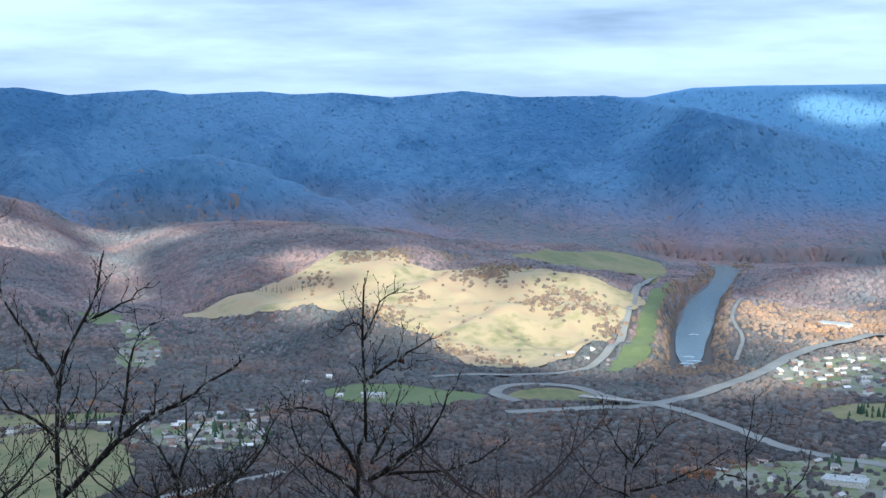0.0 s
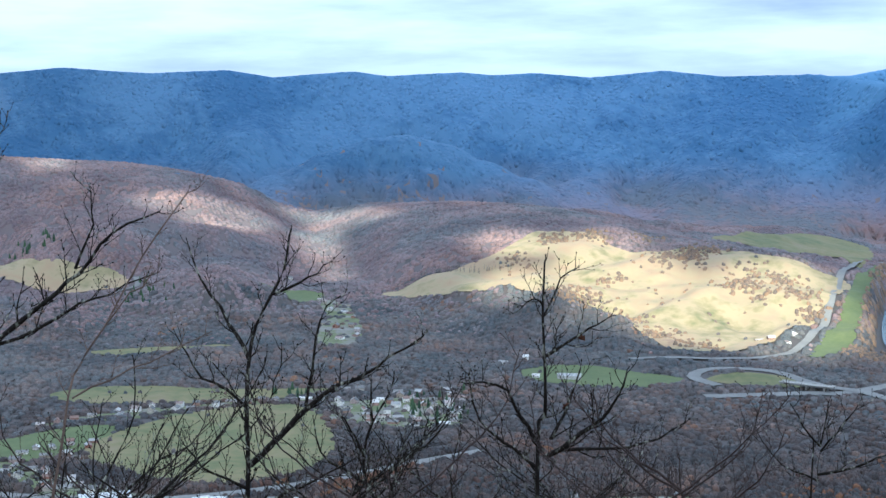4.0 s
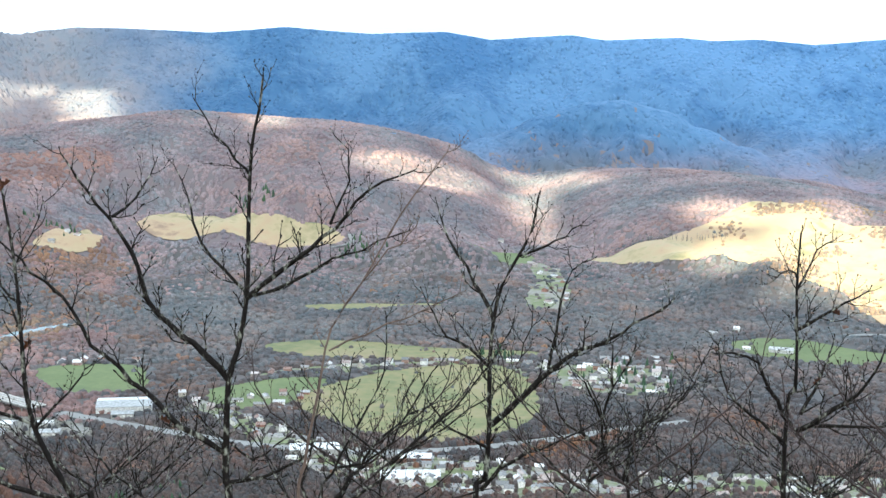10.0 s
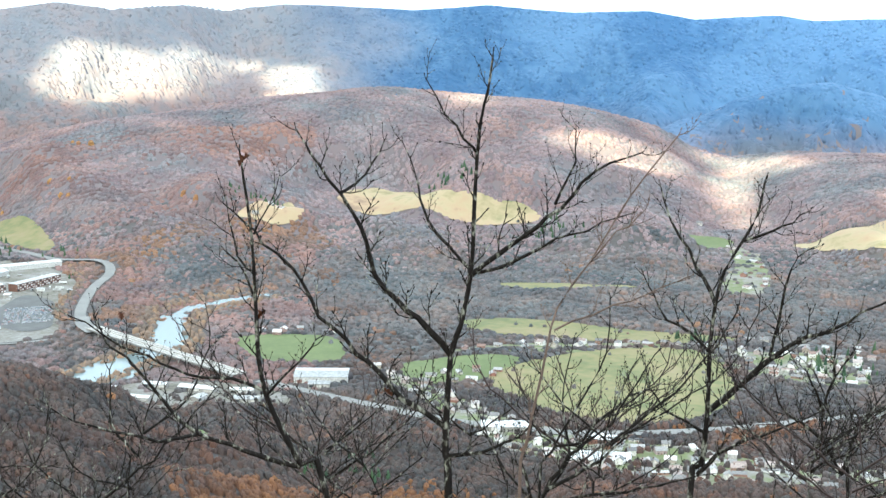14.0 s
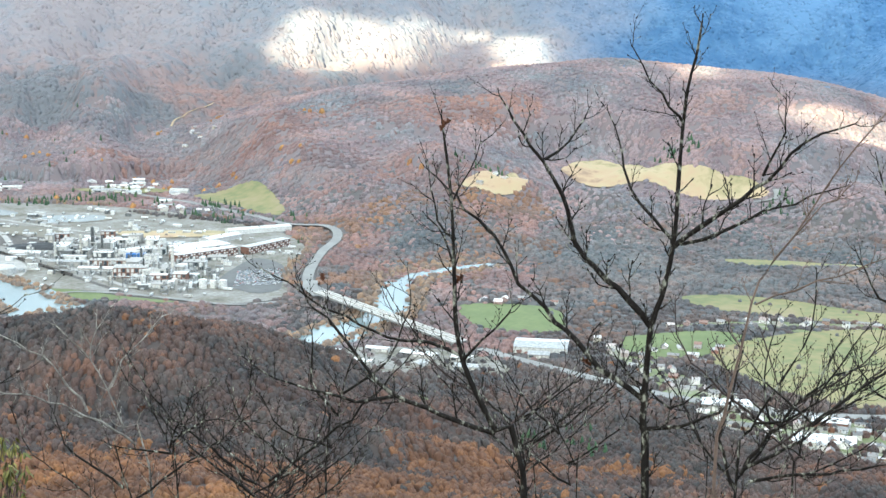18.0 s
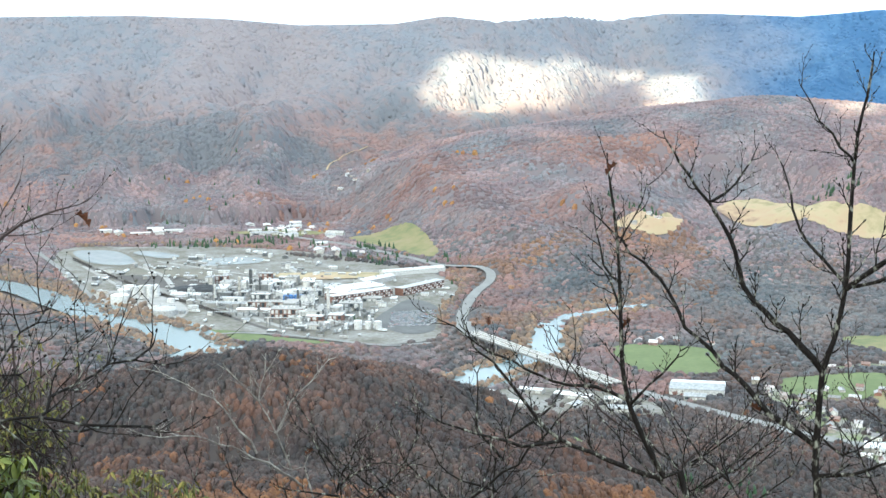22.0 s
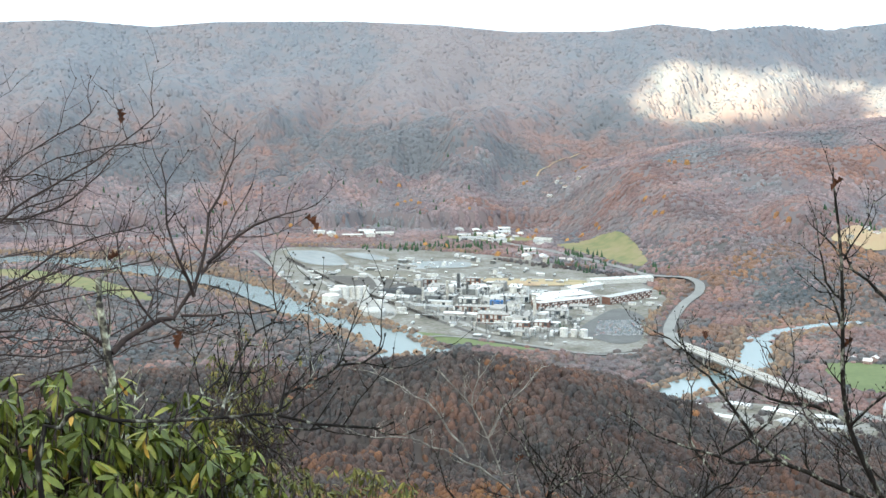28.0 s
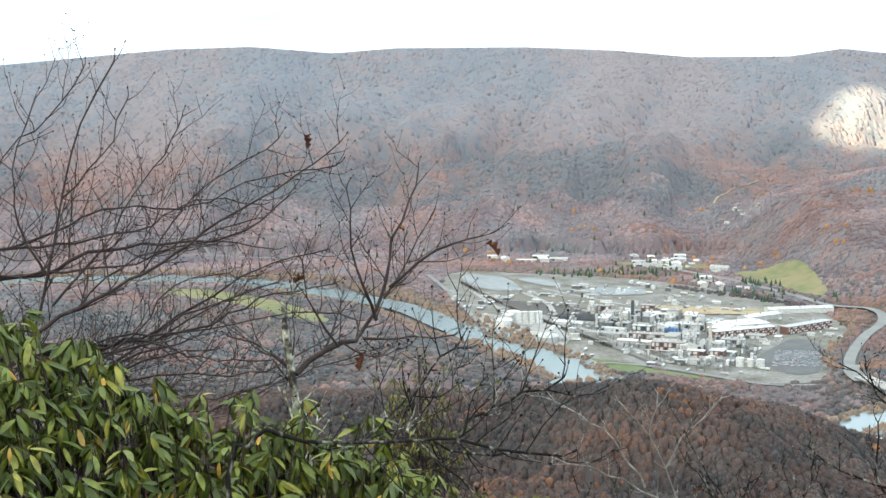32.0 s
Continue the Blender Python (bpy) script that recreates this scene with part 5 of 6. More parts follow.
# saplings and thin stems that rise from below the ledge
grown = random.Random(44)
for k, (h0, h1, low, top, count) in enumerate([(22.5, 30.5, -17.5, -12.8, 4), (12.5, 19.0, -17, -13.0, 5), (34.0, 38.5, -18, -13.5, 4), (2.0, 10.0, -16.5, -14.2, 5), (44, 52, -19, -16.5, 6)]):
    for i in range(count):
        h, dist = grown.uniform(h0, h1), grown.uniform(6.8, 9.0)
        tip = math.tan(radians(grown.uniform(top - 2.0, top))) * dist
        bottom = math.tan(radians(low - 2.0)) * dist
        lean = grown.uniform(-0.35, 0.35)
        trunk = [(0.0, bottom), (lean * 0.25 + grown.gauss(0, 0.03), bottom + (tip - bottom) * 0.35), (lean * 0.6 + grown.gauss(0, 0.04), bottom + (tip - bottom) * 0.7), (lean, tip)]
        branches = []
        for j in range(grown.randint(2, 5)):
            u = grown.uniform(0.15, 0.75)
            x0, z0 = lean * u, bottom + (tip - bottom) * u
            s, long = grown.choice((-1, 1)), grown.uniform(0.3, 0.75)
            branches.append((grown.uniform(0.004, 0.008), [(x0, z0), (x0 + s * long * 0.4, z0 + long * 0.3), (x0 + s * long * 0.75, z0 + long * 0.62), (x0 + s * long * grown.uniform(0.8, 1.1), z0 + long)]))
        grow("sapling", h, dist, grown.uniform(0.007, 0.014), "thin leafless sapling growing below the ledge", trunk, branches, grown.choice((M_BARK, M_TWIGGY, M_BARK)), twigs=1.0, reach=0.18, seed=900 + 50 * k + i)

M_DEAD = noisy("dead brown oak leaf", [(0.3, (0.045, 0.02, 0.013)), (0.7, (0.14, 0.055, 0.026))], 30.0, fine=150, bump=0.3, distance=0.003)


def dead_leaf(long, seed):
    """A curled lobed leaf with thickness."""
    rnd = random.Random(seed)
    bm = bmesh.new()
    rows = []
    for i in range(13):
        u = i / 12
        half = long * (0.06 + 0.26 * math.sin(math.pi * u) ** 0.7 * (0.62 + 0.38 * math.cos(u * 6 * math.pi + math.pi))) if 0.1 < u < 1 else long * 0.012
        y, z = (u - 0.1) * long, -0.35 * long * (u - 0.3) ** 2 + rnd.uniform(-0.02, 0.02) * long
        rows.append([bm.verts.new((k * half, y, z + abs(k) ** 1.5 * half * 0.9 + rnd.uniform(-0.1, 0.1) * half)) for k in (-1, -0.5, 0, 0.5, 1)])
    for p, q in zip(rows, rows[1:]):
        for k in range(4):
            bm.faces.new((p[k], p[k + 1], q[k + 1], q[k]))
    bmesh.ops.solidify(bm, geom=bm.faces[:], thickness=0.0012)
    return bm


for k, (name, u, w) in enumerate(LEAVES):
    heading, dist = GROWTH[name][:2]
    a = radians(heading)
    tree = TREES[name]
    at = Vector((math.cos(a) * u - math.sin(a) * dist, math.sin(a) * u + math.cos(a) * dist, w))
    near = min((v.co for o in tree.children for v in o.data.vertices), key=lambda c: ((c + tree.location) - at).length)
    leaf = part("leaf", dead_leaf(random.Random(k).uniform(0.055, 0.085), k), M_DEAD, tree, "curled dead brown oak leaf")
    leaf.location, leaf.rotation_euler = near, (radians(-20 - 15 * (k % 4)), radians(40 * (k % 3 - 1)), radians(57 * k))

# ---- rhododendron beside the ledge ----
M_RHODO = islands("glossy rhododendron leaves", [(0.0, (0.032, 0.044, 0.005)), (0.45, (0.070, 0.088, 0.009)), (0.8, (0.115, 0.130, 0.014)), (0.96, (0.18, 0.165, 0.022)), (1.0, (0.34, 0.20, 0.03))], rough=0.48, grain=40.0)
M_RHODO_ONE = islands("glossy rhododendron leaf", [(0.0, (0.032, 0.044, 0.005)), (0.45, (0.070, 0.088, 0.009)), (0.8, (0.115, 0.130, 0.014)), (0.96, (0.18, 0.165, 0.022)), (1.0, (0.34, 0.20, 0.03))], rough=0.48, per_object=True, grain=40.0)


def leaf_blade(long, wide, curl):
    """Verts and faces of one long folded leaf along +y, with a midrib."""
    v, f = [], []
    for i in range(6):
        u = i / 5
        half = wide * (math.sin(math.pi * min(1, 0.06 + u * 0.94)) ** 0.75) * (1 if i < 5 else 0.08)
        z = -curl * long * u * u
        for k in (-1, 0, 1):
            v.append((k * half, u * long, z + abs(k) * half * 0.28))
    for i in range(5):
        for k in range(2):
            q = i * 3 + k
            f.append((q, q + 1, q + 4, q + 3))
    return v, f


M_OLIVE = islands("small olive leaves", [(0.0, (0.05, 0.056, 0.011)), (0.5, (0.09, 0.092, 0.017)), (1.0, (0.16, 0.13, 0.026))], rough=0.6, grain=40.0)


def rhododendron(name, label, spots, seed, size=1.0, single=0, mat=M_RHODO):
    """A bush of whorls of drooping leaves on crooked stems; spots are (heading, height angle, distance)."""
    rnd = random.Random(seed)
    ends = [Vector(spot(*s)) for s in spots]
    mid = sum(ends, Vector()) / len(ends)
    foot = Vector((mid.x, mid.y, float(height_at(mid.x, mid.y)[0])))
    bush = thing(name, label, "bush", foot)
    wood, verts, faces, made = Wood(), [], [], 0
    blade = leaf_blade(0.086 * size, 0.0122 * size, 0.2)
    one = mesh_of("leaf", *blade, M_RHODO_ONE, True)
    tall = mid.z - foot.z > 2.5
    if tall:
        lead = bent([Vector((0, 0, -0.1)), Vector((0.05, 0.03, (mid.z - foot.z) * 0.6)), Vector((0, 0, max(e.z for e in ends) - foot.z))], 0.2)
        wood.tube(lead, [0.02 - 0.015 * i / len(lead) for i in range(len(lead))], 6)
    for e in ends:
        low = Vector((foot.x * 0.6 + e.x * 0.4, foot.y * 0.6 + e.y * 0.4, e.z - rnd.uniform(0.12, 0.4))) if tall else foot + Vector(((e.x - foot.x) * 0.35 + rnd.gauss(0, 0.1), (e.y - foot.y) * 0.35 + rnd.gauss(0, 0.1), -0.05))
        pts = bent([low - foot, (low * 0.5 + e * 0.5) - foot + Vector((rnd.gauss(0, 0.08), rnd.gauss(0, 0.08), -0.1)), e - foot], 0.08)
        wood.tube(pts, [(0.010 - 0.007 * i / len(pts)) * (0.6 if size > 0.5 else 0.35) for i in range(len(pts))], 5)
        axis = (Vector((rnd.gauss(0, 0.35), rnd.gauss(0, 0.35), 1))).normalized().to_track_quat("Z", "Y").to_matrix().to_4x4()
        count = rnd.randint(7, 11)
        for k in range(count):
            tilt = rnd.triangular(-88, 5, -62)
            m = Matrix.Translation(e - foot) @ axis @ pose(0, 0, rnd.uniform(-0.03, 0.0), 0, 0, 360 * k / count + rnd.uniform(-18, 18)) @ pose(0, 0.006, 0, tilt, rnd.uniform(-25, 25), 0) @ Matrix.Scale(rnd.uniform(0.7, 1.15), 4)
            if made < single:
                ob = new("leaf", one)
                ob.parent, ob.matrix_local = bush, m
                made += 1
            else:
                n0 = len(verts)
                verts += [m @ Vector(p) for p in blade[0]]
                faces += [tuple(q + n0 for q in f) for f in blade[1]]
    tagged(part("branchwork", wood.mesh("branchwork", M_TWIGGY), None, bush), kind="stuff")
    if faces:
        tagged(part("foliage", mesh_of("foliage", verts, faces, mat, True), None, bush), kind="stuff")
    return bush


rnd = random.Random(8)
# the bush's upper outline: heading, height angle
TOP_A, TOP_H = [61.5, 62.5, 63.3, 65.3, 68.4, 70.3, 72.0, 74.5, 75.7, 77.1, 84], [-18.0, -16.3, -15.0, -13.7, -12.9, -12.2, -12.4, -11.2, -9.9, -9.6, -8.0]
SPOTS = []
for k in range(1200):
    h = rnd.uniform(61.5, 83)
    top = float(np.interp(h, TOP_A, TOP_H)) - 0.7 + rnd.choice((0, 0, 0, 0.5, 1.1))
    low = rnd.random() ** 1.1 * 9.0
    SPOTS.append((h, top - low, 4.4 - 0.8 * low / 9.0 - rnd.uniform(0, 0.35)))
SPOTS.sort(key=lambda s: s[2])
rhododendron("rhododendron", "evergreen rhododendron bush with drooping glossy leaves", SPOTS, 5, size=0.7, single=300)
SPOTS2 = [(rnd.uniform(56, 67), 0, rnd.uniform(4.2, 5.0)) for k in range(260)]
SPOTS2 = [(h, float(np.interp(h, [55, 58.2, 61.7, 65, 67], [-17.4, -16.4, -16.2, -15.0, -14.6])) - rnd.random() * 2.5, d) for h, z, d in SPOTS2]
rhododendron("low_rhododendron", "low olive-green evergreen shrub below the ledge", SPOTS2, 6, size=0.33, mat=M_OLIVE)
SPOTS3 = [(rnd.gauss(62.6, 0.95), rnd.triangular(-16.5, -10.9, -15.0), rnd.uniform(6.2, 6.8)) for k in range(210)]
rhododendron("olive_shrub", "narrow olive-green shrub behind the lichen tree", SPOTS3, 7, size=0.3, mat=M_OLIVE)

# ---- buildings ----
M_WHITE = islands("white painted siding", [(0.0, (0.36, 0.36, 0.355)), (0.6, (0.58, 0.58, 0.575)), (1.0, (0.42, 0.40, 0.37))], rough=0.6, per_object=True, grain=0.6)
M_SIDING = islands("house siding in pale colours", [(0.0, (0.72, 0.71, 0.70)), (0.4, (0.55, 0.54, 0.52)), (0.62, (0.30, 0.27, 0.23)), (0.8, (0.24, 0.12, 0.09)), (1.0, (0.44, 0.46, 0.48))], rough=0.7, per_object=True, grain=0.5)
M_ROOF = islands("shingle roof", [(0.0, (0.12, 0.12, 0.125)), (0.4, (0.22, 0.215, 0.215)), (0.62, (0.40, 0.40, 0.405)), (0.8, (0.19, 0.12, 0.10)), (1.0, (0.66, 0.665, 0.67))], rough=0.75, per_object=True, grain=1.2)
M_METAL = islands("pale metal roofing", [(0.0, (0.22, 0.225, 0.23)), (0.4, (0.38, 0.385, 0.39)), (0.75, (0.62, 0.625, 0.63)), (1.0, (0.31, 0.30, 0.28))], rough=0.45, per_object=True, grain=0.25)
M_BRICK = noisy("red-brown brick wall", [(0.3, (0.10, 0.055, 0.045)), (0.55, (0.16, 0.088, 0.068)), (0.75, (0.21, 0.125, 0.10))], 0.35, fine=3.0)
M_CONCRETE = noisy("weathered concrete", [(0.3, (0.20, 0.195, 0.185)), (0.55, (0.30, 0.29, 0.28)), (0.75, (0.38, 0.375, 0.36))], 0.12, fine=1.4)
M_STEEL = islands("grey plant steel", [(0.0, (0.06, 0.065, 0.07)), (0.5, (0.14, 0.145, 0.15)), (1.0, (0.26, 0.265, 0.27))], rough=0.5, per_object=True, grain=0.8)
M_BLUE = noisy("blue painted steel", [(0.3, (0.03, 0.10, 0.30)), (0.7, (0.06, 0.17, 0.42))], 0.5, rough=0.5)
M_COAL = noisy("black coal heap", [(0.3, (0.018, 0.019, 0.022)), (0.7, (0.05, 0.052, 0.058))], 0.15, fine=1.5)
M_DARK = noisy("dark rail bed and wagons", [(0.3, (0.045, 0.042, 0.04)), (0.7, (0.10, 0.09, 0.085))], 0.1, fine=0.8)
m, n, l, b = material("window glass", 0.12)
b.inputs["Base Color"].default_value, b.inputs["Specular IOR Level"].default_value = (0.05, 0.06, 0.07, 1), 0.6
M_PANE = m
M_BERM = noisy("dark earth berm", [(0.3, (0.10, 0.095, 0.08)), (0.7, (0.17, 0.155, 0.125))], 0.03)
M_PALE_ROAD = noisy("pale worn concrete", [(0.3, (0.20, 0.195, 0.185)), (0.7, (0.32, 0.31, 0.30))], 0.05, fine=0.5)
M_CAR = islands("car paint", [(0.0, (0.72, 0.73, 0.75)), (0.3, (0.55, 0.58, 0.62)), (0.5, (0.34, 0.37, 0.42)), (0.62, (0.12, 0.13, 0.15)), (0.72, (0.25, 0.33, 0.46)), (0.8, (0.40, 0.08, 0.06)), (0.88, (0.78, 0.78, 0.77)), (1.0, (0.50, 0.52, 0.53))], rough=0.25, per_object=True)
M_TYRE = noisy("black tyre", [(0.3, (0.015, 0.015, 0.016)), (0.7, (0.03, 0.03, 0.03))], 6.0)


def box(x0, x1, y0, y1, z0, z1, bm=None, bevel=0.0):
    bm = bm or bmesh.new()
    v = [bm.verts.new(p) for p in ((x0, y0, z0), (x1, y0, z0), (x1, y1, z0), (x0, y1, z0), (x0, y0, z1), (x1, y0, z1), (x1, y1, z1), (x0, y1, z1))]
    made = [bm.faces.new([v[i] for i in q]) for q in ((3, 2, 1, 0), (4, 5, 6, 7), (0, 1, 5, 4), (1, 2, 6, 5), (2, 3, 7, 6), (3, 0, 4, 7))]
    if bevel:
        bmesh.ops.bevel(bm, geom=list({e for f in made for e in f.edges}), offset=bevel, segments=1, affect="EDGES")
    return bm


def drum(r0, r1, z0, z1, sides=18, bm=None, x=0.0, y=0.0, dome=0.0):
    """A round tank body, tapered, with an optional domed head."""
    bm = bm or bmesh.new()
    rows = [(r0, z0), (r1, z1)] + ([(r1 * math.cos(a), z1 + dome * math.sin(a)) for a in (0.5, 1.0, 1.35)] if dome else [])
    rings = [[bm.verts.new((x + r * math.cos(6.2832 * k / sides), y + r * math.sin(6.2832 * k / sides), z)) for k in range(sides)] for r, z in rows]
    for p, q in zip(rings, rings[1:]):
        for k in range(sides):
            bm.faces.new((p[k], p[(k + 1) % sides], q[(k + 1) % sides], q[k]))
    bm.faces.new(rings[-1])
    bm.faces.new(rings[0][::-1])
    return bm


def gabled(w, d, h, rise):
    """Walls with two gables."""
    bm = bmesh.new()
    a = [bm.verts.new(p) for p in ((-w / 2, -d / 2, -1.5), (w / 2, -d / 2, -1.5), (w / 2, d / 2, -1.5), (-w / 2, d / 2, -1.5), (-w / 2, -d / 2, h), (w / 2, -d / 2, h), (w / 2, d / 2, h), (-w / 2, d / 2, h), (-w / 2, 0, h + rise), (w / 2, 0, h + rise))]
    for q in ((3, 2, 1, 0), (0, 1, 5, 4), (2, 3, 7, 6), (1, 2, 6, 9, 5), (3, 0, 4, 8, 7), (4, 5, 9, 8), (6, 7, 8, 9)):
        bm.faces.new([a[i] for i in q])
    return bm


def roof_slab(w, d, h, rise, side, over=0.5, thick=0.18):
    """One pitched half of a roof, with eaves."""
    bm = bmesh.new()
    run = d / 2 + over
    drop = rise / (d / 2) * run
    pts = [(-w / 2 - over, 0, h + rise), (w / 2 + over, 0, h + rise), (w / 2 + over, side * run, h + rise - drop), (-w / 2 - over, side * run, h + rise - drop)]
    lo = [bm.verts.new((x, y, z + 0.02)) for x, y, z in pts]
    hi = [bm.verts.new((x, y, z + 0.02 + thick)) for x, y, z in pts]
    bm.faces.new(lo[::-1])
    bm.faces.new(hi)
    for k in range(4):
        bm.faces.new((lo[k], lo[(k + 1) % 4], hi[(k + 1) % 4], hi[k]))
    bmesh.ops.recalc_face_normals(bm, faces=bm.faces[:])
    return bm


def house(w, d, h, rise, label, seed, group="houses of the valley"):
    rnd = random.Random(seed)
    ob = thing("house", label, "house", group=group)
    wall = part("wall", gabled(w, d, h, rise), M_SIDING, ob)
    for side in (-1, 1):
        part("roof", roof_slab(w, d, h, rise, side), M_ROOF, ob)
    for side in (-1,):
        for k in range(2):
            x = (k + 0.5) / 2 * w - w / 2
            part("window", box(x - 0.6, x + 0.6, side * d / 2 - 0.06, side * d / 2 + 0.06, 1.0, 2.4, bevel=0.03), M_PANE, wall)
    part("door", box(w * 0.02 - 0.5, w * 0.02 + 0.5, -d / 2 - 0.08, -d / 2 + 0.05, -0.2, 2.0, bevel=0.02), M_BRICK, ob)
    if rnd.random() < 0.7:
        part("chimney", box(w * 0.25 - 0.4, w * 0.25 + 0.4, -0.4 + d * 0.15, 0.4 + d * 0.15, h, h + rise + 0.9, bevel=0.05), M_BRICK, ob)
    return ob


def set_down(ob, x, y, turn, sink=0.0):
    ob.matrix_basis = pose(x, y, float(height_at(x, y)[0]) + 0.7 - sink, 0, 0, turn)
    return ob


HOUSES = [house(11, 8, 3.0, 2.2, "pale sided one-storey house with a gabled roof", 1), house(14, 8.5, 2.8, 1.9, "long low ranch house with a pale roof", 2), house(9, 8, 5.4, 2.6, "two-storey gabled house among trees", 3),
          house(17, 6.5, 2.6, 1.0, "long white mobile home with a flat-pitched roof", 4), house(12, 10, 4.5, 3.0, "house with a steep shingle roof", 5)]
rnd = random.Random(21)
TAKEN = []


def scatter_houses(outline, count, gap=17.0, turn=0.0):
    p = rounded(outline, 30.0, closed=True)
    (x0, y0), (x1, y1) = p.min(0), p.max(0)
    tries = made = 0
    while made < count and tries < count * 30:
        tries += 1
        x, y = rnd.uniform(x0, x1), rnd.uniform(y0, y1)
        if not inside(np.array([x]), np.array([y]), outline)[0] or any(math.hypot(x - a, y - b) < gap for a, b in TAKEN):
            continue
        if min(float(away(np.array([x]), np.array([y]), line)[0]) - wide * 0.5 for line, wide in ROAD_LINES) < 9:
            continue
        TAKEN.append((x, y))
        k = rnd.randrange(len(HOUSES))
        z = float(height_at(x, y)[0]) + 0.7
        copy_thing(HOUSES[k], pose(x, y, z, 0, 0, turn + rnd.choice((0, 90, 180)) + rnd.uniform(-14, 14)))
        made += 1


for k, (x, y, turn) in enumerate([(-444, 2130, 10), (-518, 2236, -20), (-488, 2264, 5), (-810, 1162, 40), (-1130, 2905, 20)]):
    TAKEN.append((x, y))
    set_down(HOUSES[k], x, y, turn)
scatter_houses(TOWNS["east_town"], 64, 19, 20)
scatter_houses(TOWNS["shops"], 40, 22, -30)
scatter_houses(TOWNS["main_street"], 90, 18, 25)
scatter_houses(TOWNS["hamlet"], 70, 19, 15)
scatter_houses(TOWNS["hollow_houses"], 12, 26, 0)
scatter_houses(TOWNS["south_houses"], 26, 24, 40)
scatter_houses([(-2660, 2020), (-2600, 2110), (-2500, 2060), (-2520, 1960), (-2600, 1950)], 20, 20, 30)
scatter_houses([(-2330, 1880), (-2260, 1960), (-2180, 1950), (-2220, 1880)], 8, 20, 30)
scatter_houses([(-960, 1560), (-900, 1640), (-880, 1580), (-900, 1520)], 9, 17, 30)
scatter_houses([(-700, 1990), (-560, 2010), (-480, 1950), (-560, 1900)], 9, 19, 10)
scatter_houses([(-1310, 1650), (-1260, 1700), (-1200, 1710), (-1230, 1660)], 5, 20, 30)
scatter_houses([(-150, 2470), (-90, 2520), (-70, 2470), (-120, 2440)], 4, 18, 30)
scatter_houses([(-2730, 2310), (-2740, 2360), (-2650, 2350), (-2660, 2300)], 7, 18, 10)
scatter_houses([(-1880, 2330), (-1840, 2400), (-1790, 2380), (-1830, 2310)], 3, 25, 10)


def hall(name, label, w, d, h, wall_mat, roof_mat, rise=0.0, bays=0, storeys=1, vents=0, category="factory hall", group=""):
    """A large flat or low-pitched building with window bays, a roof edge and roof vents."""
    ob = thing(name, label, category, group=group)
    if rise:
        part("wall", gabled(w, d, h, rise), wall_mat, ob)
        for side in (-1, 1):
            part("roof", roof_slab(w, d, h, rise, side, 0.6, 0.3), roof_mat, ob)
    else:
        part("wall", box(-w / 2, w / 2, -d / 2, d / 2, -1.5, h, bevel=0.15), wall_mat, ob)
        part("roof", box(-w / 2 - 0.3, w / 2 + 0.3, -d / 2 - 0.3, d / 2 + 0.3, h + 0.01, h + 0.7, bevel=0.12), roof_mat, ob)
    for f in range(storeys):
        z = 1.2 + f * (h - 0.6) / storeys
        for k in range(bays):
            x = (k + 0.5) / bays * w - w / 2
            for side in (-1, 1):
                part("window", box(x - w / bays * 0.33, x + w / bays * 0.33, side * d / 2 - 0.1, side * d / 2 + 0.12, z, z + (h - 0.6) / storeys - 1.6, bevel=0.06), M_WHITE if (k + f) % 3 else M_PANE, ob)
    for k in range(vents):
        x = (k + 0.5) / vents * w - w / 2
        part("roof_vent", drum(1.1, 0.9, h + rise * 0.6, h + rise * 0.6 + 2.4, 10, x=x, y=(-1) ** k * d * 0.12, dome=0.5), M_STEEL if wall_mat is not M_BRICK else M_WHITE, ob)
    return ob


# the long brick office range with white window bays
set_down(hall("brick_range", "long red-brick office building with rows of white windows", 120, 20, 13, M_BRICK, M_METAL, bays=24, storeys=3, category="factory building"), -1832, 1600, 84)
set_down(hall("brick_range", "long red-brick office building with rows of white windows", 110, 18, 12, M_BRICK, M_METAL, bays=20, storeys=3, category="factory building"), -1820, 1725, 97)
set_down(hall("white_hall", "broad white-roofed factory hall", 95, 46, 10, M_WHITE, M_METAL, bays=9, vents=5), -1890, 1640, 82)
set_down(hall("white_hall", "broad white-roofed factory hall", 70, 40, 11, M_WHITE, M_METAL, bays=7, vents=4), -1925, 1545, 80)
set_down(hall("warehouse", "long low warehouse with a white roof", 120, 24, 8, M_WHITE, M_METAL, rise=3, vents=3), -1960, 1840, 70)
set_down(hall("warehouse", "long low warehouse with a white roof", 80, 26, 8, M_WHITE, M_METAL, rise=3, vents=3), -1940, 1730, 95)
set_down(hall("brick_works", "red-brick works with a row of round roof vents", 52, 30, 15, M_BRICK, M_CONCRETE, bays=8, storeys=2, vents=8), -1800, 1425, 42)
set_down(hall("brick_works", "low red-brick works with roof vents", 60, 18, 9, M_BRICK, M_CONCRETE, bays=8, vents=6), -1895, 1455, 40)
set_down(hall("shed", "long white shed beside the tracks", 52, 16, 6, M_WHITE, M_METAL, rise=2.5), -2059, 1415, 35)
set_down(hall("shed", "long white shed beside the tracks", 70, 12, 6, M_CONCRETE, M_METAL, rise=2), -1940, 1415, 38)
set_down(hall("shed", "long low shed with a pale roof", 60, 12, 5, M_CONCRETE, M_METAL, rise=2), -1870, 1415, 38)
far = random.Random(77)
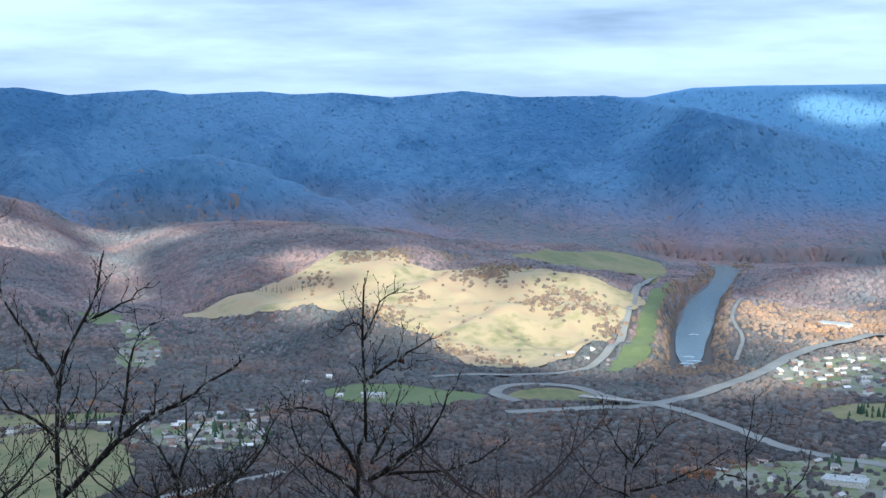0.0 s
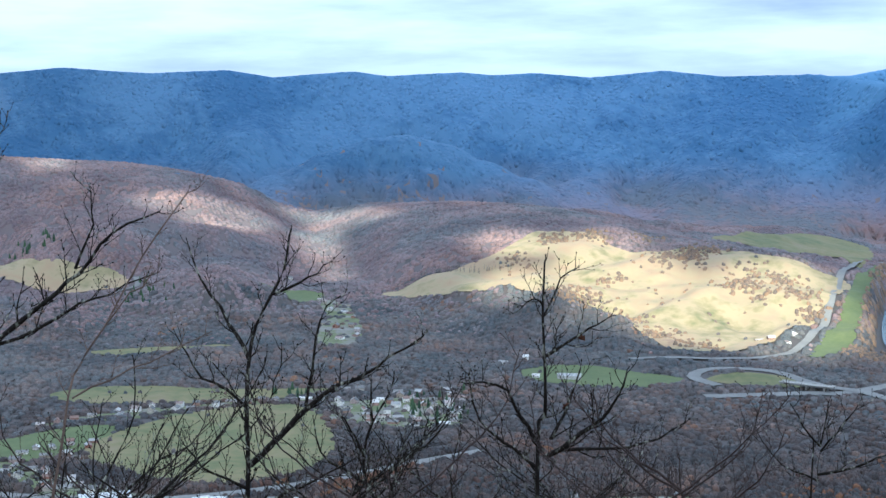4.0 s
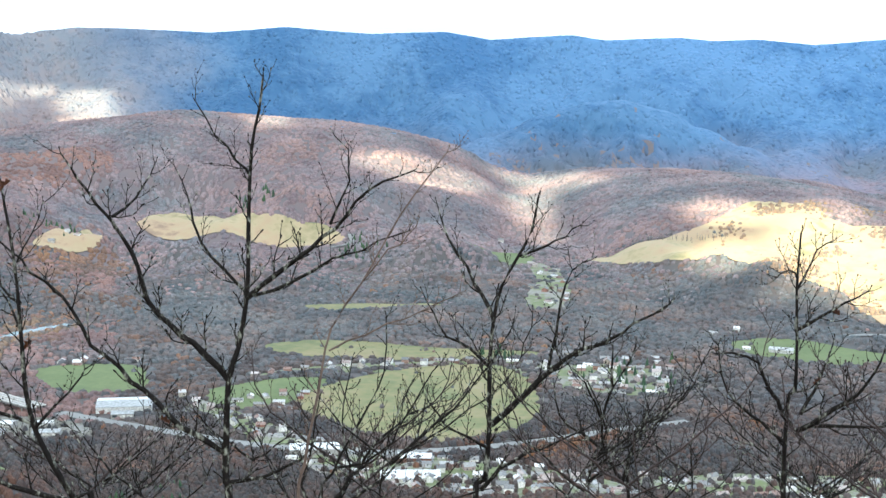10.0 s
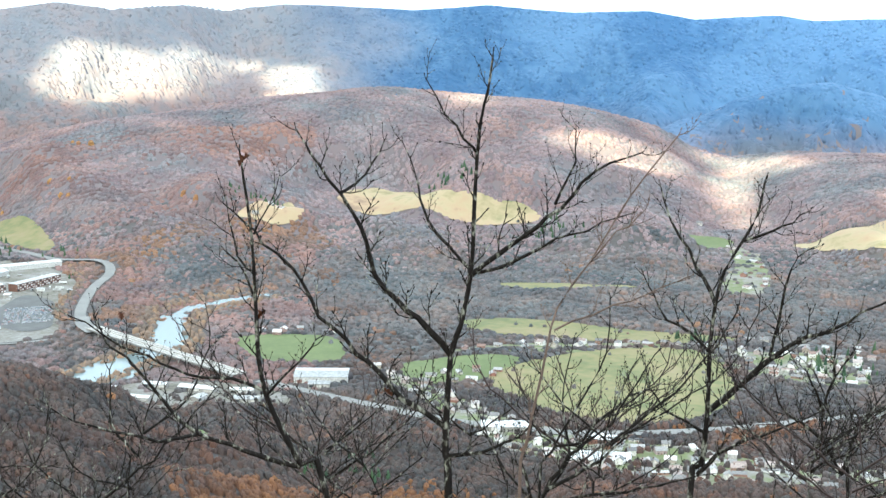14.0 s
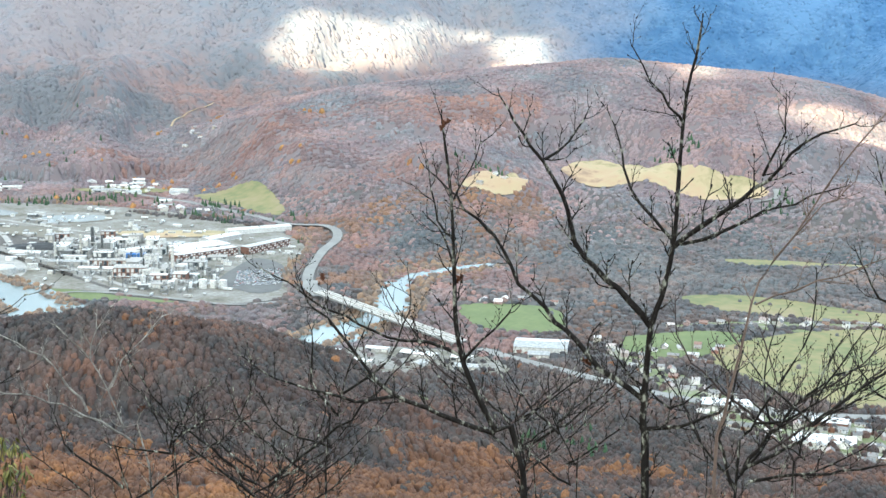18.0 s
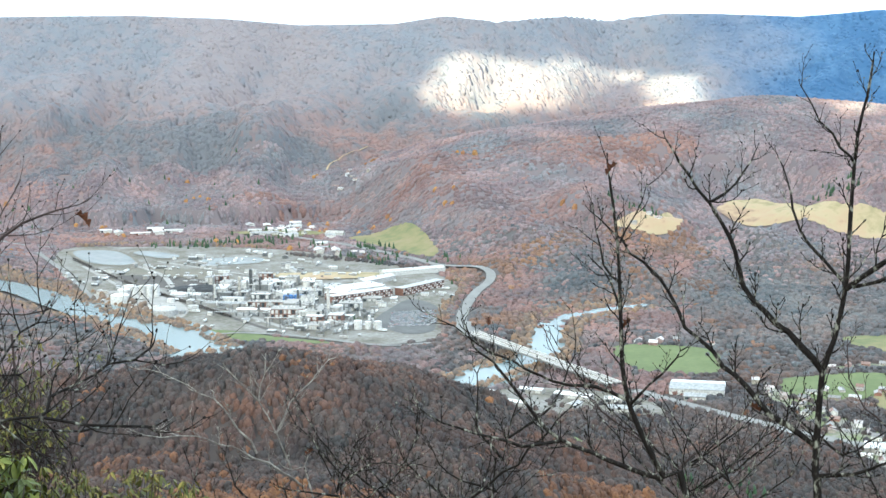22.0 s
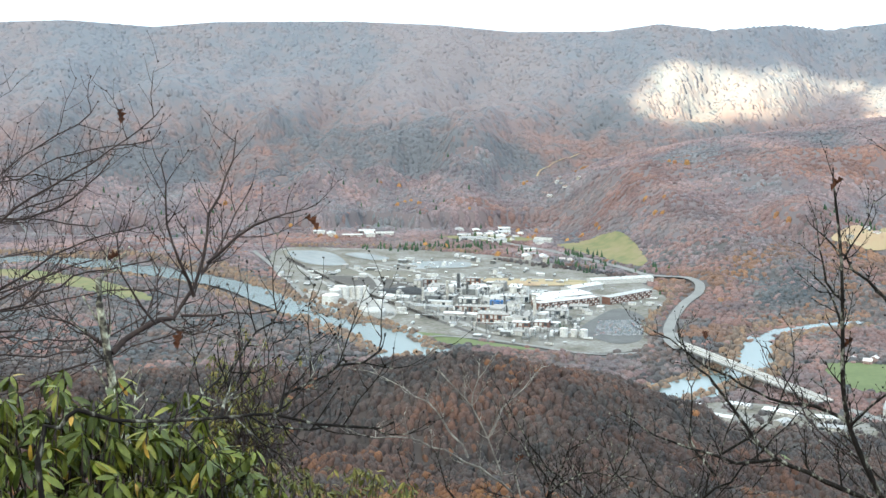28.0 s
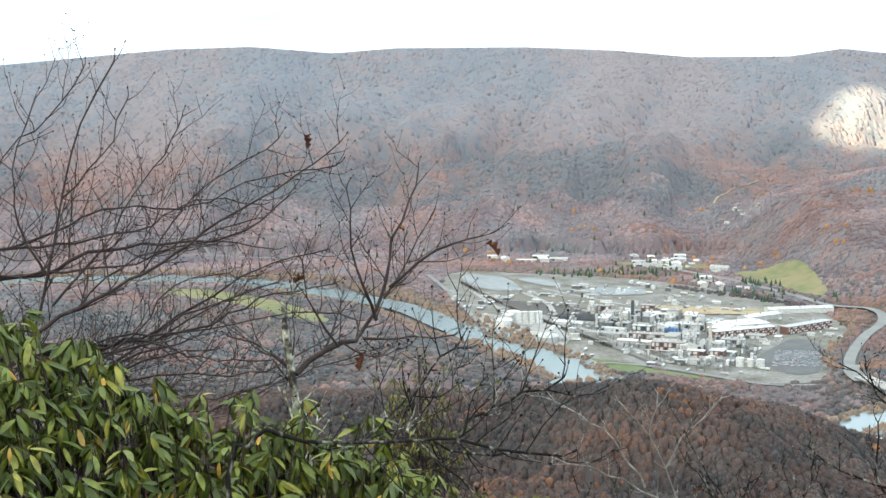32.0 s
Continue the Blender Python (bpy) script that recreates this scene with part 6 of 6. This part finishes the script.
for x, y, w, d in [(-2849, 1751, 26, 14), (-2800, 1752, 34, 18), (-2764, 1785, 44, 22), (-2752, 1822, 50, 20), (-2742, 1856, 40, 18), (-2790, 1840, 36, 16), (-2700, 2033, 30, 18), (-2668, 2056, 34, 16), (-2600, 2030, 40, 22), (-2640, 2115, 26, 14), (-2540, 2026, 36, 20),
                   (-2560, 1965, 60, 26), (-2500, 1990, 30, 16), (-2440, 2050, 34, 20), (-2281, 1886, 28, 16), (-2262, 1914, 26, 14), (-2310, 1920, 30, 14), (-2350, 1950, 24, 12), (-2620, 1985, 30, 16), (-2590, 2075, 28, 14)]:
    set_down(hall("shed", "white industrial shed with a low-pitched roof", w, d, far.uniform(4.5, 7.5), far.choice((M_WHITE, M_WHITE, M_BRICK)), M_METAL, rise=far.choice((1.5, 2.5)), bays=3, category="shed"), x, y, 58 + far.choice((0, 0, 90)) + far.uniform(-5, 5), 0.4)
set_down(hall("barn", "pale-roofed barn on the hill field", 40, 16, 6, M_WHITE, M_METAL, rise=4), -2444, 2067, 30)
set_down(hall("store", "wide white-roofed store by the bridge road", 66, 48, 7, M_WHITE, M_METAL, rise=2.5), -1064, 1478, 32)
set_down(hall("store", "flat-roofed shop with a pale roof", 60, 32, 6, M_CONCRETE, M_METAL, vents=3), 330, 1900, -20)
set_down(hall("store", "flat-roofed shop with a pale roof", 44, 26, 6, M_WHITE, M_METAL, vents=2), 400, 1940, -20)
set_down(hall("store", "white flat-roofed shop beside the highway", 50, 26, 6, M_WHITE, M_METAL, vents=2), 230, 1720, -20)
set_down(hall("store", "white-roofed shop on the main street", 60, 30, 6, M_WHITE, M_METAL, vents=2), -610, 1325, 25)
set_down(hall("store", "white-roofed shop on the main street", 54, 26, 6, M_CONCRETE, M_METAL, vents=2), -760, 1400, 30)
set_down(hall("store", "red-trimmed shop with a pale roof", 36, 20, 5, M_BRICK, M_METAL, vents=1), -640, 1400, 20)
set_down(hall("barn", "white farm building beside the green field", 34, 12, 5, M_WHITE, M_METAL, rise=3), -395, 2135, 5)
set_down(hall("store", "flat white building beside the river highway", 60, 22, 6, M_WHITE, M_METAL), 351, 2817, -30)

for x, y, w, d, turn in [(-1255, 1290, 40, 14, 20), (-1205, 1330, 30, 12, 22), (-1150, 1345, 46, 16, 15), (-1100, 1365, 28, 14, 30), (-1180, 1270, 34, 12, 18), (-1120, 1310, 22, 12, 100), (-1065, 1330, 30, 16, 28), (-1040, 1440, 26, 18, 30)]:
    set_down(hall("shed", "long pale-roofed shed on the yard below the bridge", w, d, 5, M_CONCRETE, M_METAL, rise=1.8, bays=3, category="shed"), x, y, turn)
fill = random.Random(5)
for k in range(64):   # the crowded middle of the plant
    x, y = fill.uniform(-2130, -1690), 0
    y = 1500 + (x + 1900) * -0.15 + fill.uniform(-75, 130)
    if x > -1770 and y > 1480:
        continue
    w, d, h = fill.uniform(12, 42), fill.uniform(10, 24), fill.uniform(5, 17)
    mat = fill.choice((M_WHITE, M_WHITE, M_CONCRETE, M_STEEL, M_BRICK))
    set_down(hall("process_building", {M_WHITE: "white clad process building with a flat roof", M_CONCRETE: "grey concrete process building with flat roof", M_STEEL: "dark steel-clad process building", M_BRICK: "red-brown brick process building with windows"}[mat],
                  w, d, h, mat, fill.choice((M_METAL, M_CONCRETE, M_METAL)), bays=int(w / 7), storeys=1 + (h > 10), vents=fill.randint(0, 3)), x, y, 40 + fill.choice((0, 90)) + fill.uniform(-4, 4))


for k in range(120):   # small sheds, containers and equipment scattered over the rest of the yard
    x, y = fill.uniform(-2420, -1640), fill.uniform(1300, 1800)
    if not inside(np.array([x]), np.array([y]), PLANT_YARD)[0] or inside(np.array([x]), np.array([y]), [(-1672, 1480), (-1742, 1590), (-1780, 1680), (-1690, 1650), (-1580, 1540), (-1555, 1500), (-1575, 1455)])[0]:
        continue
    mat = fill.choice((M_WHITE, M_CONCRETE, M_STEEL, M_WHITE))
    set_down(hall("yard_shed", {M_WHITE: "small white shed on the plant yard", M_CONCRETE: "small grey block shed on the yard", M_STEEL: "dark steel shed on the plant yard"}[mat], fill.uniform(6, 22), fill.uniform(5, 11), fill.uniform(3, 7), mat,
                  fill.choice((M_METAL, M_METAL, M_CONCRETE)), rise=fill.choice((0, 1.2)), category="shed"), x, y, 38 + fill.choice((0, 90)))


trailer = thing("trailer", "pale box trailer parked on the plant yard", "trailer", group="parked trailers")
part("body", box(-6.5, 6.5, -1.3, 1.3, 1.2, 4.0, bevel=0.1), M_METAL, trailer)
part("bogie", box(2.5, 5.5, -1.1, 1.1, 0.2, 1.19, bevel=0.1), M_DARK, trailer)
stacked = thing("pallet_stack", "grey stack of crates on the yard", "stack", group="stacks of crates")
part("crate", box(-3.5, 3.5, -2.2, 2.2, 0.0, 2.6, bevel=0.15), M_CONCRETE, stacked)
part("cover", box(-3.6, 3.6, -2.3, 2.3, 2.61, 2.9, bevel=0.1), M_METAL, stacked)
made = 0
for k in range(230):
    x, y = fill.uniform(-2400, -1600), fill.uniform(1290, 1800)
    if not inside(np.array([x]), np.array([y]), PLANT_YARD)[0] or inside(np.array([x]), np.array([y]), [(-1672, 1480), (-1742, 1590), (-1780, 1680), (-1690, 1650), (-1580, 1540), (-1555, 1500), (-1575, 1455)])[0]:
        continue
    kind = trailer if made % 3 else stacked
    m = pose(x, y, float(height_at(x, y)[0]) + 0.8, 0, 0, 38 + fill.choice((0, 90)) + fill.uniform(-5, 5))
    if made < 2:
        kind.matrix_basis = m
    else:
        copy_thing(kind, m)
    made += 1


def tank(label, r, h, mat, dome=1.5):
    ob = thing("tank", label, "tank")
    part("shell", drum(r, r, -1.0, h, 26, dome=dome), mat, ob)
    part("rim", drum(r + 0.15, r + 0.15, h - 0.5, h - 0.1, 26), M_CONCRETE, ob)
    part("ladder", box(r, r + 0.5, -0.4, 0.4, 0, h + 1.0, bevel=0.05), M_STEEL, ob)
    return ob


for x, y, r, h, dome in [(-1968, 1311, 19, 10, 4.5), (-2114, 1320, 15, 13, 2), (-2165, 1372, 13, 12, 2.5), (-2140, 1345, 11, 13, 2), (-2116, 1352, 6, 20, 1.2), (-2112, 1362, 6, 20, 1.2), (-2108, 1373, 6, 20, 1.2), (-2104, 1384, 6, 20, 1.2),
                         (-1763, 1494, 8, 14, 1.0), (-1652, 1438, 6, 13, 1.0), (-1643, 1450, 5, 11, 1.0), (-1669, 1480, 4, 8, 1), (-1630, 1458, 6, 12, 1.0), (-1691, 1411, 5, 9, 1.5), (-1700, 1425, 5, 9, 1.5), (-1742, 1400, 4, 12, 1), (-1940, 1575, 6, 22, 1), (-1925, 1590, 6, 22, 1)]:
    set_down(tank("white cylindrical storage tank with a domed top", r, h, M_WHITE, dome), x, y, 200)


def tower(label, r, h, mat):
    """A slim process column with platforms and pipe."""
    ob = thing("process_tower", label, "tower")
    part("column", drum(r, r * 0.85, -1, h, 14, dome=r * 0.6), mat, ob)
    for k in range(1, 4):
        part("platform", drum(r + 1.3, r + 1.3, h * k / 3.6, h * k / 3.6 + 0.35, 14), M_STEEL, ob)
    part("pipe", drum(0.35, 0.35, -1, h * 0.92, 8, x=r + 0.7), M_METAL, ob)
    return ob


for k, (x, y, r, h) in enumerate([(-2013, 1490, 3, 30), (-2005, 1500, 2.2, 24), (-2043, 1536, 3.2, 34), (-2021, 1445, 2.5, 22), (-2035, 1460, 3, 18), (-1990, 1515, 2, 28), (-1882, 1547, 2.5, 26), (-1870, 1500, 2, 24), (-1860, 1512, 2, 20), (-1830, 1490, 2.2, 22),
                                  (-1790, 1440, 1.6, 26), (-1780, 1450, 1.6, 22), (-1770, 1432, 1.8, 20), (-1760, 1445, 1.5, 24), (-1735, 1440, 1.6, 18), (-1960, 1480, 2, 26), (-1720, 1395, 1.5, 15), (-1710, 1385, 1.4, 14)]):
    set_down(tower("slim steel process column with platforms", r, h, M_STEEL if k % 3 else M_WHITE), x, y, 40 * k)
for k in range(4):
    ob = thing("blue_vessel", "blue painted upright vessel among the pipes", "vessel", group="blue vessels")
    part("shell", drum(4.2, 4.2, -1, 12, 16, dome=1.5), M_BLUE, ob)
    part("collar", drum(4.5, 4.5, 10, 10.6, 16), M_STEEL, ob)
    set_down(ob, -1900 + 9 * k * 0.65, 1498 + 9 * k * 0.76, 0)
stack = thing("smokestack", "tall pale concrete smokestack of the plant", "smokestack")
part("shaft", drum(3.4, 2.3, -1, 46, 22), M_WHITE, stack)
part("rim", drum(2.6, 2.6, 45.2, 46.4, 22), M_CONCRETE, stack)
part("base", box(-5, 5, -5, 5, -1, 4, bevel=0.3), M_CONCRETE, stack)
set_down(stack, -1753, 1466, 0)
mast = thing("lattice_mast", "thin steel lattice mast in the plant", "mast")
for sx, sy in ((-1, -1), (1, -1), (1, 1), (-1, 1)):
    part("leg", box(sx * 1.4 - 0.2, sx * 1.4 + 0.2, sy * 1.4 - 0.2, sy * 1.4 + 0.2, -1, 34), M_STEEL, mast)
for k in range(7):
    part("brace", box(-1.5, 1.5, -1.5, 1.5, 3 + k * 4.8, 3.4 + k * 4.8), M_STEEL, mast)
set_down(mast, -1735, 1445, 20)
# pipe racks
for k, (x, y, turn, long) in enumerate([(-1930, 1440, 38, 150), (-1850, 1390, 36, 120), (-1760, 1415, 40, 110), (-1690, 1445, 44, 70), (-2000, 1540, 42, 90)]):
    ob = thing("pipe_rack", "steel pipe rack running between plant buildings", "pipe rack", group="pipe racks")
    for i in range(int(long / 12) + 1):
        part("post", box(-long / 2 + 12 * i - 0.3, -long / 2 + 12 * i + 0.3, -2.5, 2.5, -1, 5.4), M_STEEL, ob)
    for j in range(4):
        part("pipe", box(-long / 2, long / 2, -2.1 + 1.3 * j, -1.5 + 1.3 * j, 5.4, 6.0, bevel=0.15), M_METAL if j % 2 else M_STEEL, ob)
    set_down(ob, x, y, turn)
# skids of vessels and frames that crowd the process area
for k in range(110):
    x = fill.uniform(-2080, -1640)
    y = 1470 + (x + 1900) * -0.12 + fill.uniform(-95, 90)
    if x > -1690 and y > 1475:
        continue
    ob = thing("equipment", fill.choice(("steel equipment frame with an upright vessel", "grey pipework skid with a small tank", "steel framework with pipes and a vessel")), "equipment")
    w, d, h = fill.uniform(4, 12), fill.uniform(3, 7), fill.uniform(4, 13)
    for sx in (-1, 1):
        for sy in (-1, 1):
            part("post", box(sx * w / 2 - 0.25, sx * w / 2 + 0.25, sy * d / 2 - 0.25, sy * d / 2 + 0.25, -1, h), M_STEEL, ob)
    part("platform", box(-w / 2 - 0.3, w / 2 + 0.3, -d / 2 - 0.3, d / 2 + 0.3, h * 0.55, h * 0.55 + 0.4), M_STEEL, ob)
    part("vessel", drum(d * 0.36, d * 0.36, h * 0.55 + 0.4, h * 1.15, 12, x=fill.uniform(-w / 4, w / 4), dome=0.8), fill.choice((M_METAL, M_STEEL, M_WHITE, M_STEEL)), ob)
    set_down(ob, x, y, 40 + fill.choice((0, 90)))
for name, line, wide in (("yard_road", [(-2560, 1560), (-2300, 1520), (-2120, 1440), (-1900, 1395), (-1720, 1365)], 10), ("yard_lane", [(-2420, 1600), (-2200, 1620), (-2050, 1640), (-1950, 1680), (-1800, 1770)], 9), ("yard_track", [(-2480, 1470), (-2250, 1400), (-2080, 1350), (-1950, 1340)], 8), ("mid_lane", [(-2080, 1640), (-2000, 1560), (-1900, 1480), (-1800, 1400)], 8)):
    tagged(ribbon(name, line, wide, M_PALE_ROAD, lift=1.2), "pale concrete road across the plant yard", "road", kind="structure")
for name, outline in (("dark_yard", [(-2330, 1450), (-2250, 1520), (-2120, 1540), (-2060, 1500), (-2150, 1440)]), ("brown_yard", [(-2420, 1480), (-2350, 1570), (-2200, 1600), (-2150, 1560), (-2300, 1500)]), ("tank_yard", [(-2210, 1330), (-2150, 1400), (-2000, 1370), (-1930, 1310), (-2050, 1290)])):
    tagged(patch(name, outline, {"dark_yard": M_DARK, "brown_yard": M_BERM, "tank_yard": M_PALE_ROAD}[name], 1.05), "stained yard surface of the plant", "yard", kind="structure")
# coal heap, rail wagons, ponds
heap = thing("coal_heap", "low black coal heap on the yard", "heap")
bm = bmesh.new()
bmesh.ops.create_grid(bm, x_segments=24, y_segments=12, size=1.0)
for v in bm.verts:
    e = max(0.0, 1 - v.co.x ** 2) * max(0.0, 1 - v.co.y ** 2)
    v.co = (v.co.x * 62, v.co.y * 24, -0.6 + 8 * e ** 0.6 * (1 + 0.25 * noise.noise(Vector((v.co.x * 4, v.co.y * 4, 0)))))
part("mound", bm, M_COAL, heap)
set_down(heap, -2100, 1478, 38)
wagon = thing("rail_wagon", "dark freight wagon standing on the siding", "rail wagon", group="rail wagons")
part("body", box(-7, 7, -1.4, 1.4, 1.2, 4.0, bevel=0.12), M_DARK, wagon)
part("frame", box(-7.3, 7.3, -1.1, 1.1, 0.8, 1.19, bevel=0.05), M_STEEL, wagon)
for x in (-5, 5):
    part("bogie", box(x - 1.3, x + 1.3, -1.2, 1.2, 0.0, 0.79, bevel=0.1), M_TYRE, wagon)
TRACK = rounded([(-2560, 1500), (-2329, 1440), (-2151, 1405), (-1969, 1378), (-1840, 1358)], 16.0)
tagged(ribbon("rail_track", [(-2560, 1500), (-2329, 1440), (-2151, 1405), (-1969, 1378), (-1840, 1358), (-1706, 1338)], 9, M_DARK, lift=1.1), "dark rail sidings through the yard", "railway", kind="structure")
for k in range(len(TRACK) - 1):
    if k % 9 in (7, 8):
        continue
    d = TRACK[k + 1] - TRACK[k]
    m = pose(TRACK[k][0], TRACK[k][1], float(height_at(*TRACK[k])[0]) + 1.1, 0, 0, math.degrees(math.atan2(d[1], d[0])))
    if k == 0:
        wagon.matrix_basis = m
    else:
        copy_thing(wagon, m)
M_POND = noisy("pale settling pond water", [(0.3, (0.24, 0.27, 0.28)), (0.7, (0.34, 0.37, 0.38))], 0.01, rough=0.15)
for name, outline in {"settling_pond": [(-2652, 1555), (-2525, 1503), (-2442, 1512), (-2440, 1560), (-2590, 1612)], "long_pond": [(-2345, 1628), (-2370, 1696), (-2310, 1760), (-2262, 1722), (-2293, 1655)], "narrow_pond": [(-2542, 1622), (-2440, 1627), (-2447, 1668), (-2545, 1660)]}.items():
    c = np.mean(outline, 0)
    tagged(patch(name + "_berm", [tuple(c + (np.array(p) - c) * 1.18) for p in outline], M_BERM, 1.4), "dark earth bank round a pond", "bank", kind="structure")
    tagged(patch(name, outline, M_POND, 1.9), "pale settling pond of the plant", "pond", kind="structure")

# car park
tagged(patch("car_park", [(-1672, 1490), (-1742, 1590), (-1770, 1660), (-1690, 1640), (-1590, 1540), (-1560, 1500), (-1575, 1462)], M_LOT, 1.3), "asphalt car park of the plant", "car park", kind="structure")
car = thing("car", "parked car on the plant's car park", "car", group="parked cars")
body = bmesh.new()
box(-2.2, 2.2, -0.9, 0.9, 0.35, 0.95, body, bevel=0.12)
part("body", body, M_CAR, car)
cabin = bmesh.new()
box(-1.2, 1.1, -0.78, 0.78, 0.96, 1.5, cabin)
for v in cabin.verts:
    if v.co.z > 1.2:
        v.co.x *= 0.7
        v.co.y *= 0.88
part("cabin", cabin, M_PANE, car)
rows = 0
for i in range(17):
    for j in range(26):
        if fill.random() < 0.30:
            continue
        u, v = -8 + i * 7.2, -52 + j * 4.6
        x, y = -1618 - 0.70 * u + 0.34 * v, 1512 + 0.71 * u + 0.5 * v
        if not inside(np.array([x]), np.array([y]), [(-1672, 1490), (-1742, 1590), (-1770, 1660), (-1690, 1640), (-1590, 1540), (-1560, 1500), (-1575, 1462)])[0]:
            continue
        m = pose(x, y, float(height_at(x, y)[0]) + 1.35, 0, 0, 135 + fill.uniform(-3, 3))
        if rows == 0:
            car.matrix_basis = m
        else:
            copy_thing(car, m)
        rows += 1

# ---- bridges ----


def bridge(name, label, a, b, z, wide, piers, deep, decks=1):
    ob = thing(name, label, "bridge")
    a, b = Vector((*a, z)), Vector((*b, z))
    long = (b - a).length
    for k in range(decks):
        y = (k - (decks - 1) / 2) * (wide + 4)
        deck = part("deck", box(-long / 2, long / 2, y - wide / 2, y + wide / 2, -0.9, 0, bevel=0.08), M_CONCRETE, ob)
        for s in (-1, 1):
            part("parapet", box(-long / 2, long / 2, y + s * (wide / 2 - 0.25) - 0.2, y + s * (wide / 2 - 0.25) + 0.2, 0.01, 1.0, bevel=0.06), M_WHITE, deck)
            part("girder", box(-long / 2, long / 2, y + s * wide * 0.3 - 0.5, y + s * wide * 0.3 + 0.5, -2.8, -0.91, bevel=0.08), M_STEEL, ob)
    for k in range(piers):
        x = (k + 0.5) / piers * long - long / 2
        pier = bmesh.new()
        box(x - 1.2, x + 1.2, -wide * decks / 2 + 1, wide * decks / 2 - 1, -4.2, -2.81, pier, bevel=0.1)
        for s in (-1, 1):
            drum(1.2, 1.0, -deep, -4.21, 12, pier, x=x, y=s * wide * decks * 0.3)
        part("pier", pier, M_CONCRETE, ob)
    ob.matrix_basis = pose(*((a + b) / 2), 0, 0, math.degrees(math.atan2(b.y - a.y, b.x - a.x)))
    return ob


bridge("river_bridge", "long concrete road bridge on piers over the river", (-1475, 1502), (-1135, 1403), -438.0, 9, 7, 16, decks=2)
bridge("highway_bridge", "short pale highway overpass", (-92, 2150), (-18, 2124), -440.0, 13, 3, 8)
tagged(ribbon("bridge_ramp", [(-1560, 1570), (-1520, 1530), (-1470, 1500)], 22, M_ASPHALT, lift=6.0), "road ramp up to the bridge", "road", kind="structure")
